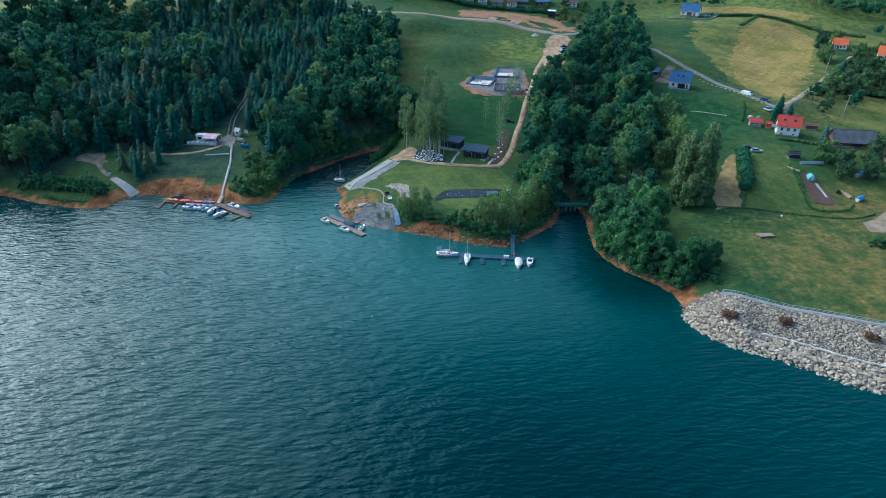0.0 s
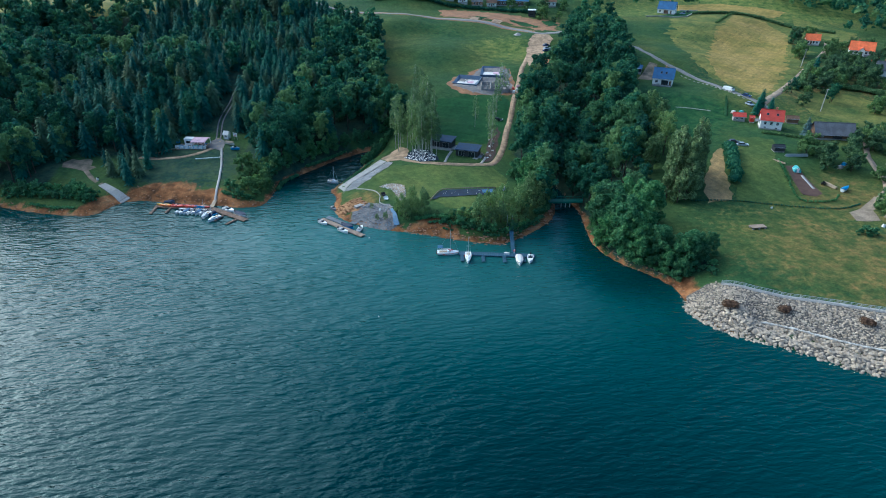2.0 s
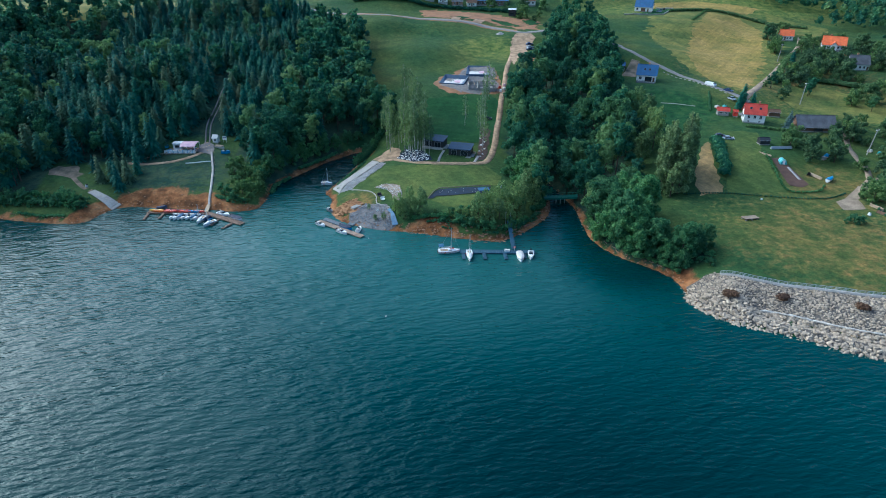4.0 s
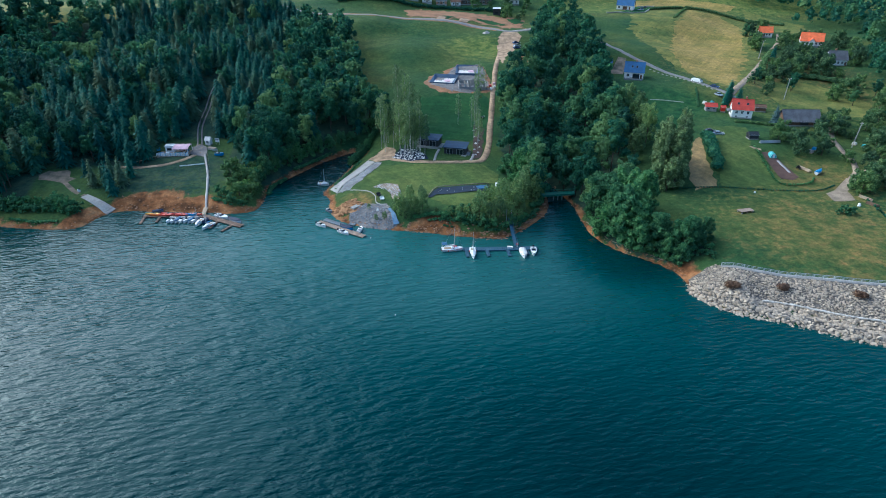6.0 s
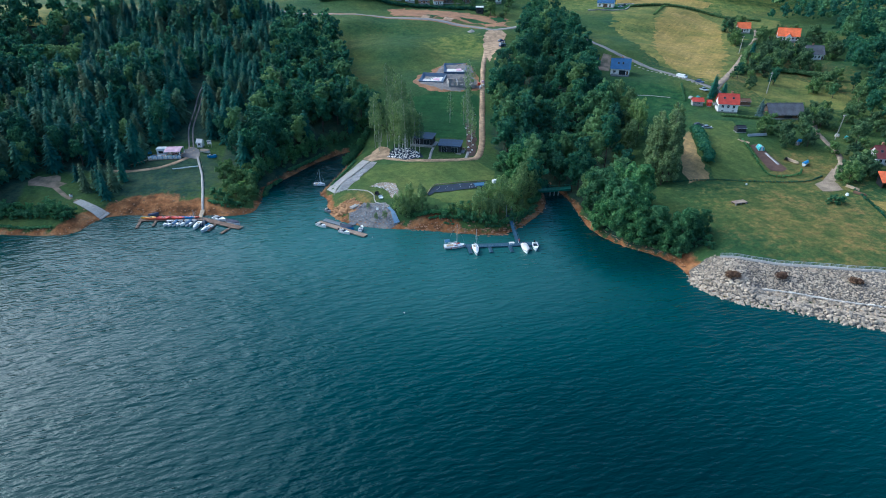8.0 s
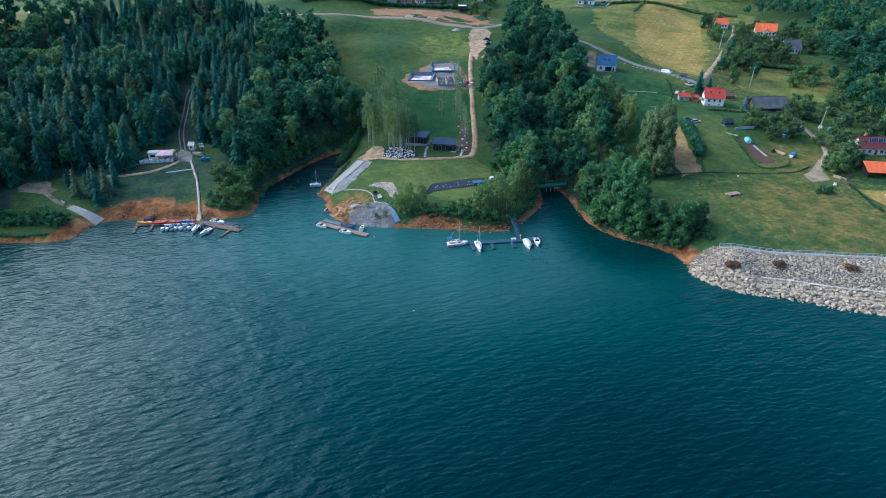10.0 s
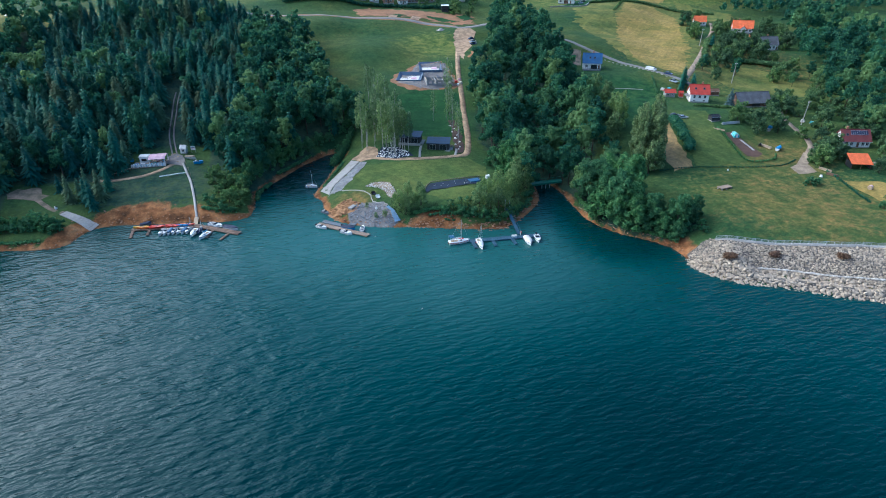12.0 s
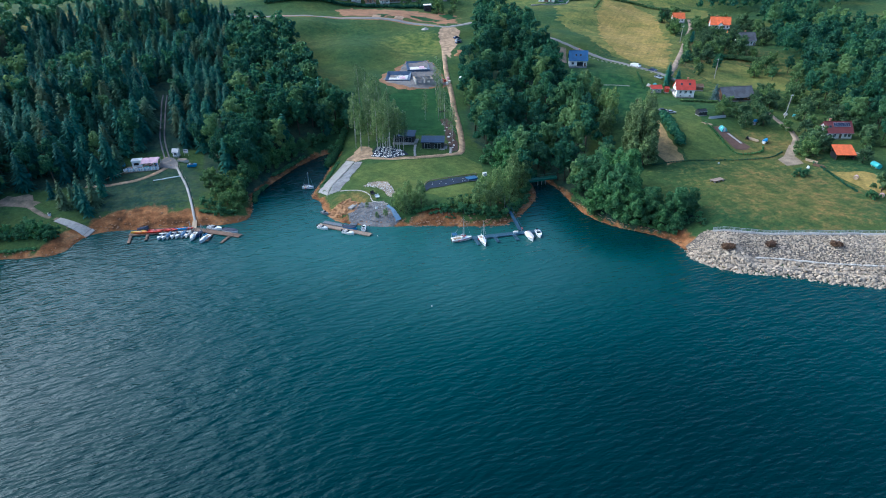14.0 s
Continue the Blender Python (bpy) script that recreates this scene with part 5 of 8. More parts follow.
def kayak(label, x, y, z, yaw, paint, L=4.0):
    ob = thing("kayak", label, "kayak", pose(x, y, z, 0, 0, yaw), "kayaks on the pontoon")
    rings = []
    for i in range(9):
        k = i / 8 - 0.5
        w = 0.36 * max(0.04, 1 - (2 * k) ** 2) ** 0.6
        lift = 0.12 * (2 * k) ** 4
        rings.append([(k * L, -w, 0.26 + lift), (k * L, -w * 0.6, 0.02 + lift), (k * L, w * 0.6, 0.02 + lift), (k * L, w, 0.26 + lift), (k * L, 0, 0.36 + lift)])
    part("hull", Shape().loft(rings), paint, ob)
    part("cockpit_rim", Shape().tube((0, 0, 0.33), (0, 0, 0.40), 0.26, n=10), CARBLACK, ob)
    return ob


def pontoon(label, ax, ay, bx, by, width, material, name="pontoon", high=0.45, floats=True, group=""):
    """A floating walkway: boards across two beams, on floats."""
    a, d = Vector((ax, ay, 0)), Vector((bx - ax, by - ay, 0))
    L = d.length
    ob = thing(name, label, "dock", pose(ax, ay, 0, 0, 0, math.degrees(math.atan2(d.y, d.x))), group)
    for s in (-1, 1):
        part("beam", Shape().box(0, L, s * width / 2 - 0.1, s * width / 2 + 0.1, high - 0.25, high - 0.06), material, ob)
    n = max(2, int(L / 0.55))
    board = Shape().box(-0.24, 0.24, -width / 2, width / 2, -0.05, 0.0).mesh("board", material)
    for i in range(n):
        part("board", board, material, ob, at=pose((i + 0.5) * L / n, 0, high + random.uniform(-0.012, 0.012), 0, 0, random.uniform(-0.6, 0.6)))
    if floats:
        for i in range(max(2, int(L / 3))):
            fx = (i + 0.5) * L / max(2, int(L / 3))
            part("float", Shape().box(fx - 0.7, fx + 0.7, -width * 0.42, width * 0.42, -0.25, high - 0.25), GREYDECK, ob)
    return ob


def gangway(label, a, b, width, material, rails=True):
    a, b = Vector(a), Vector(b)
    d = b - a
    L = d.length
    at = Matrix.Translation(a) @ d.to_track_quat("X", "Z").to_matrix().to_4x4()
    ob = thing("gangway", label, "gangway", at)
    part("deck", Shape().box(0, L, -width / 2, width / 2, -0.12, 0), material, ob)
    if rails:
        for s in (-1, 1):
            for k in range(int(L / 2.2) + 1):
                part("rail_post", Shape().box(k * 2.2, k * 2.2 + 0.07, s * width / 2 - 0.035, s * width / 2 + 0.035, 0, 1.05), material, ob)
            part("handrail", Shape().box(0, L, s * width / 2 - 0.04, s * width / 2 + 0.04, 1.05, 1.12), material, ob)
    return ob


# the western pontoon
pontoon("weathered brown pontoon with kayaks along it", -93.2, 207.4, -72.4, 203.3, 1.7, DARKDECK)
pontoon("weathered brown pontoon turning out into the lake", -73.2, 204.2, -58.6, 192.9, 2.1, DARKDECK)
for ax, ay, bx, by in ((-92.6, 206.2, -92.9, 200.9), (-87.4, 205.2, -87.8, 201.2), (-67.3, 198.0, -69.2, 193.2), (-62.2, 194.0, -64.9, 190.2)):
    pontoon("narrow mooring finger of brown boards", ax, ay, bx, by, 0.7, DARKDECK, "mooring_finger", 0.4, False, "fingers of the brown pontoon")
gangway("timber gangway from the stairway to the pontoon", (-72.4, 209.0, 1.2), (-72.8, 204.4, 0.5), 1.4, PALEWOOD, False)
for x, y, c, lab in ((-90.6, 207.5, YELLOW, "yellow kayak lying on the pontoon"), (-89.4, 206.5, ORANGE, "orange kayak lying on the pontoon"), (-90.0, 207.0, YELLOW, "yellow kayak between two others"),
                     (-85.3, 206.4, RED, "red kayak lying on the pontoon"), (-84.9, 205.8, RED, "red kayak with pale rim"), (-85.6, 205.6, RED, "red kayak lying at the edge of the boards"),
                     (-80.6, 205.4, RED, "red kayak next to the boats"), (-80.2, 204.8, RED, "red kayak with a worn hull"), (-75.9, 204.7, ORANGE, "orange kayak on the pontoon"), (-75.3, 204.2, RED, "red kayak at the end of the row"), (-77.0, 204.2, SKYBLUE, "blue kayak on the pontoon")):
    for up in (0, 0.3):
        kayak(lab, x + up, y + 0.2 + up * random.uniform(-0.6, 0.6), 0.46 + up, -11 + random.uniform(-5, 5), c, 4.3)
for i in range(7):
    motorboat(("white pedal boat moored at the pontoon", "small white open boat with dark seats")[i % 2], -83.4 + 1.32 * i + (0.5 if i > 3 else 0), 201.7 - 0.24 * i + random.uniform(-0.25, 0.25), -112 + random.uniform(-11, 11), 4.1, 1.25, CLOTHBLUE if i in (2, 5) else None, WHITE, False, "white boats at the pontoon", "pedal_boat")
sailboat("white dinghy with bare mast at the pontoon", -73.2, 197.9, -108, 5.2, 1.8, 6.5, NAVY, "dinghies at the pontoon")
sailboat("white dinghy with a blue cover at the pontoon", -69.7, 194.7, -130, 5.0, 1.7, 6.2, SKYBLUE, "dinghies at the pontoon")
motorboat("white motorboat with a dark tent cover", -66.2, 201.8, -38, 5.6, 2.2, None)
motorboat("white motorboat covered with black canvas", -61.3, 197.9, -38, 5.4, 2.1, NAVY)
motorboat("small blue rowing boat between the dinghies", -71.4, 198.8, -115, 3.4, 1.4, NAVY, CARBLUE, False, name="rowing_boat")
motorboat("dark workboat drawn up behind the pontoon", -89.0, 210.2, 10, 3.6, 1.6, NAVY, GREYDECK, False, name="rowing_boat")

# the middle pontoon
pontoon("pale brown floating pontoon off the cape", -33.0, 191.7, -18.4, 177.8, 1.9, DECK)
pontoon("dark flat swimming raft behind the pontoon", -31.0, 193.2, -24.9, 187.4, 1.7, GREYDECK, "swimming_raft")
pontoon("dark landing stage by the stones", -22.4, 187.0, -19.4, 191.4, 2.2, GREYDECK, "landing_stage")
motorboat("white motorboat at the pontoon's end", -32.2, 188.6, -44, 4.0, 1.6, None)
motorboat("white motorboat moored along the pontoon", -25.0, 181.9, -44, 4.4, 1.7, None)
motorboat("small white rowing boat near the stones", -19.4, 183.0, 70, 3.8, 1.5, None, WHITE, False, name="rowing_boat")
motorboat("blue-covered motorboat between raft and pontoon", -23.6, 185.3, -40, 4.8, 2.0, NAVY, SKYBLUE)
motorboat("dark skiff drawn up at the sand", -29.3, 199.8, -60, 3.6, 1.5, None, GREYDECK, False, name="rowing_boat")
sailboat("small white sailboat anchored in the inlet", -31.0, 225.4, -20, 4.4, 1.7, 6.8, NAVY)
ob = thing("grey_slab", "long grey concrete slab lying on the sand", "slab", stand(-19.5, 196.6, 40))
part("slab", Shape().box(-2.4, 2.4, -0.8, 0.8, -0.2, 0.45), CONCRETE, ob)

# the eastern pontoon
pontoon("dark blue-grey pontoon with mooring fingers", 11.4, 163.5, 34.8, 159.9, 2.0, BLUEDECK)
for ax, ay, bx, by in ((12.4, 162.4, 12.0, 158.4), (18.8, 161.4, 18.4, 157.6), (25.2, 160.4, 24.8, 156.6), (31.0, 159.6, 30.8, 156.4)):
    pontoon("narrow dark mooring finger of the pontoon", ax, ay, bx, by, 0.9, BLUEDECK, "mooring_finger", 0.4, False, "fingers of the dark pontoon")
gangway("steep dark blue gangway with railings", (28.4, 162.2, 0.55), (30.2, 176.6, 3.2), 1.15, BLUEDECK)
for s in (-0.8, 0.8):
    ob = thing("gangway_mast", "tall thin steel post beside the gangway", "post", pose(29.6 + s, 175.4, 0), "gangway posts")
    part("pole", Shape().tube((0, 0, -1), (0, 0, 7.2), 0.09, 0.06), STEEL, ob)
    part("cap", Shape().tube((0, 0, 7.2), (0, 0, 7.3), 0.1), STEEL, ob)
cruiser = sailboat("white cabin sailboat with a blue stern canopy", 8.2, 163.9, -4, 6.8, 2.4, 8.2, OFFWHITE, trim=RED)
canopy = part("canopy", Shape().loft([[(-3.3, -1.0, 2.55), (-3.3, 0, 2.85), (-3.3, 1.0, 2.55)], [(-1.7, -1.0, 2.6), (-1.7, 0, 2.9), (-1.7, 1.0, 2.6)]], False), POOLSIDE, cruiser, "blue canvas canopy")
for px in (-3.2, -1.8):
    for py in (-0.95, 0.95):
        part("canopy_pole", Shape().tube((px, py, 0.85), (px, py, 2.6), 0.03, n=5), STEEL, canopy)
for px, py in ((0.6, -0.3), (1.2, 0.2), (0.2, 0.4)):
    part("bag", Shape().loft([[(px - 0.3, py - 0.2, 1.2), (px - 0.25, py, 1.6), (px - 0.3, py + 0.2, 1.2)], [(px + 0.3, py - 0.2, 1.2), (px + 0.25, py, 1.55), (px + 0.3, py + 0.2, 1.2)]]), RED, cruiser, "red bag on the cabin roof")
buoy_post = thing("lifebuoy_stand", "white post with a red lifebuoy on the pontoon", "lifebuoy", pose(28.6, 161.6, 0.46))
part("post", Shape().box(-0.06, 0.06, -0.06, 0.06, -0.3, 1.5), WHITE, buoy_post)
part("lifebuoy", Shape().loft([[(math.cos(a) * q, -0.1 - w_, 1.1 + math.sin(a) * q) for q, w_ in ((0.22, 0.0), (0.3, 0.07), (0.38, 0.0), (0.3, -0.05))] for a in np.arange(0, 6.4, 0.6283)]), RED, buoy_post)
chest = thing("dock_box", "low white storage box on the pontoon", "box", pose(26.2, 161.3, 0.46, 0, 0, -9))
part("body", Shape().box(-0.8, 0.8, -0.35, 0.35, 0, 0.5), WHITE, chest)
part("lid", Shape().box(-0.84, 0.84, -0.39, 0.39, 0.5, 0.58), OFFWHITE, chest)
sailboat("white sailboat moored bow out to the lake", 14.0, 160.2, -98, 6.2, 2.0, 8.0, OFFWHITE)
motorboat("white motorboat under a pale cover", 29.4, 157.4, -98, 5.6, 2.3, OFFWHITE)
motorboat("white motorboat with a dark cockpit", 32.9, 158.0, -105, 4.8, 1.9, None)
for x, y in ((-13.5, 131.6), (-16.4, 176.8)):
    ob = thing("buoy", "small white mooring buoy afloat", "buoy", pose(x, y, 0), "buoys")
    part("float", Shape().loft([[(math.cos(a) * r, math.sin(a) * r, z) for a in np.arange(0, 6.2, 0.785)] for r, z in ((0.06, -0.15), (0.18, 0), (0.16, 0.15), (0.05, 0.22))]), OFFWHITE, ob)
    part("ring", Shape().tube((0, 0, 0.22), (0, 0, 0.32), 0.03), STEEL, ob)

# the footbridge over the stream
br = thing("footbridge", "green painted footbridge over the stream mouth", "bridge", pose(54.3, 195.3, 2.7, 0, 0, -3))
part("deck", Shape().box(-6.4, 6.4, -1.0, 1.0, -0.25, 0), GREENPAINT, br)
for s in (-1, 1):
    part("girder", Shape().box(-6.4, 6.4, s * 1.0 - 0.1, s * 1.0 + 0.1, -0.6, 0.05), GREENPAINT, br)
    part("handrail", Shape().box(-6.4, 6.4, s * 1.0 - 0.05, s * 1.0 + 0.05, 1.0, 1.1), GREENPAINT, br)
    for i in range(9):
        part("rail_post", Shape().box(-6.3 + i * 1.56, -6.2 + i * 1.56, s - 0.04, s + 0.04, 0, 1.0), GREENPAINT, br)
for px in (-1.6, 0.0, 1.6):
    part("pile", Shape().tube((px, 0, -3.5), (px, 0, -0.25), 0.18), CONCRETE, br)


# ---------------------------------------------------------------- things by the huts on the west shore
pav = thing("pavilion", "lakeside pavilion with white fence and pink canopy", "pavilion", stand(-89.4, 250.8, -8))
part("platform", Shape().box(-6.2, 6.2, -3.4, 3.4, -1.2, 0.35), DECK, pav)
for i in range(26):
    part("fence_board", Shape().box(-6.2 + i * 0.49, -5.86 + i * 0.49, -3.46, -3.38, 0.2, 1.5), (WHITE, WHITE, WHITE, PALEBLUE)[i % 4], pav)
part("fence_rail", Shape().box(-6.2, 6.5, -3.37, -3.31, 0.95, 1.08), WHITE, pav)
for px, py in ((0.4, -2.6), (6.0, -2.6), (0.4, 3.0), (6.0, 3.0), (3.2, 3.0)):
    part("post", Shape().box(px - 0.09, px + 0.09, py - 0.09, py + 0.09, 0.35, 2.9), WHITE, pav)
rings = []
for k in np.linspace(0, 1, 9):
    bump = 0.22 * abs(math.sin(k * math.pi * 3))
    rings.append([(0.1 + 6.2 * k, -2.9, 2.75 + bump), (0.1 + 6.2 * k, -1.4, 3.35 + bump), (0.1 + 6.2 * k, 1.6, 3.45 + bump), (0.1 + 6.2 * k, 3.3, 2.85 + bump), (0.1 + 6.2 * k, 3.3, 2.75 + bump), (0.1 + 6.2 * k, 1.6, 3.35 + bump), (0.1 + 6.2 * k, -1.4, 3.25 + bump), (0.1 + 6.2 * k, -2.9, 2.6 + bump)])
part("canopy", Shape().loft(rings), PINK, pav, "scalloped faded pink canopy")
part("hut", Shape().box(-3.9, -0.6, 0.6, 3.2, 0.35, 2.9).box(-4.1, -0.4, 0.4, 3.4, 2.9, 3.1), WHITE, pav, "white serving hut")
part("hatch", Shape().box(-3.2, -1.4, 0.54, 0.6, 1.2, 2.2), GLASS, pav)
for i, (tx, ty) in enumerate(((-4.6, -1.6), (-2.4, -1.8), (-0.2, -1.4), (1.8, -1.6), (3.8, -1.2), (2.8, 1.0), (4.9, 0.8))):
    tb = thing("picnic_table", "small picnic table with benches on the platform", "table", pav.matrix_basis @ pose(tx, ty, 0.35, 0, 0, 12 * i), "picnic tables")
    part("tabletop", Shape().box(-0.8, 0.8, -0.35, 0.35, 0.68, 0.75), (SKYBLUE, WHITE, PALEWOOD, TEAL, WHITE, PINK, SKYBLUE)[i], tb)
    for sx in (-0.6, 0.6):
        part("leg", Shape().box(sx - 0.05, sx + 0.05, -0.3, 0.3, 0, 0.68), BROWNWOOD, tb)
    for sy in (-0.7, 0.7):
        part("bench", Shape().box(-0.8, 0.8, sy - 0.14, sy + 0.14, 0.36, 0.44).box(-0.65, -0.55, sy - 0.1, sy + 0.1, 0, 0.36).box(0.55, 0.65, sy - 0.1, sy + 0.1, 0, 0.36), PALEWOOD, tb)
b = motorboat("upturned boat under a bright blue tarpaulin", -98.2, 254.2, 12, 5.0, 1.9, SKYBLUE, SKYBLUE, False, name="covered_boat")
b.matrix_basis = stand(-98.2, 254.2, 12) @ pose(0, 0, 0.35)
gabled_house("hut", "small white and blue ticket hut at the track", -77.2, 258.2, -20, 2.2, 2.0, 2.2, 0.9, OFFWHITE, WHITEWALL, row((0,), -1.02, 0.9, 1.0, 0.9), [], category="hut", over=0.25)
sg = thing("sign_board", "white board with blue and red bars on posts", "sign", stand(-73.6, 257.5, -25))
for sx in (-0.8, 0.8):
    part("post", Shape().tube((sx, 0, -0.4), (sx, 0, 2.8), 0.06), STEEL, sg)
part("board", Shape().box(-1.0, 1.0, -0.04, 0.04, 1.2, 2.8), WHITE, sg)
part("bar", Shape().box(-0.8, 0.8, -0.055, -0.041, 2.2, 2.5), CARBLUE, sg)
part("bar", Shape().box(-0.8, 0.5, -0.055, -0.041, 1.6, 1.8), RED, sg)
tr = motorboat("cream rowing boat with brown inside on the gravel", -74.6, 251.6, -35, 4.6, 1.8, GREYWOOD, OFFWHITE, False, name="rowing_boat")
tr.matrix_basis = stand(-74.6, 251.6, -35) @ pose(0, 0, 0.3, 8)
for i, (tx, ty) in enumerate(((-5.4, -2.7), (-4.4, -2.9), (-3.3, -2.7), (-1.6, -2.8), (-0.6, -2.9), (0.9, -2.4), (2.4, -2.8), (3.2, -2.5), (4.6, -2.6), (5.6, -2.2), (5.5, -0.4))):
    ch = thing("garden_chair", "white plastic garden chair on the platform", "chair", pav.matrix_basis @ pose(tx, ty, 0.35, 0, 0, 47 * i), "garden chairs")
    part("seat", Shape().box(-0.27, 0.27, -0.27, 0.27, 0.4, 0.46), WHITE, ch)
    part("backrest", Shape().box(-0.27, 0.27, 0.24, 0.30, 0.46, 1.0), (WHITE, PALEBLUE)[i % 2], ch)
    for sx in (-0.23, 0.23):
        for sy in (-0.23, 0.23):
            part("leg", Shape().box(sx - 0.03, sx + 0.03, sy - 0.03, sy + 0.03, 0, 0.4), WHITE, ch)
kb = motorboat("blue rowing boat lying on the grass", -71.6, 246.2, -10, 3.6, 1.4, None, SKYBLUE, False, name="rowing_boat")
kb.matrix_basis = stand(-71.6, 246.2, -10) @ pose(0, 0, 0.35)
def beam_rail(label, ax, ay, bx, by, high, material, r=0.12, posts=4):
    ob = thing("rail", label, "rail", pose(0, 0, 0))
    n = posts
    pts = [Vector((ax + (bx - ax) * i / n, ay + (by - ay) * i / n, 0)) for i in range(n + 1)]
    for p in pts:
        p.z = z_at(p.x, p.y)
        part("post", Shape().box(p.x - 0.08, p.x + 0.08, p.y - 0.08, p.y + 0.08, p.z - 0.4, p.z + high), BROWNWOOD, ob)
    for p, q in zip(pts, pts[1:]):
        part("bar", Shape().tube(p + Vector((0, 0, high)), q + Vector((0, 0, high)), r), material, ob)
    return ob
beam_rail("long white beam across the slope", -85.4, 236.9, -76.2, 238.0, 0.7, WHITE, 0.2, 3)
beam_rail("pale handrail above the sandy path", -103.4, 243.1, -94.6, 248.2, 0.9, PALEWOOD, 0.1, 5)
for i in range(22):
    k = i / 21
    x = np.interp(k, [0, 0.25, 0.45, 0.75, 1], [-77.2, -75.6, -74.2, -73, -72.4])
    y = np.interp(k, [0, 0.25, 0.45, 0.75, 1], [246.5, 238, 230.5, 219, 209.5])
    if i % 3 == 0:
        lp = thing("stair_post", "short timber post beside the stairway", "post", stand(x + 0.9, y, 10), "stairway posts")
        part("shaft", Shape().box(-0.07, 0.07, -0.07, 0.07, -0.3, 1.0), PALEWOOD, lp)
        part("cap", Shape().box(-0.1, 0.1, -0.1, 0.1, 1.0, 1.06), PALEWOOD, lp)
bx = thing("litter_bin", "white bin with a dark lid on the grass", "bin", stand(-117.5, 222.5))
part("body", Shape().tube((0, 0, 0), (0, 0, 0.9), 0.45, 0.5, 10), WHITE, bx)
part("lid", Shape().tube((0.2, 0, 0.9), (0.2, 0, 1.05), 0.5, 0.3, 10), CARBLACK, bx)

# ---------------------------------------------------------------- the cape
drape("cloth_bank", [(5.2, 194.6), (7.2, 194.9), (8.8, 196.6), (15, 195.8), (27.6, 196.2), (29.4, 201.8), (16.3, 201.4), (10.4, 201.8), (8.6, 200.2)], LINER, "bank covered with black planting cloth", "planting bank", 0.22)
edge = [(5.0, 194.2), (8.3, 200.4), (10.2, 202.2), (16.3, 201.9), (29.6, 202.3)]
for i, ((ax, ay), (bx_, by_)) in enumerate(zip(edge, edge[1:])):
    beam_rail("timber edging along the cloth bank", ax, ay, bx_, by_, 0.5, GREYWOOD, 0.13, max(2, int(math.hypot(bx_ - ax, by_ - ay) / 2.2)))
for i in range(15):
    x, y = 10 + random.uniform(0, 19), 197 + random.uniform(0, 3.4)
    ob = thing("planting", "small pale plant in a planting hole", "plant", stand(x, y, 40 * i), "plants in the cloth bank")
    part("tuft", Shape().tube((0, 0, 0.15), (0.05, 0, 0.5), 0.11, 0.05, 5), OFFWHITE, ob)
tank = thing("tank", "low blue water tank at the end of the bank", "tank", stand(26.2, 198.8, 2))
part("body", Shape().box(-2.0, 2.0, -1.4, 1.4, -0.3, 0.55), POOLSIDE, tank)
part("lid", Shape().box(-1.85, 1.85, -1.25, 1.25, 0.55, 0.6), POOLSIDE, tank)
for x, y, c in ((-11.3, 201.6, CARBLACK), (-10.4, 198.4, WHITE)):
    sb = thing("lawn_chair", "round lawn seat beside the gravel crescent", "chair", stand(x, y, 30), "lawn seats")
    part("seat", Shape().tube((0, 0, 0.1), (0, 0, 0.45), 0.75, 0.85, 10), c, sb)
    part("backrest", Shape().loft([[(math.cos(a) * r, math.sin(a) * r, z) for a in np.linspace(0.3, 2.8, 7)] for r, z in ((0.85, 0.4), (0.95, 0.95), (0.85, 0.95), (0.75, 0.4))], False), c, sb)
wl = thing("white_crate", "white box standing under the cape trees", "box", stand(32.4, 200.6, 10))
part("box", Shape().box(-0.7, 0.7, -0.5, 0.5, 0, 1.1), WHITE, wl)
part("lid", Shape().box(-0.75, 0.75, -0.55, 0.55, 1.1, 1.2), WHITE, wl)

# ---------------------------------------------------------------- gardens and lawns on the right
raft = thing("trailer_platform", "long low timber platform standing on the meadow", "platform", stand(105.2, 159.4, 4))
for i in range(10):
    part("plank", Shape().box(-2.5 + i * 0.5, -2.03 + i * 0.5, -1.1, 1.1, 0.62, 0.70), DECK, raft)
for s in (-0.9, 0.9):
    part("beam", Shape().box(-2.5, 2.5, s - 0.1, s + 0.1, 0.42, 0.62), BROWNWOOD, raft)
for sx in (-2.0, 0, 2.0):
    for s in (-0.9, 0.9):
        part("block", Shape().box(sx - 0.2, sx + 0.2, s - 0.2, s + 0.2, -0.2, 0.42), CONCRETE, raft)
gh = thing("greenhouse", "small teal polytunnel greenhouse", "greenhouse", stand(141.4, 197.2, 75))
arc = [(math.cos(a) * 1.15, math.sin(a) * 1.8) for a in np.linspace(0, math.pi, 9)]
part("film", Shape().loft([[(x, u, z) for u, z in arc] for x in (-1.5, 0, 1.5)]), TEAL, gh)
for x in (-1.5, 0, 1.5):
    part("hoop", Shape().loft([[(x - 0.05, u * 1.02, z * 1.02) for u, z in arc], [(x + 0.05, u * 1.02, z * 1.02) for u, z in arc]], False), WHITE, gh)
part("door", Shape().box(-1.56, -1.5, -0.4, 0.4, 0, 1.6), WHITE, gh)
cb = motorboat("small boat on the grass under a blue cover", 151.2, 183.2, 30, 4.2, 1.7, SKYBLUE, WHITE, False, name="covered_boat")
cb.matrix_basis = stand(151.2, 183.2, 30) @ pose(0, 0, 0.4)
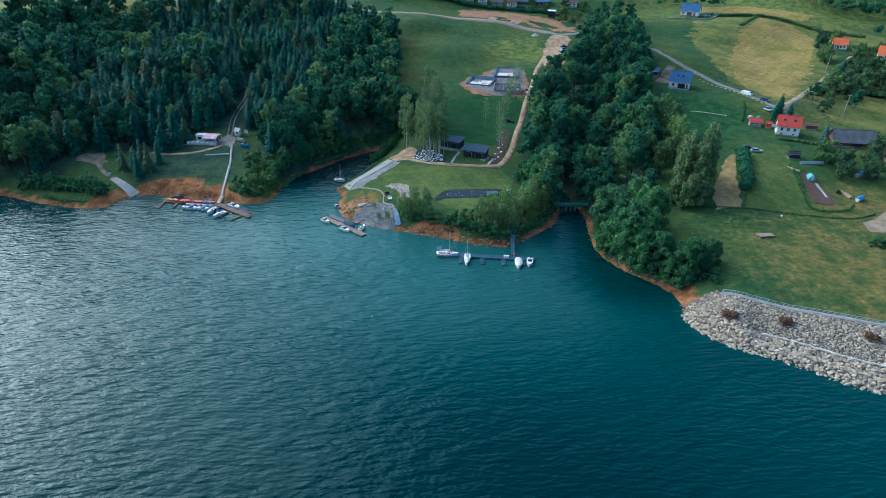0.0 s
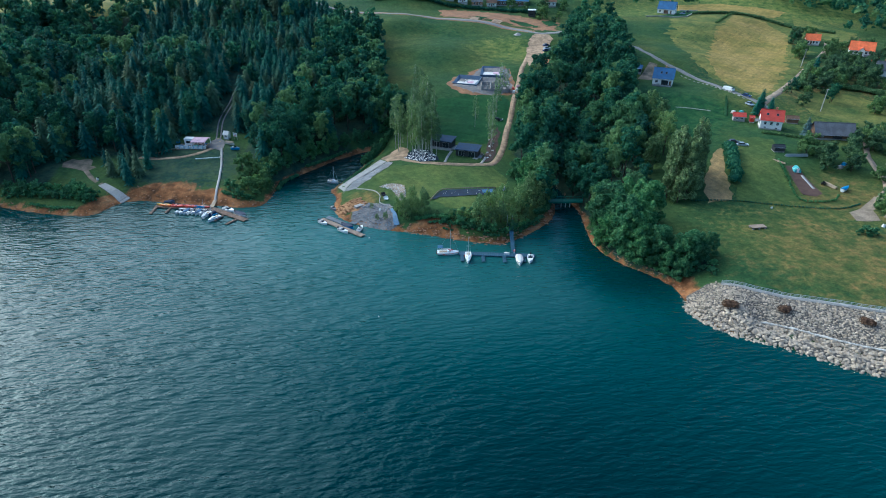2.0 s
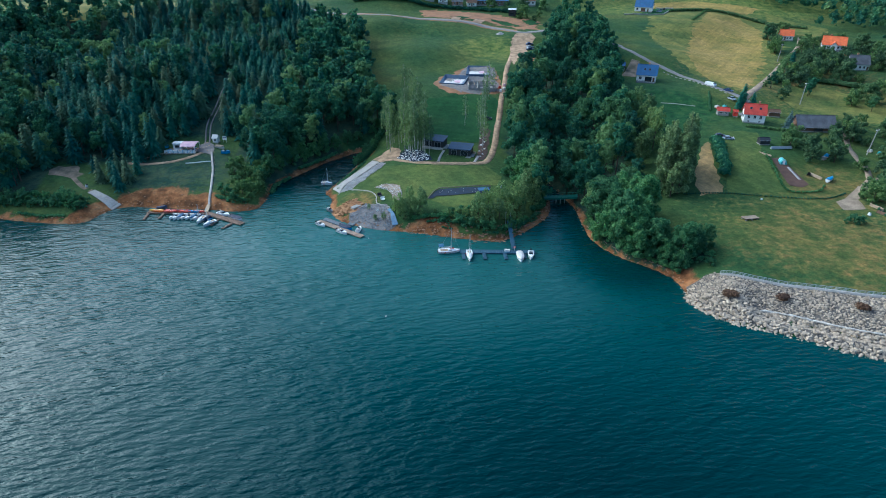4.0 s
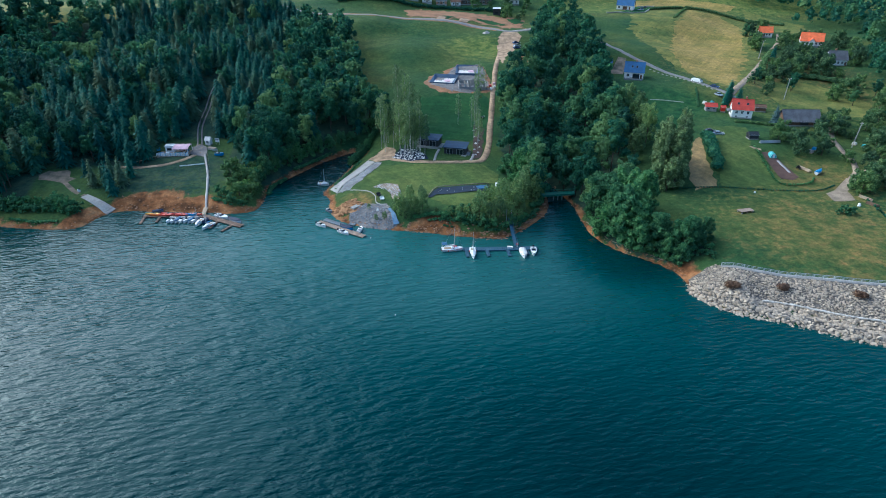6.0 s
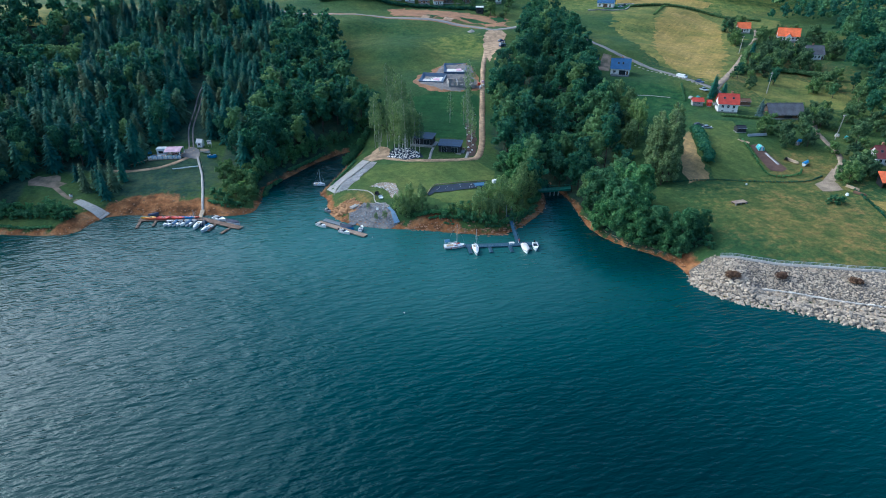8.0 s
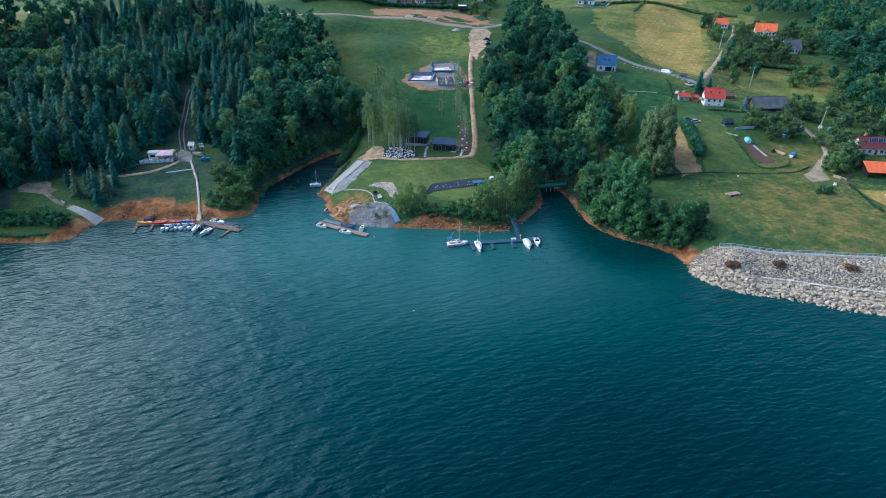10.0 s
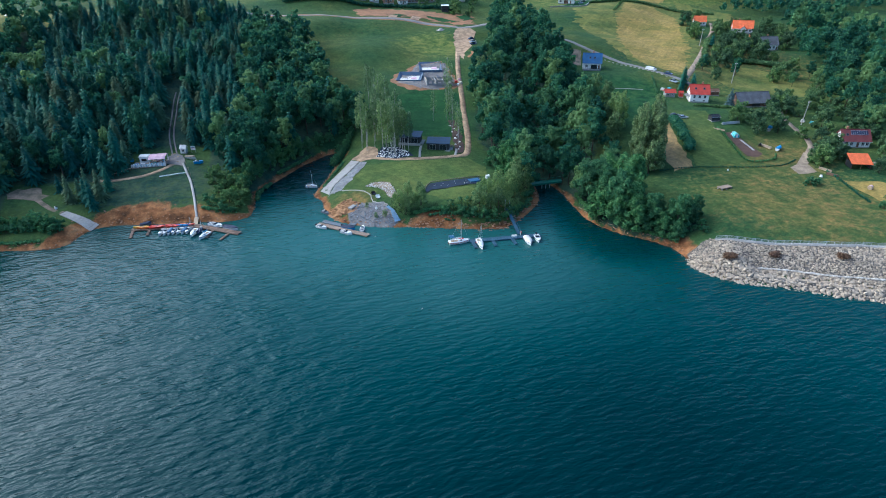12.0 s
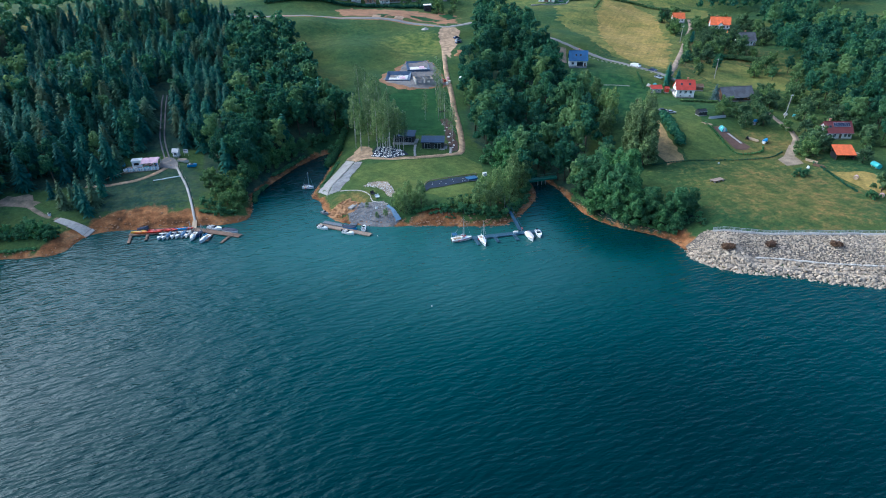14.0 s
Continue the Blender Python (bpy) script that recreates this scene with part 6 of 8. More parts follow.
def log_stack(label, x, y, yaw, L, n, material=PALEWOOD, r=0.16):
    ob = thing("timber_stack", label, "timber", stand(x, y, yaw), "timber stacks")
    k = 0
    for lay in range(3):
        for i in range(n - lay):
            part("log", Shape().tube((-L / 2 + random.uniform(-0.15, 0.15), (i - (n - lay - 1) / 2) * r * 2.05, r + lay * r * 1.75), (L / 2, (i - (n - lay - 1) / 2) * r * 2.05, r + lay * r * 1.75), r), material, ob)
    return ob
log_stack("pale stack of sawn timber on the lawn", 148.6, 187.4, -82, 5.5, 4)
log_stack("stack of pale poles by the fence", 150.9, 160.2, -75, 4.5, 3, PALEWOOD)
log_stack("stack of weathered boards by the fence", 149.8, 155.8, -72, 4.0, 4, BROWNWOOD)
log_stack("row of grey boards behind the lawn", 147.5, 207.6, -4, 8.5, 3, STEEL, 0.2)
log_stack("pale planks beside the bed", 137.8, 203.2, -62, 5.0, 2, PALEWOOD)
gabled_house("shed", "small black tarred garden shed", 143.6, 213.6, -10, 3.8, 3.0, 1.9, 0.7, DARKWOOD, DARKWOOD, category="shed", over=0.2)
cartm = thing("garden_tractor", "small dark garden tractor on the grass", "tractor", stand(146.8, 188.5, 40))
part("body", Shape().box(-0.9, 0.9, -0.4, 0.4, 0.4, 0.9).box(-0.9, -0.3, -0.3, 0.3, 0.9, 1.4), CARBLACK, cartm)
for sx, rr in ((-0.6, 0.45), (0.7, 0.3)):
    for s in (-1, 1):
        part("wheel", Shape().tube((sx, s * 0.4, rr), (sx, s * 0.62, rr), rr, n=10), TYRE, cartm)
for x, y in ((151.8, 142.2), (145.2, 127.4)):
    bl = thing("hay_bale", "wrapped pale hay bale on the plot", "hay bale", stand(x, y, 25), "hay bales")
    part("bale", Shape().tube((-0.65, 0, 0.75), (0.65, 0, 0.75), 0.75, n=14), PALEWOOD, bl)
    part("wrap", Shape().tube((-0.4, 0, 0.76), (0.4, 0, 0.76), 0.775, n=14), PINK, bl)
tk = thing("tank", "turquoise cylindrical tank beside the plot", "tank", stand(167.8, 147.0, 70))
part("drum", Shape().tube((-2.0, 0, 1.0), (2.0, 0, 1.0), 0.95, n=14), TEAL, tk)
for sx in (-1.3, 1.3):
    part("cradle", Shape().box(sx - 0.12, sx + 0.12, -0.9, 0.9, -0.2, 0.4), CONCRETE, tk)
ws = thing("white_post", "white marker box at the ditch", "box", stand(117.6, 172.4))
part("box", Shape().box(-0.22, 0.22, -0.22, 0.22, 0, 0.5), WHITE, ws)
part("base", Shape().box(-0.3, 0.3, -0.3, 0.3, -0.2, 0.06), CONCRETE, ws)
ws = thing("white_bag", "white sack lying on the meadow", "sack", stand(145.4, 156.6))
part("sack", Shape().tube((0, 0, -0.1), (0, 0, 0.8), 0.6, 0.35, 9), WHITE, ws)
part("tie", Shape().tube((0, 0, 0.8), (0, 0, 0.95), 0.12), BROWNWOOD, ws)
for x, y, lx, label in ((182.1, 203, 1.6, "leaning grey concrete power pole"), (229.4, 334, 1.0, "grey concrete power pole by the lane"), (194, 262, 0.8, "grey power pole in the meadow")):
    pl = thing("power_pole", label, "pole", stand(x, y), "power poles")
    part("pole", Shape().tube((0, 0, -0.8), (lx, 0.3, 10.5), 0.22, 0.13, 8), CONCRETE, pl)
    part("crossarm", Shape().tube((lx - 1.0, 0, 10.0), (lx + 1.0, 0.5, 10.0), 0.07), STEEL, pl)
    for k_ in (-0.9, 0.9):
        part("insulator", Shape().tube((lx + k_, 0.25 + k_ * 0.25, 10.0), (lx + k_, 0.25 + k_ * 0.25, 10.3), 0.07), WHITE, pl)
for i in range(15):
    k_ = i / 14
    x, y = np.interp(k_, [0, 0.4, 1], [150.2, 156.0, 162.6]), np.interp(k_, [0, 0.4, 1], [314.5, 299, 274])
    ks = thing("kerb_stone", "pale concrete kerb stone beside the lane", "kerb stone", stand(x - 1.4, y - 0.8, -62), "kerb stones by the lane")
    part("stone", Shape().box(-0.6, 0.6, -0.13, 0.13, -0.3, 0.3), CONCRETE, ks)
ribbon("path", [(125.7, 268), (132, 265.5), (139.7, 261.4)], 0.35, CONCRETE, "thin pale concrete edge across the grass", "path", 0.15)
for x, y, m_ in ((152.5, 258, TEAL), (149, 258.5, OFFWHITE), (188, 203, TEAL), (186, 206, OFFWHITE), (172, 158, PALEWOOD), (174.5, 166.5, WHITE), (160, 199, GREYWALL), (163, 201, SKYBLUE)):
    ob = thing("stored_goods", "covered goods stacked in the yard", "goods", stand(x, y, 30), "goods in the yards")
    part("base", Shape().box(-1.1, 1.1, -0.8, 0.8, 0, 0.3), PALEWOOD, ob)
    part("cover", Shape().loft([[(-1.1, -0.8, 0.3), (-0.9, -0.6, 1.3), (-0.9, 0.6, 1.2), (-1.1, 0.8, 0.3)], [(1.1, -0.8, 0.3), (0.8, -0.5, 1.0), (0.8, 0.6, 1.1), (1.1, 0.8, 0.3)]]), m_, ob)

# ---------------------------------------------------------------- the lakeside railing
rail = [(79.8, 132.2), (84.5, 128.8), (88.8, 126.2), (97.8, 121.4), (108, 116.2), (117.2, 112), (128, 105.5), (140, 97), (165, 80)]
line = spline(rail, 2.0)
kerb = ribbon("kerb", rail, 0.9, CONCRETE, "pale concrete kerb along the top of the stones", "kerb", 0.32)
fence = thing("railing", "long pale steel railing above the stone bank", "railing", pose(0, 0, 0))
zz = ground_height(line[:, 0], line[:, 1]) + 0.3
for i, ((x, y), z) in enumerate(zip(line, zz)):
    part("post", Shape().box(x - 0.06, x + 0.06, y - 0.06, y + 0.06, z - 0.2, z + 1.1), STEEL, fence)
    if i:
        (px, py), pz = line[i - 1], zz[i - 1]
        for hh, r in ((1.08, 0.06), (0.7, 0.04), (0.35, 0.04)):
            part("rail", Shape().tube((px, py, pz + hh), (x, y, z + hh), r, n=5), STEEL, fence)
drape("tarpaulin", [(-9.3, 190.8), (-8.2, 191.2), (-7.3, 188), (-6.5, 184.6), (-6.3, 182.8), (-7.9, 182.6), (-8.3, 185.6), (-8.6, 188.4)], CLOTHBLUE, "strip of faded blue sheet down the stony bank", "tarpaulin", 0.5, 0.8, kind="", ragged=0.5)
sack = thing("white_bag", "white sack lying on the grey stones", "sack", stand(-12.6, 191.6))
part("sack", Shape().tube((0, 0, -0.1), (0, 0, 0.7), 0.55, 0.3, 9), WHITE, sack)
part("tie", Shape().tube((0, 0, 0.7), (0, 0, 0.85), 0.1), BROWNWOOD, sack)


# ---------------------------------------------------------------- trees
rng = np.random.default_rng(7)


def quads(centres, normals, sizes, long=1.0):
    """Leaf clumps: a square each, facing its normal with a random turn."""
    n = len(centres)
    nrm = normals / (np.linalg.norm(normals, axis=1)[:, None] + 1e-9)
    ref = rng.normal(size=(n, 3))
    u = np.cross(nrm, ref)
    u /= np.linalg.norm(u, axis=1)[:, None] + 1e-9
    w = np.cross(nrm, u)
    s = sizes[:, None] * 0.5
    bend = nrm * s * 0.35
    v = np.stack([centres - u * s * long - w * s * 0.7 - bend, centres + u * s * 0.8 - w * s + bend * 0.4, centres + u * s * long + w * s * 0.8 - bend, centres - u * s * 0.7 + w * s + bend * 0.4], 1)
    return v.reshape(-1, 3), np.arange(4 * n).reshape(-1, 4)


BALL = bmesh.new()
bmesh.ops.create_icosphere(BALL, subdivisions=1, radius=1)
BALL_V = np.array([v.co[:] for v in BALL.verts])
BALL_F = [tuple(v.index for v in f.verts) for f in BALL.faces]
BALL.free()


def join(pieces):
    vs, fs, k = [], [], 0
    for v, f in pieces:
        vs.append(np.asarray(v))
        fs += [tuple(int(i) + k for i in q) for q in f]
        k += len(v)
    return np.vstack(vs), fs


def clumps(blobs, per_area, size, flat=0.0, core=0.78, jitter=0.7):
    """Leaf clumps over the outside of a heap of lobes, with dark inner lobes that stop the view through."""
    pieces, big = [], max(np.max(r) for _, r in blobs[1:] or blobs)
    for i, (c, r) in enumerate(blobs):
        c, r = np.array(c), np.array(r if np.ndim(r) else (r, r, r))
        n = int(per_area * 4 * np.pi * (r[0] * r[1] * r[2]) ** (2 / 3))
        d = rng.normal(size=(n, 3))
        d /= np.linalg.norm(d, axis=1)[:, None]
        d = d[d[:, 2] > -0.75]
        p = c + d * r * rng.uniform(0.84, 1.14, (len(d), 1))
        keep = np.ones(len(p), bool)
        for j, (c2, r2) in enumerate(blobs):
            if j != i:
                keep &= np.linalg.norm((p - np.array(c2)) / np.array(r2), axis=1) > 0.82
        p, d = p[keep], d[keep]
        nr = d + rng.normal(size=d.shape) * jitter * 0.6 + np.array([0, 0, 0.25])
        pieces.append(quads(p, nr, size * rng.uniform(0.55, 1.35, len(p))))
        if core and r[0] > 0.42 * big:
            lump = BALL_V * (1 + rng.uniform(-0.16, 0.1, (len(BALL_V), 1)))
            pieces.append((c + lump * r * core, BALL_F))
    return join(pieces)


def limb_shape(h, r, limbs, spread, lean=0.0, start=0.3):
    """A tapered trunk with limbs."""
    s = Shape()
    top = Vector((lean * h, 0, h))
    mid = Vector((lean * h * 0.35, lean * h * 0.2, h * 0.5))
    s.tube((0, 0, -0.6), (0, 0, 0.5), r * 1.5, r, 7)
    s.tube((0, 0, 0.5), mid, r, r * 0.65, 7)
    s.tube(mid, top, r * 0.65, r * 0.15, 6)
    for i in range(limbs):
        a, k = 2.4 * i + rng.uniform(0, 0.7), start + (0.85 - start) * i / max(1, limbs - 1)
        base = mid * (k / 0.5) if k < 0.5 else mid + (top - mid) * ((k - 0.5) / 0.5)
        reach = spread * (1.1 - 0.6 * k)
        s.tube(base, base + Vector((math.cos(a) * reach, math.sin(a) * reach, reach * 0.75)), r * 0.32 * (1.2 - k), r * 0.06, 5)
    return s


def tree_kind(name, label, trunk, bark, crown, leaf, category="tree"):
    """A tree built once: an Empty with a trunk and a crown."""
    ob = thing(name, label, category, pose(0, 0, 0))
    part("trunk", trunk, bark, ob, smooth_=True)
    part("crown", array_mesh("crown", crown[0], crown[1], leaf), leaf, ob)
    return ob


def broad_crown(h, w, lobes, per_area, size, low=0.28, core=0.74, tall=1.0):
    """Boughs heaped into a dome, each a billow with smaller billows of leaves on its outer side."""
    blobs = [((0, 0, h * 0.58), (w * 0.26, w * 0.26, h * 0.26))]
    for i in range(lobes):
        a, k = 2.39996 * i + rng.uniform(-0.5, 0.5), (i + rng.uniform(0.1, 0.9)) / lobes
        z = h * (low + (0.86 - low) * k)
        out = w * 0.39 * math.sqrt(max(0.05, 1 - ((k - 0.32) / 0.74) ** 2)) * rng.uniform(0.7, 1.1)
        r = w * rng.uniform(0.11, 0.18) * (1.08 - 0.25 * k)
        c = np.array([math.cos(a) * out, math.sin(a) * out, z])
        blobs.append((tuple(c), (r, r, r * rng.uniform(0.8, 1.0) * tall)))
        for _ in range(5):
            d = rng.normal(size=3) * 0.9 + np.array([math.cos(a), math.sin(a), 0.55]) * 0.8
            d /= np.linalg.norm(d)
            q = r * rng.uniform(0.32, 0.60)
            blobs.append((tuple(c + d * np.array([r, r, r * tall]) * rng.uniform(0.75, 1.0)), (q, q, q * rng.uniform(0.8, 1.0) * tall)))
    return clumps(blobs, per_area, size, core=core)


def spruce_crown(h, w, density, full=0.58, base=0.06, size=1.0):
    """Whorls of drooping boughs up a rounded cone, each bough a bent leaf of needles, round a dark inner cone."""
    vs, fs, z, side = [], [], h * base, rng.uniform(0, 6.28)
    while z < h * 0.985:
        k = (z / h - base) / (1 - base)
        reach = (w * 0.5 * (1 - k) ** full + 0.16) * rng.uniform(0.84, 1.10)
        n = max(4, int(density * (3.2 + 3.6 * reach)))
        for i in range(n):
            a = side + 6.283 * (i + rng.uniform(-0.3, 0.3)) / n
            r = reach * rng.uniform(0.66, 1.16)
            d, o = np.array([math.cos(a), math.sin(a), 0]), np.array([-math.sin(a), math.cos(a), 0])
            wide, up = size * (0.16 + 0.105 * r) * rng.uniform(0.75, 1.25), np.array([0, 0, 1.0])
            roll = up * rng.uniform(-0.25, 0.25) * wide
            z0 = z + rng.uniform(-0.3, 0.3)
            root, mid, tip = d * r * 0.20 + up * (z0 + 0.10 * r), d * r * 0.66 + up * (z0 - 0.08 * r), d * r + up * (z0 - rng.uniform(0.16, 0.40) * r)
            b = len(vs)
            vs += [root - o * wide * 0.45, root + o * wide * 0.45, mid + o * wide + roll, mid - o * wide - roll, tip + o * wide * 0.30, tip - o * wide * 0.30]
            fs += [(b, b + 1, b + 2, b + 3), (b + 3, b + 2, b + 4, b + 5)]
        side += 2.4
        z += (0.40 + 0.12 * reach) * rng.uniform(0.85, 1.15)
    pieces = [(np.array(vs), fs)]
    ring, levels = 8, (0.0, 0.25, 0.5, 0.75)
    c = []
    for q in levels:
        for i in range(ring):
            b = i * 6.283 / ring + q * 3
            rr = w * 0.5 * (1 - q) ** full * rng.uniform(0.40, 0.56)
            c.append((math.cos(b) * rr, math.sin(b) * rr, h * (base + (0.97 - base) * q)))
    c.append((0, 0, h * 0.86))
    f = [(j * ring + i, j * ring + (i + 1) % ring, (j + 1) * ring + (i + 1) % ring, (j + 1) * ring + i) for j in range(len(levels) - 1) for i in range(ring)]
    f += [((len(levels) - 1) * ring + i, (len(levels) - 1) * ring + (i + 1) % ring, len(c) - 1) for i in range(ring)]
    pieces.append((np.array(c), f))
    return join(pieces)


def place_trees(kinds, spots, group, size=(0.85, 1.15)):
    """Copies of the kinds at the spots, each with its own size and turn; the first of each kind is the one that was built."""
    used = set()
    for i, (x, y) in enumerate(spots):
        k = kinds[int(rng.integers(len(kinds)))]
        s = rng.uniform(*size)
        m = stand(x, y, rng.uniform(0, 360), 0.1)
        if k.name in used:
            ob = copy_thing(k, m)
        else:
            ob, _ = k, used.add(k.name)
            ob.matrix_basis = m
        tagged(ob, group=group)
        ob.scale = (s * rng.uniform(0.92, 1.08), s * rng.uniform(0.92, 1.08), s)


def scatter(x0, x1, y0, y1, gap, ok, jitter=0.42):
    out = []
    for j, y in enumerate(np.arange(y0, y1, gap * 0.87)):
        for x in np.arange(x0 + (j % 2) * gap / 2, x1, gap):
            px, py = x + rng.uniform(-jitter, jitter) * gap, y + rng.uniform(-jitter, jitter) * gap
            if ok(px, py):
                out.append((px, py))
    return out


def inside(poly):
    p = np.array(poly, float)

    def test(x, y):
        hit = False
        for (ax, ay), (bx, by) in zip(p, np.roll(p, -1, 0)):
            if (ay > y) != (by > y) and x < ax + (y - ay) / (by - ay) * (bx - ax):
                hit = not hit
        return hit
    return test


def grid_value(grid, x, y):
    return grid[min(len(ys) - 1, int(np.searchsorted(ys, y))), min(len(xs) - 1, int(np.searchsorted(xs, x)))]


def dry_land(x, y, d=2.5):
    return grid_value(gd, x, y) > d


def wood_mass(name, label, crowns, spots, material, size=(0.85, 1.15)):
    """Trees too far and too many to count, as one mass of crowns."""
    vs, fs, tones, k = [], [], [], 0
    for x, y in spots:
        v, f = crowns[int(rng.integers(len(crowns)))]
        a, q = rng.uniform(0, 6.28), rng.uniform(*size)
        ca, sa = math.cos(a) * q, math.sin(a) * q
        w = np.column_stack([v[:, 0] * ca - v[:, 1] * sa + x, v[:, 0] * sa + v[:, 1] * ca + y, v[:, 2] * q + z_at(x, y) - 0.3])
        vs.append(w)
        fs += [tuple(i + k for i in t) for t in f]
        tones.append(np.full(len(w), rng.uniform(), np.float32))
        k += len(w)
    me = array_mesh(name, np.vstack(vs), fs, material)
    me.attributes.new("tree_tone", "FLOAT", "POINT").data.foreach_set("value", np.concatenate(tones))
    return tagged(new(name, me), label, "woodland", kind="stuff")


def hedge(label, line, width, tall, material, size=0.5, density=3.0, name="hedge", category="hedge"):
    """A hedge or weedy strip: leaf clumps over a long rounded ridge, with short stems inside."""
    c = spline(line, 1.0)
    blobs = []
    for x, y in c:
        r = rng.uniform(0.8, 1.2)
        blobs.append(((x + rng.uniform(-0.2, 0.2) * width, y + rng.uniform(-0.2, 0.2) * width, z_at(x, y) + tall * 0.42), (width * 0.5 * r, width * 0.5 * r, tall * 0.58 * rng.uniform(0.7, 1.15))))
    pieces = []
    for b in blobs:
        n = int(density * width * tall * 3)
        d = rng.normal(size=(n, 3))
        d /= np.linalg.norm(d, axis=1)[:, None]
        d[:, 2] = np.abs(d[:, 2]) - 0.25
        p = np.array(b[0]) + d * np.array(b[1]) * rng.uniform(0.75, 1.1, (n, 1))
        pieces.append(quads(p, d + rng.normal(size=d.shape) * 0.4, size * rng.uniform(0.6, 1.3, n)))
        pieces.append((np.array(b[0]) + BALL_V * np.array(b[1]) * 0.8, BALL_F))
    v, f = join(pieces)
    return tagged(new(name, array_mesh(name, v, f, material)), label, category)


# kinds
SPRUCE_CROWNS = [(spruce_crown(h, w, n, q), h) for h, w, n, q in ((14.5, 7.8, 1.0, 0.50), (13.5, 7.6, 1.0, 0.42), (15.5, 8.0, 1.0, 0.52), (12, 7.0, 1.0, 0.45), (14, 6.8, 1.0, 0.55))]
spruces = [tree_kind("spruce", lab, limb_shape(h * 0.96, 0.22, 0, 0), BARK, c, SPRUCE)
           for (c, h), lab in zip(SPRUCE_CROWNS, ("tall dark green spruce in the hillside wood", "dark green spruce with drooping boughs", "tall spruce with brownish cones near its tip", "younger dark spruce in the wood", "narrow dark spruce among its neighbours"))]
BROAD_CROWNS = [(broad_crown(h, w, n, 2.7, 0.62), h, w) for h, w, n in ((18, 9.5, 11), (22, 10.5, 12), (16, 8.5, 10), (24, 9.0, 13))]
broads = [tree_kind("broadleaf_tree", lab, limb_shape(h * 0.8, 0.28, 6, w * 0.35), BARK, c, BROAD)
          for (c, h, w), lab in zip(BROAD_CROWNS, ("full dark green broadleaf tree in the wood", "large broadleaf tree with a rounded crown", "broadleaf tree with a lumpy dark crown", "tall narrow broadleaf tree in the gully"))]
alders = [tree_kind("bank_tree", lab, limb_shape(h * 0.75, 0.22, 6, w * 0.35), BARK, broad_crown(h, w, n, 4.0, 0.50, 0.08), ALDER)
          for h, w, n, lab in ((15, 10, 18, "bushy bright green tree on the lake bank"), (10, 8.5, 15, "low spreading green tree over the water"), (18, 10, 20, "full green bank tree above the red shore"))]
birches = [tree_kind("birch", lab, limb_shape(h * 0.9, 0.15, 7, w * 0.4, 0.02, 0.42), BIRCHBARK, broad_crown(h, w, n, 4.6, 0.40, 0.36, core=0, tall=1.5), BIRCH)
           for h, w, n, lab in ((24, 4.8, 17, "slender white-barked birch with a thin crown"), (20, 4.4, 14, "pale birch with drooping twigs"), (26, 4.6, 19, "tall thin birch with white trunk"))]
willows = [tree_kind("willow", lab, limb_shape(h * 0.8, 0.16, 0, w * 0.35, 0.0, 0.2), BARK, broad_crown(h, w, n, 4.6, 0.42, 0.10, core=0.35, tall=1.5), WILLOW)
           for h, w, n, lab in ((13, 6.5, 15, "grey-green willow on the cape"), (10, 5.5, 13, "young grey-green willow above the bank"), (15, 6.0, 16, "slender pale willow by the gangway"))]
poplars = [tree_kind("poplar", lab, limb_shape(h * 0.95, 0.3, 8, 2.0, 0.0, 0.15), BARK, broad_crown(h, w, n, 4.0, 0.49, 0.05, core=0.7, tall=1.6), POPLAR)
           for h, w, n, lab in ((26, 8.6, 28, "tall grey-green poplar beside the straw strip"), (15, 6.4, 14, "grey-green poplar on the meadow edge"))]
garden = [tree_kind("garden_tree", lab, limb_shape(h * 0.7, 0.18, 5, w * 0.35), BARK, broad_crown(h, w, n, 3.3, 0.52, 0.10), ORCHARD)
          for h, w, n, lab in ((8, 6.5, 11, "round green fruit tree among the houses"), (11, 8.5, 12, "broad garden tree near the houses"), (6, 5.0, 9, "small leafy garden tree"))]
shrubs = [tree_kind("shrub", lab, limb_shape(h * 0.6, 0.09, 5, w * 0.35, 0, 0.1), BARK, broad_crown(h, w, n, 3.6, 0.46, 0.05), ALDER, "shrub")
          for h, w, n, lab in ((3.2, 3.8, 7, "dense green shrub on the bank"), (2.3, 3.0, 6, "low rounded green shrub"), (4.5, 4.2, 8, "tall leafy shrub by the shore"))]

# the spruce wood and its broadleaved edge
clear_track = lambda x, y: abs(x + 81.9) > 3.9 or y > 334
west_wood = lambda x, y: (grid_value(woods, x, y) > 0.55 and x < 0 and dry_land(x, y, 2.6) and clear_track(x, y))
leafy_side = lambda x, y: x > -62 + (y - 210) * 0.10 or (x > -72 and y < 258) or (x < -118 and y < 250 - 0.25 * (x + 118)) or (x < -148 and (y > 340 or int(x * 7) % 2 == 0))
wood = [p for p in scatter(-225, 0, 205, 450, 6.2, west_wood) if (not leafy_side(*p) and rng.uniform() < 0.88) or rng.uniform() < 0.16]
wood.sort(key=lambda p: p[1] + 0.3 * abs(p[0] + 85))
slim = [tree_kind("spruce", lab, limb_shape(h * 0.96, 0.13, 0, 0), BARK, spruce_crown(h, w, n, 0.85, 0.04, 0.9), SPRUCE) for h, w, n, lab in ((11, 5.2, 1.1, "young slim spruce beside the boat ramp"), (8, 4.2, 1.1, "small pointed spruce above the shore"))]
place_trees(slim, [(-113.5, 226.5), (-111, 229.5), (-108, 225), (-106, 221.5), (-104, 227), (-109, 233), (-118, 234), (-102, 232)], "young spruces beside the boat ramp", (0.8, 1.15))
place_trees(spruces, wood[:285], "spruces of the hillside wood", (0.78, 1.12))
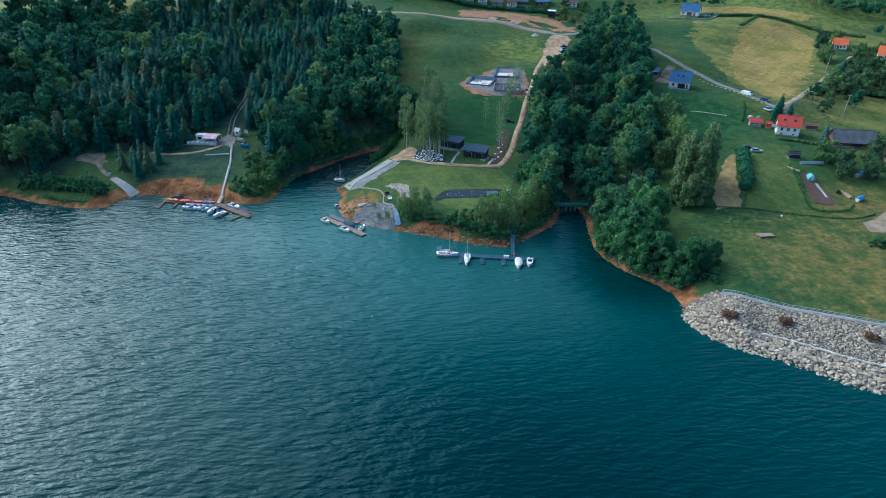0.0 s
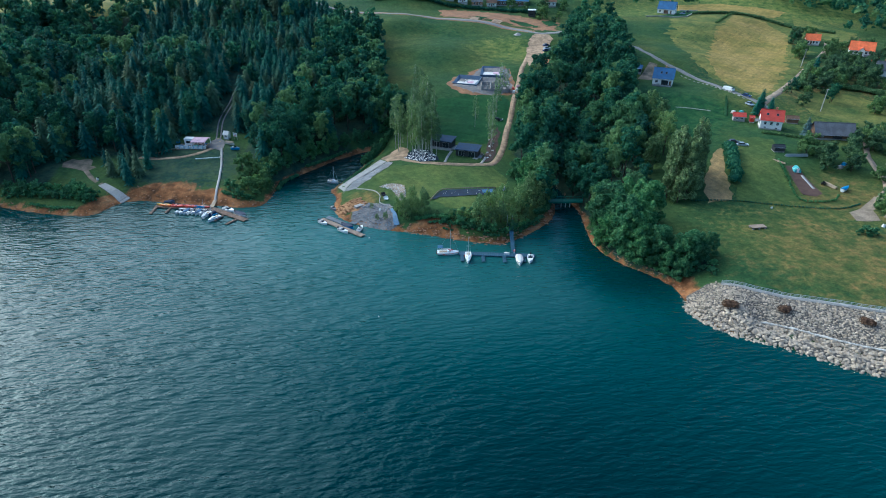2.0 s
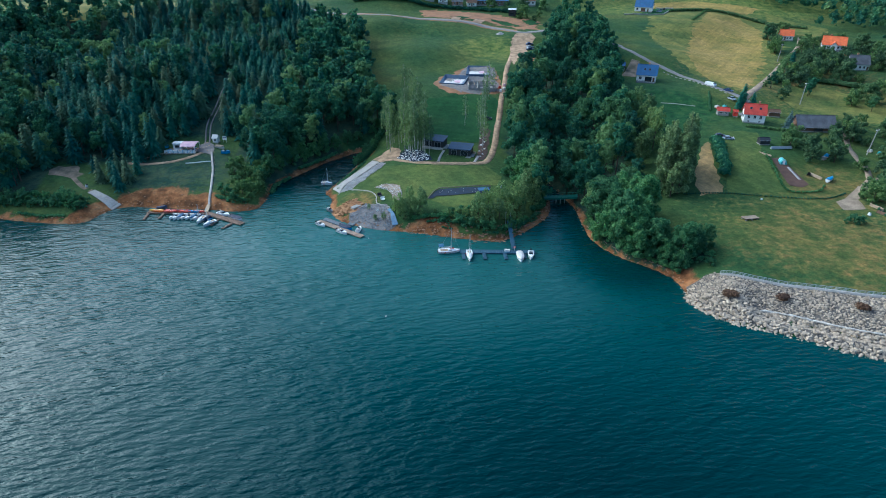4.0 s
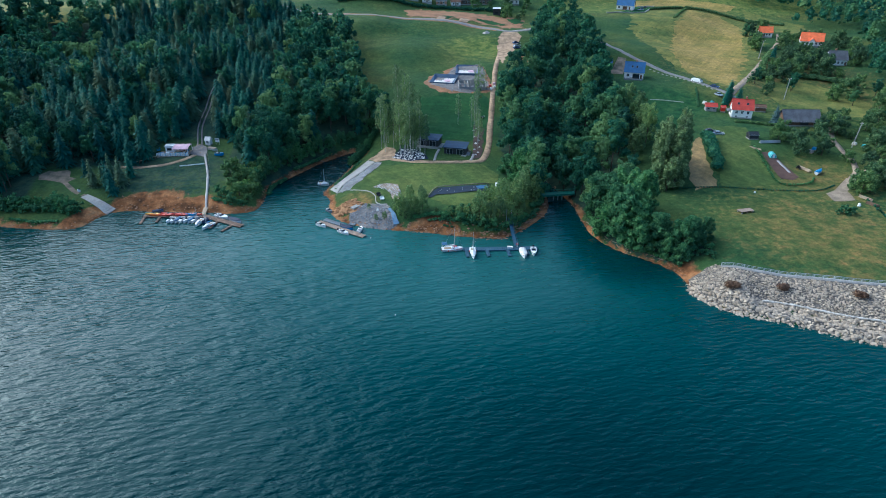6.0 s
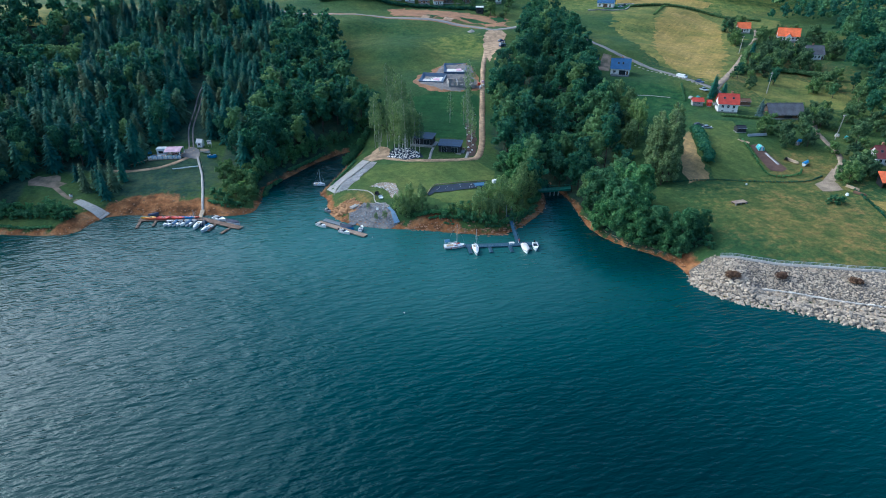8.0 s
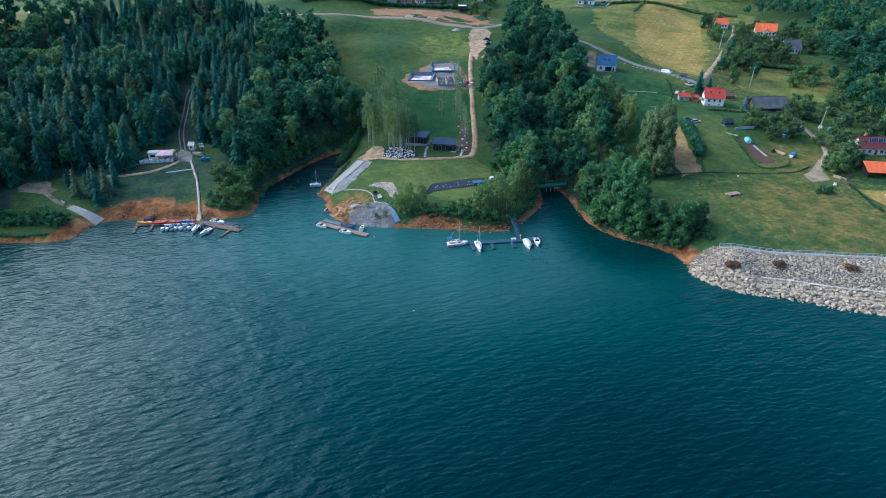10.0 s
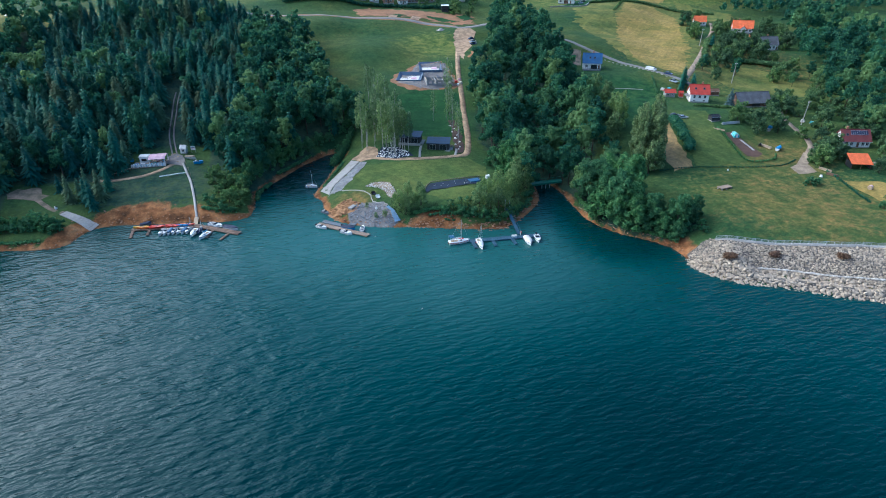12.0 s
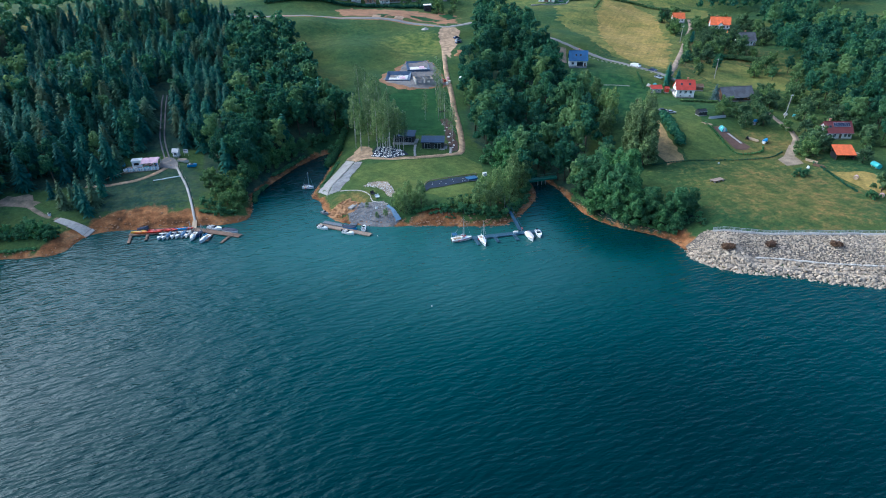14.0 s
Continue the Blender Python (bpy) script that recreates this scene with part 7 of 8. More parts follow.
wood_mass("woodland", "dark spruce wood climbing the far slope", [c for c, _ in SPRUCE_CROWNS], wood[285:], SPRUCE, (0.78, 1.12))
leaf_spots = [p for p in scatter(-225, 0, 205, 450, 6.8, west_wood) if (leafy_side(*p) and rng.uniform() < 0.85) or rng.uniform() < 0.14]
leaf_spots.sort(key=lambda p: p[1])
place_trees([copy_thing(k, pose(0, 0, 0)) for k in broads], leaf_spots[:120], "broadleaf trees of the wood edge", (0.7, 1.0))
wood_mass("woodland", "broadleaved wood on the upper slope", [broad_crown(h, w, 6, 0.75, 1.25) for h, w in ((18, 9.5), (21, 10), (16, 8.5))], leaf_spots[120:], BROAD, (0.75, 1.05))

# the gully, its birch-side edge and the bank trees
gully = lambda x, y: grid_value(woods, x, y) > 0.5 and x > 44 and y > 190 and dry_land(x, y, 2)
gully_spots = scatter(44, 140, 188, 402, 7.2, gully)
gully_spots.sort(key=lambda p: p[1])
trough = lambda p: -7 < p[0] - np.interp(p[1], (195, 260, 300, 350), (58, 74, 86, 100)) < 15
for chosen, size_ in (([p for p in gully_spots[:140] if trough(p)], (0.66, 0.86)), ([p for p in gully_spots[:140] if not trough(p)], (0.8, 1.1))):
    place_trees([copy_thing(k, pose(0, 0, 0)) for k in broads], chosen, "trees of the gully", size_)
if gully_spots[140:]:
    wood_mass("woodland", "broadleaved trees at the head of the gully", [broad_crown(h, w, 8, 1.9, 0.75) for h, w in ((18, 9.5), (22, 10.5), (24, 9))], gully_spots[140:], BROAD, (0.8, 1.1))
bank = lambda x, y: grid_value(woods, x, y) > 0.5 and x > 55 and y < 192 and dry_land(x, y, 1.6)
place_trees([copy_thing(k, pose(0, 0, 0)) for k in alders], [p for p in scatter(55, 100, 160, 178, 7.0, bank)], "trees on the lake bank", (0.8, 1.1))
place_trees([copy_thing(k, pose(0, 0, 0)) for k in broads], [p for p in scatter(55, 100, 178, 197, 6.6, bank)] + [(76, 186), (80, 192), (72, 182)], "dark trees at the gully mouth", (0.62, 0.86))
place_trees([copy_thing(k, pose(0, 0, 0)) for k in alders], [p for p in scatter(60, 100, 136, 162, 5.0, bank)], "lower trees on the lake bank", (0.6, 0.85))
place_trees([copy_thing(k, pose(0, 0, 0)) for k in alders[::2]], [(61.5, 175), (63.5, 167), (67.5, 173), (62.5, 159), (67.5, 161), (72, 168)], "large trees leaning over the lake bank", (0.95, 1.15))
place_trees([copy_thing(k, pose(0, 0, 0)) for k in alders], [(79, 143.5), (83, 146.5), (75.5, 146), (80, 149)], "trees by the railing", (0.42, 0.62))
place_trees(birches, scatter(-2, 11, 234, 252, 3.2, inside([(-2.5, 240), (2, 247), (4, 256), (10, 250), (11, 232), (5, 232)])) +
            scatter(-4, 14, 254, 292, 4.6, inside([(3, 256), (9, 252), (13, 290), (5, 292)])) +
            [(12, 262), (-4.5, 246.5), (-3.4, 251), (-0.5, 249), (-5.5, 252), (-2.2, 256), (1, 254), (-4, 258)], "birches round the cabins", (0.76, 1.04))
thin_birch = tree_kind("birch", "very slender birch with a sparse crown by the track", limb_shape(17, 0.13, 7, 1.6, 0.02, 0.35), BIRCHBARK, broad_crown(19, 4.0, 16, 3.2, 0.36, 0.26, core=0, tall=1.5), BIRCH)
place_trees([thin_birch], [(33.6, 238), (35.4, 244), (34.8, 250), (37.4, 257), (36.6, 263), (39.5, 268), (31, 266), (45, 290), (48.5, 297), (43.5, 281), (52.5, 303), (42, 275)], "slender birches beside the track", (0.7, 1.1))
pale_edge = [tree_kind("aspen", lab, limb_shape(h * 0.9, 0.2, 6, 2.0), BARK, broad_crown(h, w, 18, 4.2, 0.46, 0.12, core=0.65, tall=1.35), WILLOW) for h, w, lab in ((19, 6.5, "pale grey-green aspen at the edge of the gully"), (16, 6.0, "slender pale aspen beside the gully"))]
place_trees(pale_edge, [(101, 226), (105, 233), (103, 240), (108, 244), (106, 251), (95, 216), (90, 209), (100, 220), (97, 226), (101, 244), (52, 252), (58, 275), (64, 292)], "pale aspens along the gully", (0.85, 1.1))
place_trees([copy_thing(k, pose(0, 0, 0)) for k in broads], [(139, 408), (134, 392), (131, 379), (129, 366), (127, 352), (124, 340), (143, 420), (136, 400), (126, 382), (121, 330), (148, 432), (140, 436)], "trees at the head of the gully", (0.62, 0.88))
place_trees([copy_thing(k, pose(0, 0, 0)) for k in broads[::2]], [(54, 224), (60, 225.5), (50, 229), (65, 221), (57, 233), (52, 238), (68, 214), (49.5, 217), (60.5, 213), (52, 220), (57.5, 219.5)], "dark trees over the stream", (0.55, 0.75))
place_trees(poplars[:1], [(90, 188), (94, 186), (97.5, 191), (92, 193), (101, 197)], "tall poplars on the meadow", (0.85, 1.05))
place_trees(poplars[1:], [(88.5, 180.5), (92, 182), (104, 202), (86, 184)], "lower poplars on the meadow", (0.8, 1.0))

# shrubs and small trees of the shores
place_trees([copy_thing(k, pose(0, 0, 0)) for k in willows], [(20, 177), (23.5, 175.5), (27, 177), (30.5, 177), (24, 180.5), (28.5, 181.5), (33, 182), (31, 185), (35.5, 185.5)], "willows on the cape", (0.66, 0.92))
place_trees([copy_thing(k, pose(0, 0, 0)) for k in willows[1:2]], [(11, 181.5), (13.5, 180.5), (16, 179.5), (18.5, 179), (34.5, 178.5), (36.5, 182)], "small willows on the cape", (0.3, 0.45))
place_trees([copy_thing(k, pose(0, 0, 0)) for k in alders], [(41.5, 197), (43, 205), (40, 212), (45, 212), (46, 200)], "trees on the cape", (0.66, 0.98))
place_trees([copy_thing(k, pose(0, 0, 0)) for k in willows], [(38.5, 189), (43, 190), (46, 193), (40.5, 193)], "pale willows behind the gangway", (0.8, 1.0))
place_trees(willows, [(-5.5, 186.5), (-3, 188), (-0.5, 186), (1.5, 184.8), (-4, 184.8), (-1.5, 190.5), (-6.5, 189.5), (2.5, 187.5)], "bushy trees above the red bank", (0.5, 0.75))
bushes = [tree_kind("bush", lab, limb_shape(h * 0.6, 0.12, 5, w * 0.35, 0, 0.1), BARK, broad_crown(h, w, n, 4.8, 0.42, 0.05), SUNLIT, "bush") for h, w, n, lab in ((6.5, 6.0, 11, "tall bright green bush by the landing"), (4.4, 5.2, 9, "spreading yellow-green bush above the shore"))]
place_trees(bushes, [(-58, 210), (-61, 213), (-57, 216), (-62.5, 218), (-59.5, 221), (-56, 223), (-63, 225), (-59, 227.5), (-55, 229), (-62, 232), (-57.5, 234), (-65, 237), (-60, 239), (-66, 230), (-55.5, 219), (-64.5, 221)], "leafy bushes by the west landing", (0.7, 1.1))
place_trees([copy_thing(k, pose(0, 0, 0)) for k in alders], [(-11, 270), (-8, 274), (-5, 279), (-14, 273), (-3, 285), (-53, 231.5), (-49.5, 236.5), (-45, 241.5), (-41, 246), (-37, 250.5), (-32.5, 255), (-27.5, 259.5), (-22.5, 264), (-17.5, 267), (-56, 226)], "trees along the inlet", (0.45, 0.75))
place_trees([copy_thing(k, pose(0, 0, 0)) for k in broads], [(-3, 275), (-8, 281), (-1, 284), (-10, 290), (-5, 269), (-12, 276), (-4, 293)], "broad trees beside the meadow", (0.62, 0.84))
place_trees(shrubs, [(-147 + i * 1.9 + rng.uniform(-0.6, 0.6), 215.5 - i * 0.42 + j * 2.0 + rng.uniform(-0.5, 0.5)) for i in range(18) for j in range(3)], "shrubs above the west shore", (0.8, 1.1))
place_trees([copy_thing(k, pose(0, 0, 0)) for k in shrubs], [(12, 184), (15, 183), (18, 183.5), (21, 184), (13, 181), (16.5, 180.6), (20, 180), (24, 184.5), (34, 187), (37, 187), (10.5, 181.5), (8.5, 179.5), (11, 178), (14, 176.8), (17, 175.5), (20.5, 174), (23.5, 173.2), (27, 172.5), (30.5, 174.5), 
             (-17, 249), (-15.5, 252.5), (-14, 256), (-12, 259.5), (-10, 262.5), (-8, 266), (-18.5, 245.5), (-66.5, 213), (-64, 208.5), (-60, 207.5), (-69, 216), (80, 138), (78.5, 140.5), (81.5, 141), (77, 143.5), (136.5, 152.5), (134.8, 153), (138, 151.6), (141, 128), (142.2, 127), (60, 160), (64, 152), (75, 141), (73, 143)], "shrubs on banks and lawns", (0.7, 1.1))
place_trees([copy_thing(k, pose(0, 0, 0)) for k in alders[1:2]], [(-19, 247), (-17, 250.5), (-15, 254), (-13, 257.5), (-11, 261), (-9, 264.5), (-14.5, 260), (-7, 268)], "bushes along the inlet bank", (0.34, 0.5))
for x, y in ((77.8, 122.8), (90.3, 119.3), (106, 110.8)):
    hedge("rusty dry bush growing between the stones", [(x - 0.5, y + 0.3), (x + 0.5, y - 0.3)], 2.6, 2.3, DRYBUSH, 0.3, 9, "bush", "bush")

# gardens, hedges and woods on the right
place_trees([copy_thing(k, pose(0, 0, 0)) for k in spruces[3:4]], [(163.7, 262), (160.5, 259), (158.3, 256.5), (166, 257.5), (240, 335)], "garden conifers", (0.55, 0.8))
bs = tree_kind("blue_spruce", "silvery blue spruce beside the red-roofed house", limb_shape(8, 0.16, 0, 0), BARK, spruce_crown(8.5, 6.0, 1.3, 0.8, 0.04), BLUESPRUCE)
bs.matrix_basis = stand(165.3, 229.5)
free = lambda x, y: all(math.hypot(x - a, y - b) > r for a, b, r in ((288.5, 364.5, 10), (281, 354, 9), (272, 322, 9), (266, 313, 9), (260, 306, 7), (266, 380, 8), (284, 347, 9), (272, 389.5, 8), (181, 177, 10), (164.8, 159, 5), (177, 229.6, 11), (155.8, 241, 9)))
place_trees(garden, [p for p in [(192.6, 271), (188, 268), (196, 276), (153, 210), (156.4, 203), (160, 207), (170.7, 208), (174, 213), (186, 216), (190, 212), (162.3, 196), (166, 200), (154, 198), (262, 358), (246, 362), (249, 367), (243, 357), (276.6, 400),
             (262, 392), (168, 189), (160, 168), (157, 165), (163, 172), (155, 168.5), (167.5, 152), (172, 155), (196, 180), (192, 186), (187, 197), (183, 190), (190, 168), (195, 172), (176, 239), (185, 236),
             (195.4, 228.5), (203.6, 233.1), (202.8, 219.2), (198.8, 206.3), (210.9, 212.9), (204, 201), (214.8, 225.8), (207, 207), (209, 219), (213, 205), (216, 215), (170, 178), (222, 234), (228, 240), (215, 292), (220.6, 290), (237.8, 264.4), (190, 284.5), (250, 278), (246.9, 251.5), (235, 233), (180, 219), (153, 213), (213, 300), (219, 306), (222, 302), (226, 313), (231, 318), (207, 292), (203, 287), (228, 268), (231, 272), (222, 262), (232, 262), (236, 268), (165, 167), (168, 169.5), (161, 169), (152.5, 164), (169, 174), (190, 186), (186, 185.5), (178, 186), (172, 183), (193, 178), (196, 190), (199, 183), (187, 166), (191, 161), (182, 163), (188, 221), (191, 227), (188, 232), (150, 131), (126, 330), (122, 326), (150, 421), (110, 470), (106, 452), (112, 444), (118, 452), (88, 478), (100, 480), (126, 470)] if free(*p)]
            + [p for p in scatter(218, 310, 285, 392, 6.8, inside([(222, 300), (244, 330), (258, 350), (272, 378), (300, 384), (310, 352), (296, 325), (268, 300), (246, 290)])) if free(*p)], "garden and orchard trees", (0.7, 1.1))
right_wood = inside([(236, 238), (256, 262), (270, 292), (294, 318), (312, 348), (350, 392), (410, 412), (420, 352), (385, 290), (330, 225), (270, 150), (205, 150), (194, 162), (200, 190), (214, 212)])
rw = [p for p in scatter(190, 420, 150, 412, 8.4, right_wood) if free(*p) and p[0] < 1.5 * p[1] - 22]
rw.sort(key=lambda p: math.hypot(p[0] - 190, p[1] - 190))
place_trees([copy_thing(k, pose(0, 0, 0)) for k in broads], [(217, 221), (224, 229), (232, 240), (240, 250), (212, 198), (206, 192), (219, 208), (226, 216), (246, 262), (233, 227)], "dark trees at the edge of the farm wood", (0.5, 0.72))
place_trees(broads, rw[:34], "trees beside the farm", (0.6, 0.9))
wood_mass("woodland", "broadleaved wood behind the farm", [broad_crown(h, w, 7, 1.1, 1.0) for h, w in ((16, 9.5), (20, 10.5), (14, 9), (18, 8))], [p for p in rw[34:] if p[0] < 372], BROAD, (0.55, 1.08))
far_wood = scatter(300, 520, 395, 520, 9, inside([(312, 420), (345, 408), (440, 392), (520, 420), (500, 500), (400, 470), (345, 445)])) + scatter(100, 330, 505, 640, 14, lambda x, y: noise.noise(Vector((x * 0.012, y * 0.02, 1))) > 0.05) + \
    scatter(-20, 100, 498, 600, 12, lambda x, y: True) + scatter(-330, -20, 560, 700, 13, lambda x, y: noise.noise(Vector((x * 0.01, y * 0.02, 4))) > 0.0) + scatter(-330, -225, 240, 356, 12, lambda x, y: True) + scatter(290, 430, 440, 540, 8.5, inside([(296, 506), (314, 488), (340, 466), (356, 452), (420, 470), (420, 530), (330, 530)]))
wood_mass("woodland", "distant broadleaved woods along the hilltop", [broad_crown(h, w, 2, 0.2, 2.2) for h, w in ((16, 9.5), (19, 10), (14, 9))], far_wood, BROAD, (0.6, 0.95))
hedge("tall dense hedge between straw strip and lawn", [(114.4, 190.4), (117.2, 197.6), (120.4, 205.8), (125.4, 217)], 4.4, 4.0, BROAD, 0.6, 1.6)
hedge("dark weedy ditch between the lawns", [(94, 180.4), (106.2, 178.9), (115.0, 176.4), (124.0, 173.1), (133.4, 170.3), (141.5, 169.8), (149, 172.4)], 0.8, 0.55, BROAD, 0.32, 9)
hedge("low clipped hedge round the vegetable bed", [(138.6, 205.0), (136.6, 197.6), (134.4, 190.0), (131.3, 181.1), (131, 176.2), (137.1, 174.9), (142.6, 176.0), (145.6, 178.7)], 0.9, 0.9, ALDER, 0.35, 7)
hedge("clipped hedge in front of the red-roofed house", [(148, 232.5), (156, 229), (164, 226.5)], 1.6, 1.3, ORCHARD, 0.4, 5)
hedge("dark hedge running down from the lane", [(153, 274), (148.5, 265), (144, 256)], 1.0, 1.2, BROAD, 0.4, 6)
hedge("overgrown fence line beside the dry plot", [(151.5, 161), (149.5, 155), (147.2, 148), (144.6, 141), (141.8, 134)], 0.9, 1.0, BROAD, 0.4, 6)
hedge("long hedge behind the red soil", [(-14, 488), (20, 484), (50, 479), (90, 470), (108, 462)], 3.0, 3.0, BROAD, 0.7, 1.6)
hedge("overgrown field edge beside the upper lane", [(200, 292), (214, 309), (236, 336), (252, 352)], 3.0, 2.2, ORCHARD, 0.6, 2)
hedge("dark overgrown ditch along the hay field", [(226, 431), (234, 441), (247, 457), (260, 471), (282, 465)], 1.8, 1.2, ORCHARD, 0.5, 4)
place_trees([copy_thing(k, pose(0, 0, 0)) for k in willows[1:2]], [(-10.8, 186.3), (-15.5, 193.5), (-13.7, 187), (6.5, 183.5)], "young willows among the stones", (0.25, 0.42))
place_trees([copy_thing(k, pose(0, 0, 0)) for k in broads[2:3]], [(209, 277), (224.5, 252), (211.5, 279), (192.5, 284), (262, 396), (260, 391)], "dark round trees in the rough meadow", (0.5, 0.68))
hedge("tangled hedgerow below the hill gardens", [(203, 296), (214, 301), (226, 299), (240, 290), (250, 280)], 4.0, 3.4, ORCHARD, 0.5, 4)
hedge("hedgerow across the upper fields", [(228, 470), (262, 472), (296, 440), (312, 425)], 3.0, 2.5, ORCHARD, 0.7, 2)
# weeds on the red banks
for line_, w_, h_ in (([(4, 181.5), (9, 180.2), (13, 178.2)], 1.6, 0.8), ([(0, 183.6), (5, 183.4), (10, 181.6)], 2.4, 1.5), ([(14, 177.6), (19, 175.4), (24, 173.6)], 2.0, 1.3), ([(21, 172.6), (23, 171.8), (25.5, 171.4)], 1.4, 0.9), ([(29, 174), (33, 177), (36, 180)], 2.4, 1.6), ([(41, 186), (45, 189.5), (47, 196)], 2.6, 1.8), ([(39, 179.5), (41, 181.6)], 1.3, 0.9), ([(8, 177.8), (10.4, 176.4)], 1.2, 0.8), ([(33, 175), (38, 180), (43, 185)], 1.8, 0.9), ([(46, 190), (48.5, 197), (49.5, 206)], 1.8, 1.2), ([(-70, 212), (-66, 210), (-60, 208.5)], 2.0, 1.2),
                      ([(-51.5, 220), (-50.5, 226), (-46, 233)], 2.0, 1.5), ([(-42, 240.5), (-35, 248.5), (-28, 256)], 2.0, 1.5), ([(60, 182), (58.5, 173), (59, 164)], 2.0, 1.3), ([(62, 155), (67, 148.5), (71.5, 142)], 2.0, 1.3), ([(-26.5, 221), (-21, 232), (-15.5, 243)], 1.5, 0.9), ([(-136, 209.5), (-128, 206.5), (-120, 205)], 1.6, 0.8)):
    hedge("rank green weeds growing down the clay bank", line_, w_, h_, ALDER, 0.42, 5, "weeds", "weeds")
# the patterns from which only copies were planted are taken away
for ob in [o for o in bpy.data.objects if o.type == "EMPTY" and o.parent is None and o.matrix_basis.translation.length < 0.01 and any(c.name.startswith("crown") for c in o.children)]:
    for o in (*ob.children_recursive, ob):
        bpy.data.objects.remove(o)


# ---------------------------------------------------------------- stones
def stone_mesh(name, material, rough=0.32, flat=0.7):
    v = ICO_V * 0.9 * (1 + rng.uniform(-rough, rough, (len(ICO_V), 1))) * np.array([1.0, rng.uniform(0.7, 0.95), flat])
    return array_mesh(name, v, ICO_F, material)


ICO = bmesh.new()
bmesh.ops.create_icosphere(ICO, subdivisions=1, radius=1)
bmesh.ops.dissolve_limit(ICO, angle_limit=0.02, verts=ICO.verts, edges=ICO.edges)
ICO_V = np.array([v.co[:] for v in ICO.verts])
ICO_V *= np.array([1.0, 1.0, 1.0]) * (np.abs(ICO_V) ** 5).sum(1, keepdims=True) ** -0.2        # squarer, as quarried blocks are
ICO_F = [tuple(v.index for v in f.verts) for f in ICO.faces]
ICO.free()
BENCH = spline([(81, 119.6), (84.4, 118.2), (90.2, 114.7), (95.7, 110.8), (101.1, 107.1), (108.4, 102.6), (125, 92), (150, 75)], 0.8)
bank_stones = []
for step, lower in ((0.70, True), (0.50, False)):
    for x in np.arange(68, 140, step):
        for y in np.arange(62, 140, step):
            px, py = x + rng.uniform(-0.4, 0.4) * step, y + rng.uniform(-0.4, 0.4) * step
            d = grid_value(gd, px, py)
            if not -0.6 < d < 30 or px < 68.5:
                continue
            top = np.interp(px, (70.4, 74.5, 77, 79.8), (132.8, 133.8, 134.8, 134)) if px < 79.8 else np.interp(px, line[:, 0], line[:, 1])
            split = np.interp(px, BENCH[:, 0], BENCH[:, 1]) if px > 81 else 119.6 + (81 - px) * 0.9
            if py > top - 0.7 or (py < split) != lower or (not lower and rng.uniform() < 0.06):
                continue
            bank_stones.append((px, py, rng.uniform(0.32, 0.74) if lower else rng.uniform(0.19, 0.42)))
for x, y in BENCH:
    bank_stones.append((x, y - 0.75, rng.uniform(0.4, 0.65)))
bank_stones.sort(key=lambda s: math.hypot(s[0] - 78, s[1] - 100))
riprap = thing("stone_bank", "bank of pale quarried stones above the water", "stone bank", pose(0, 0, 0), kind="structure")
stones = [stone_mesh("stone", ROCK) for _ in range(8)]
for i, (x, y, s) in enumerate(bank_stones[:300]):
    part("stone", stones[i % 8], ROCK, riprap, at=Matrix.LocRotScale((x, y, z_at(x, y) + s * 0.18), Euler(rng.uniform(-0.5, 0.5, 3) + np.array([0, 0, rng.uniform(0, 6)])), Vector((s, s, s))))
vs, fs, k = [], [], 0
rest = [(x, y, s, ROCK) for x, y, s in bank_stones[300:]]
for x, y, s, _ in rest:
    v = ICO_V * (1 + rng.uniform(-0.34, 0.28, (len(ICO_V), 1))) * np.array([1, 0.85, 0.7])
    R = np.array(Euler(rng.uniform(-0.5, 0.5, 3) + np.array([0, 0, rng.uniform(0, 6)])).to_matrix())
    vs.append(v @ R.T * s + np.array([x, y, z_at(x, y) + s * 0.18]))
    fs += [tuple(i + k for i in f) for f in ICO_F]
    k += len(v)
tagged(new("stones", array_mesh("stones", np.vstack(vs), fs, ROCK)), "mass of pale quarried stones on the bank", "stones", kind="stuff")
footing = thing("footing", "row of pale set stones halfway down the bank", "footing", pose(0, 0, 0), kind="structure")
blocks = [stone_mesh("block", PALESTONE, 0.14, 0.75) for _ in range(5)]
for i, (a, b) in enumerate(zip(BENCH, BENCH[1:])):
    if 84 < a[0] < 140:
        s = rng.uniform(0.34, 0.5)
        part("block", blocks[i % 5], PALESTONE, footing, at=Matrix.LocRotScale((a[0], a[1] + rng.uniform(-0.12, 0.12), z_at(*a) + 0.36), Euler((rng.uniform(-0.15, 0.15), rng.uniform(-0.15, 0.15), math.atan2(b[1] - a[1], b[0] - a[0]))), Vector((s * 1.5, s, s))))
# grey stones and sandstone rubble of the cape, boulders of the beds
def stone_mass(label, spots, material, size):
    vs, fs, k = [], [], 0
    for x, y in spots:
        s = rng.uniform(*size)
        v = ICO_V * (1 + rng.uniform(-0.34, 0.28, (len(ICO_V), 1))) * np.array([1, 0.85, 0.65])
        R = np.array(Euler((rng.uniform(-0.4, 0.4), rng.uniform(-0.4, 0.4), rng.uniform(0, 6))).to_matrix())
        vs.append(v @ R.T * s + np.array([x, y, max(z_at(x, y), -0.3) + s * 0.2]))
        fs += [tuple(i + k for i in f) for f in ICO_F]
        k += len(v)
    return tagged(new("stones", array_mesh("stones", np.vstack(vs), fs, material)), label, "stones", kind="stuff")


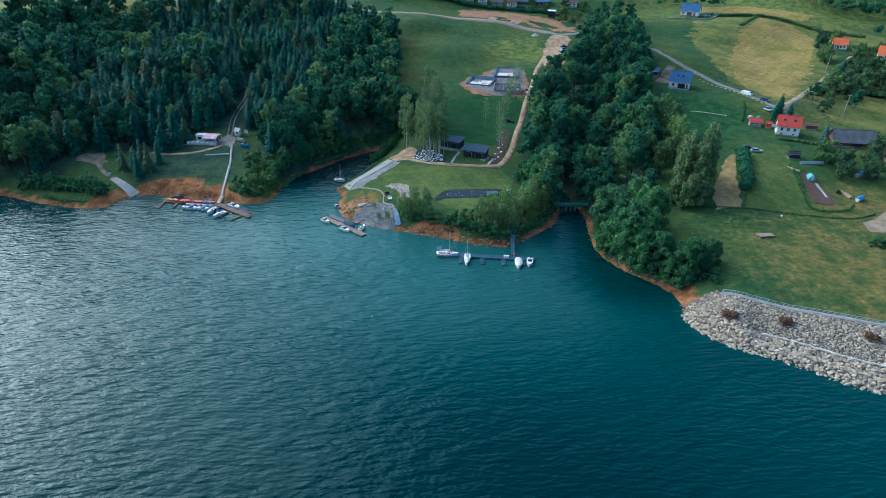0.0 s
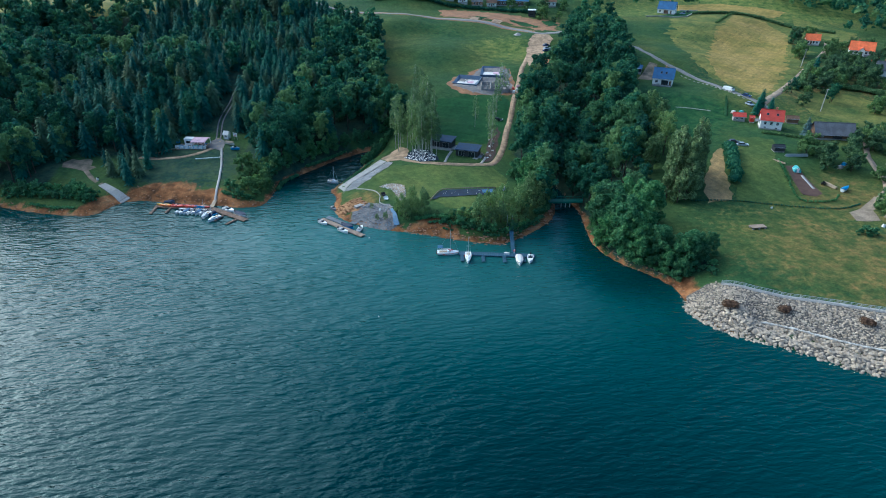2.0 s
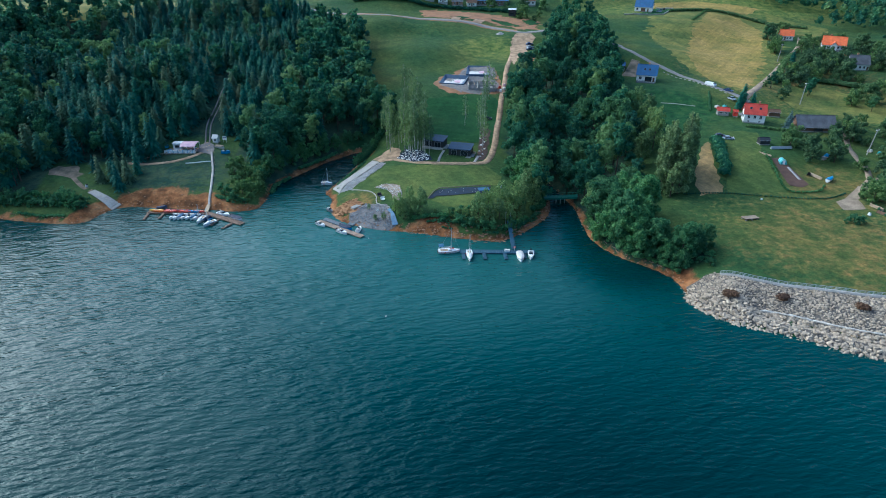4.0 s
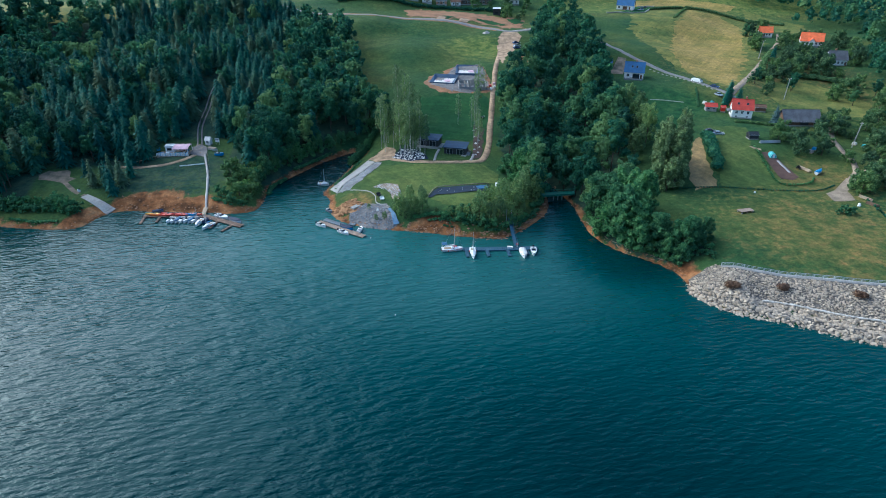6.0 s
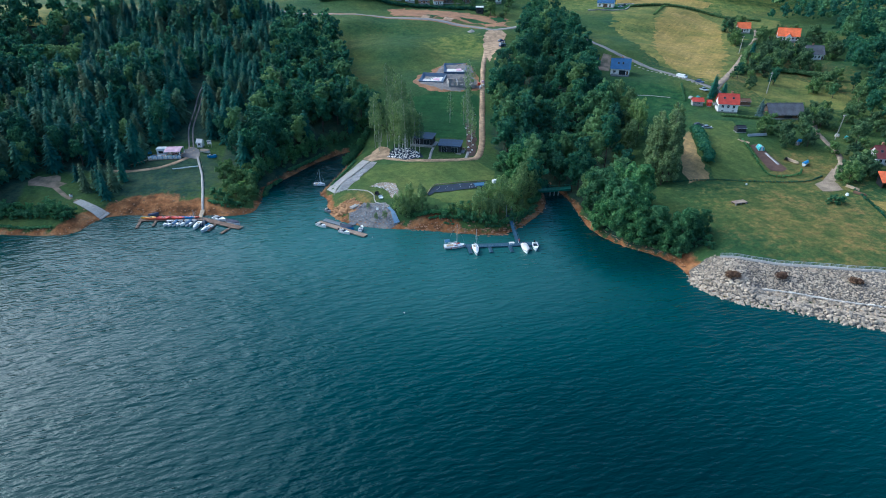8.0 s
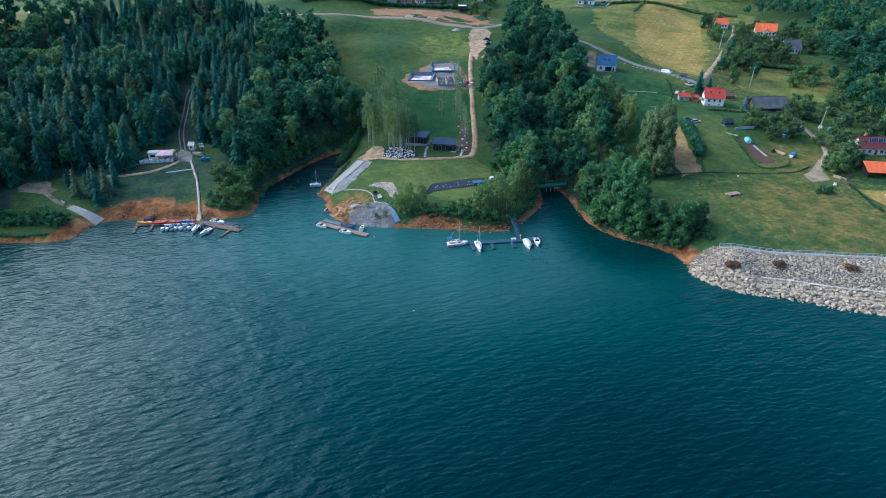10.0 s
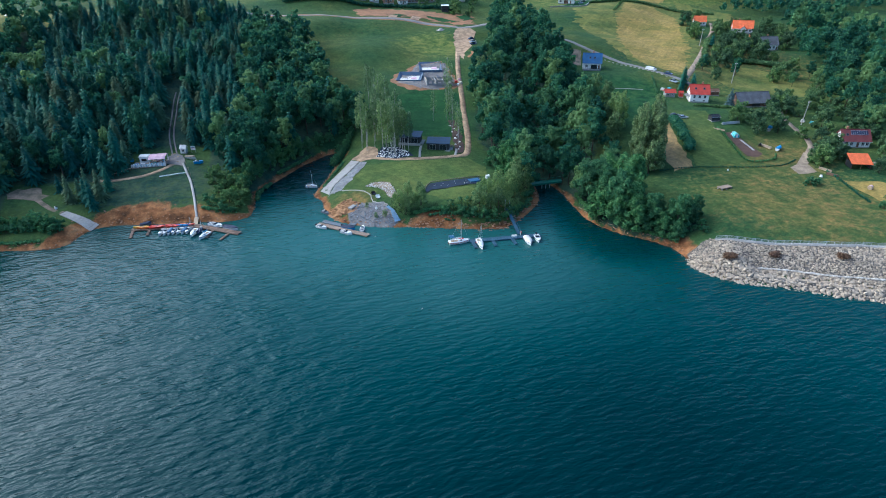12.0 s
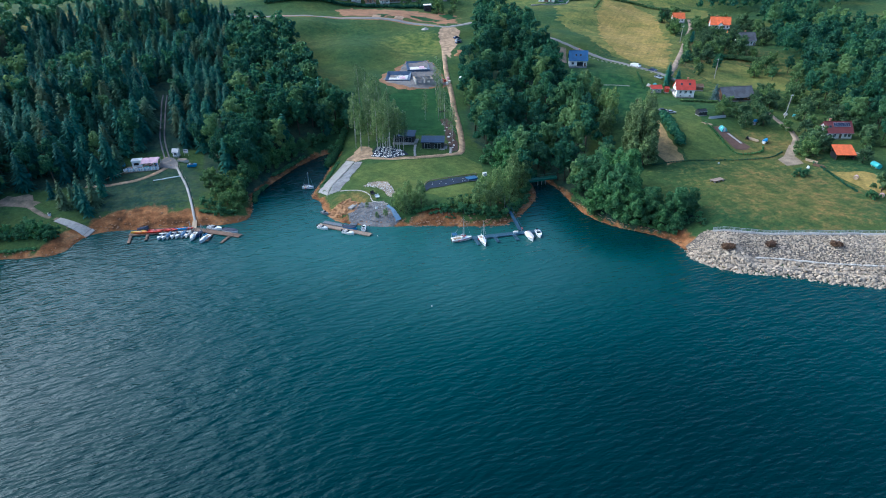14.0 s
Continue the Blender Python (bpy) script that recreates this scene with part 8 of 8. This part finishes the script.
def stone_field(label, spots, material, size, group):
    kinds_ = [stone_mesh("stone", material) for _ in range(5)]
    for i, (x, y) in enumerate(spots):
        s = rng.uniform(*size)
        ob = tagged(new("boulder", kinds_[i % 5]), label, "boulder", group)
        ob.matrix_basis = Matrix.LocRotScale((x, y, max(z_at(x, y), -0.3) + s * 0.2), Euler((rng.uniform(-0.4, 0.4), rng.uniform(-0.4, 0.4), rng.uniform(0, 6))), Vector((s, s, s)))
point = thing("stone_bank", "bank of grey quarried stones on the point", "stone bank", pose(0, 0, 0), kind="structure")
greys = [stone_mesh("stone", SLATE) for _ in range(6)]
for i, (x, y) in enumerate(scatter(-26, -4, 180, 200, 0.86, inside([(-21.5, 194), (-16.5, 197.3), (-9.4, 194.5), (-7, 182.5), (-11, 182), (-17, 184.6), (-22.6, 190)]))):
    s = rng.uniform(0.2, 0.46)
    part("stone", greys[i % 6], SLATE, point, at=Matrix.LocRotScale((x, y, max(z_at(x, y), -0.3) + s * 0.2), Euler((rng.uniform(-0.4, 0.4), rng.uniform(-0.4, 0.4), rng.uniform(0, 6))), Vector((s, s, s))))
stone_field("orange sandstone block on the sand", scatter(-28, -14, 190, 207, 1.1, inside([(-28, 199), (-26, 193.5), (-20, 194), (-17, 198), (-20, 203), (-25, 202)])), SAND, (0.3, 0.75), "sandstone blocks")
stone_field("pale boulder in the dark bed under the birches", scatter(-4, 12, 230, 247, 1.15, inside([(-2.6, 239), (2, 245.8), (7.6, 242.5), (10.5, 235.8), (11, 230.6), (4.2, 231.6)])), WHITEWALL, (0.22, 0.5), "pale boulders under the birches")
stone_field("pale boulder in the mulched bed", [(31.4, 231.5), (32.9, 234), (32.2, 237.5), (34.8, 240), (34.2, 244), (36.2, 247), (35.2, 251), (37.2, 254), (36.6, 258), (38.2, 260)], WHITEWALL, (0.35, 0.65), "boulders in the mulched bed")
stone_mass("loose reddish stones along the shore", [(float(p[0]) + rng.uniform(-1.0, 1.0), float(p[1]) + rng.uniform(0.0, 2.2)) for p in WATERLINE for _ in range(3) if -150 < p[0] < 72 and 132 < p[1] < 262], REDROCK, (0.12, 0.36))

for i in range(11):
    k = rng.uniform()
    x, y = np.interp(k, (0, 0.25, 0.55, 0.8, 1), (56.6, 56.4, 60.6, 66.8, 71)), np.interp(k, (0, 0.25, 0.55, 0.8, 1), (178, 165, 153.6, 147, 140.5))
    q, w_ = rng.uniform(1.0, 2.6), float(np.interp(k, (0, 0.3, 1), (95, 110, 130)) + rng.uniform(-22, 22))
    log = thing("driftwood", "bleached driftwood branch on the red shore", "driftwood", pose(x + 0.6, y + 0.4, max(z_at(x + 0.6, y + 0.4), 0) + 0.08, 0, rng.uniform(-6, 6), w_), "driftwood on the shore")
    part("branch", Shape().tube((-q / 2, 0, 0), (q * 0.1, 0.08 * q, 0.05), 0.11, 0.09).tube((q * 0.1, 0.08 * q, 0.05), (q / 2, 0, 0.02), 0.09, 0.04), GREYWOOD, log)
    part("twig", Shape().tube((q * 0.05, 0.07 * q, 0.05), (q * 0.3, 0.32 * q, 0.16), 0.05, 0.02, 5), GREYWOOD, log)

crescent = inside([(-12.8, 210.0), (-9.2, 212.2), (-6.5, 211.1), (-4.1, 208.6), (-3.2, 204.2), (-3.8, 199.0), (-5.2, 196.2), (-6.9, 197.6), (-6.8, 201.7), (-8.3, 205.8)])
stone_mass("grey rounded stones filling the crescent in the lawn", scatter(-13, -3, 195, 213, 0.5, crescent), PALEGREY, (0.14, 0.3))
verge = inside([(-26.5, 211.5), (-21.3, 211.8), (-15, 221), (-7, 234), (-9.6, 236.6)])
stone_mass("loose grey stones on the verge of the slipway", scatter(-27, -6, 211, 237, 0.62, verge), SLATE, (0.12, 0.3))
site_rubble = inside([(28, 320), (34, 329), (44, 342), (60, 342), (60, 328), (56, 301.5), (37, 301.5), (31, 310)])
stone_mass("rubble and broken blocks on the building site", [p for p in scatter(28, 61, 300, 343, 1.7, site_rubble) if rng.uniform() < 0.5], SLATE, (0.2, 0.55))
stone_mass("rough red rock breaking out of the cape bank", [p for p in scatter(-6, 36, 170, 188, 1.5, lambda x, y: 0.4 < grid_value(gd, x, y) < 6.5) if rng.uniform() < 0.45], REDROCK, (0.15, 0.5))
def ledge_mass(label, spots, material, size):
    """Flat broken ledges of rock lying along the shore."""
    vs, fs, k = [], [], 0
    for x, y in spots:
        q = rng.uniform(*size)
        v = ICO_V * (1 + rng.uniform(-0.34, 0.28, (len(ICO_V), 1))) * np.array([1.5, 0.75, 0.36]) * q
        a = math.radians(rng.uniform(-40, 10))
        R = np.array([[math.cos(a), -math.sin(a), 0], [math.sin(a), math.cos(a), 0], [0, 0, 1]])
        vs.append(v @ R.T + np.array([x, y, max(z_at(x, y), -0.2) + q * 0.12]))
        fs += [tuple(i + k for i in f) for f in ICO_F]
        k += len(v)
    return tagged(new("ledges", array_mesh("ledges", np.vstack(vs), fs, material)), label, "rock ledges", kind="stuff")


ledge_mass("flat broken ledges of red rock along the cape", [p for p in scatter(-6, 52, 168, 216, 1.15, lambda x, y: 0.0 < grid_value(gd, x, y) < 2.4) if rng.uniform() < 0.7], REDROCK, (0.25, 0.6))
stone_mass("rough red rock on the western bank", [p for p in scatter(-112, -60, 203, 222, 1.9, lambda x, y: 0.3 < grid_value(gd, x, y) < 7.0) if rng.uniform() < 0.14], REDROCK, (0.12, 0.4))
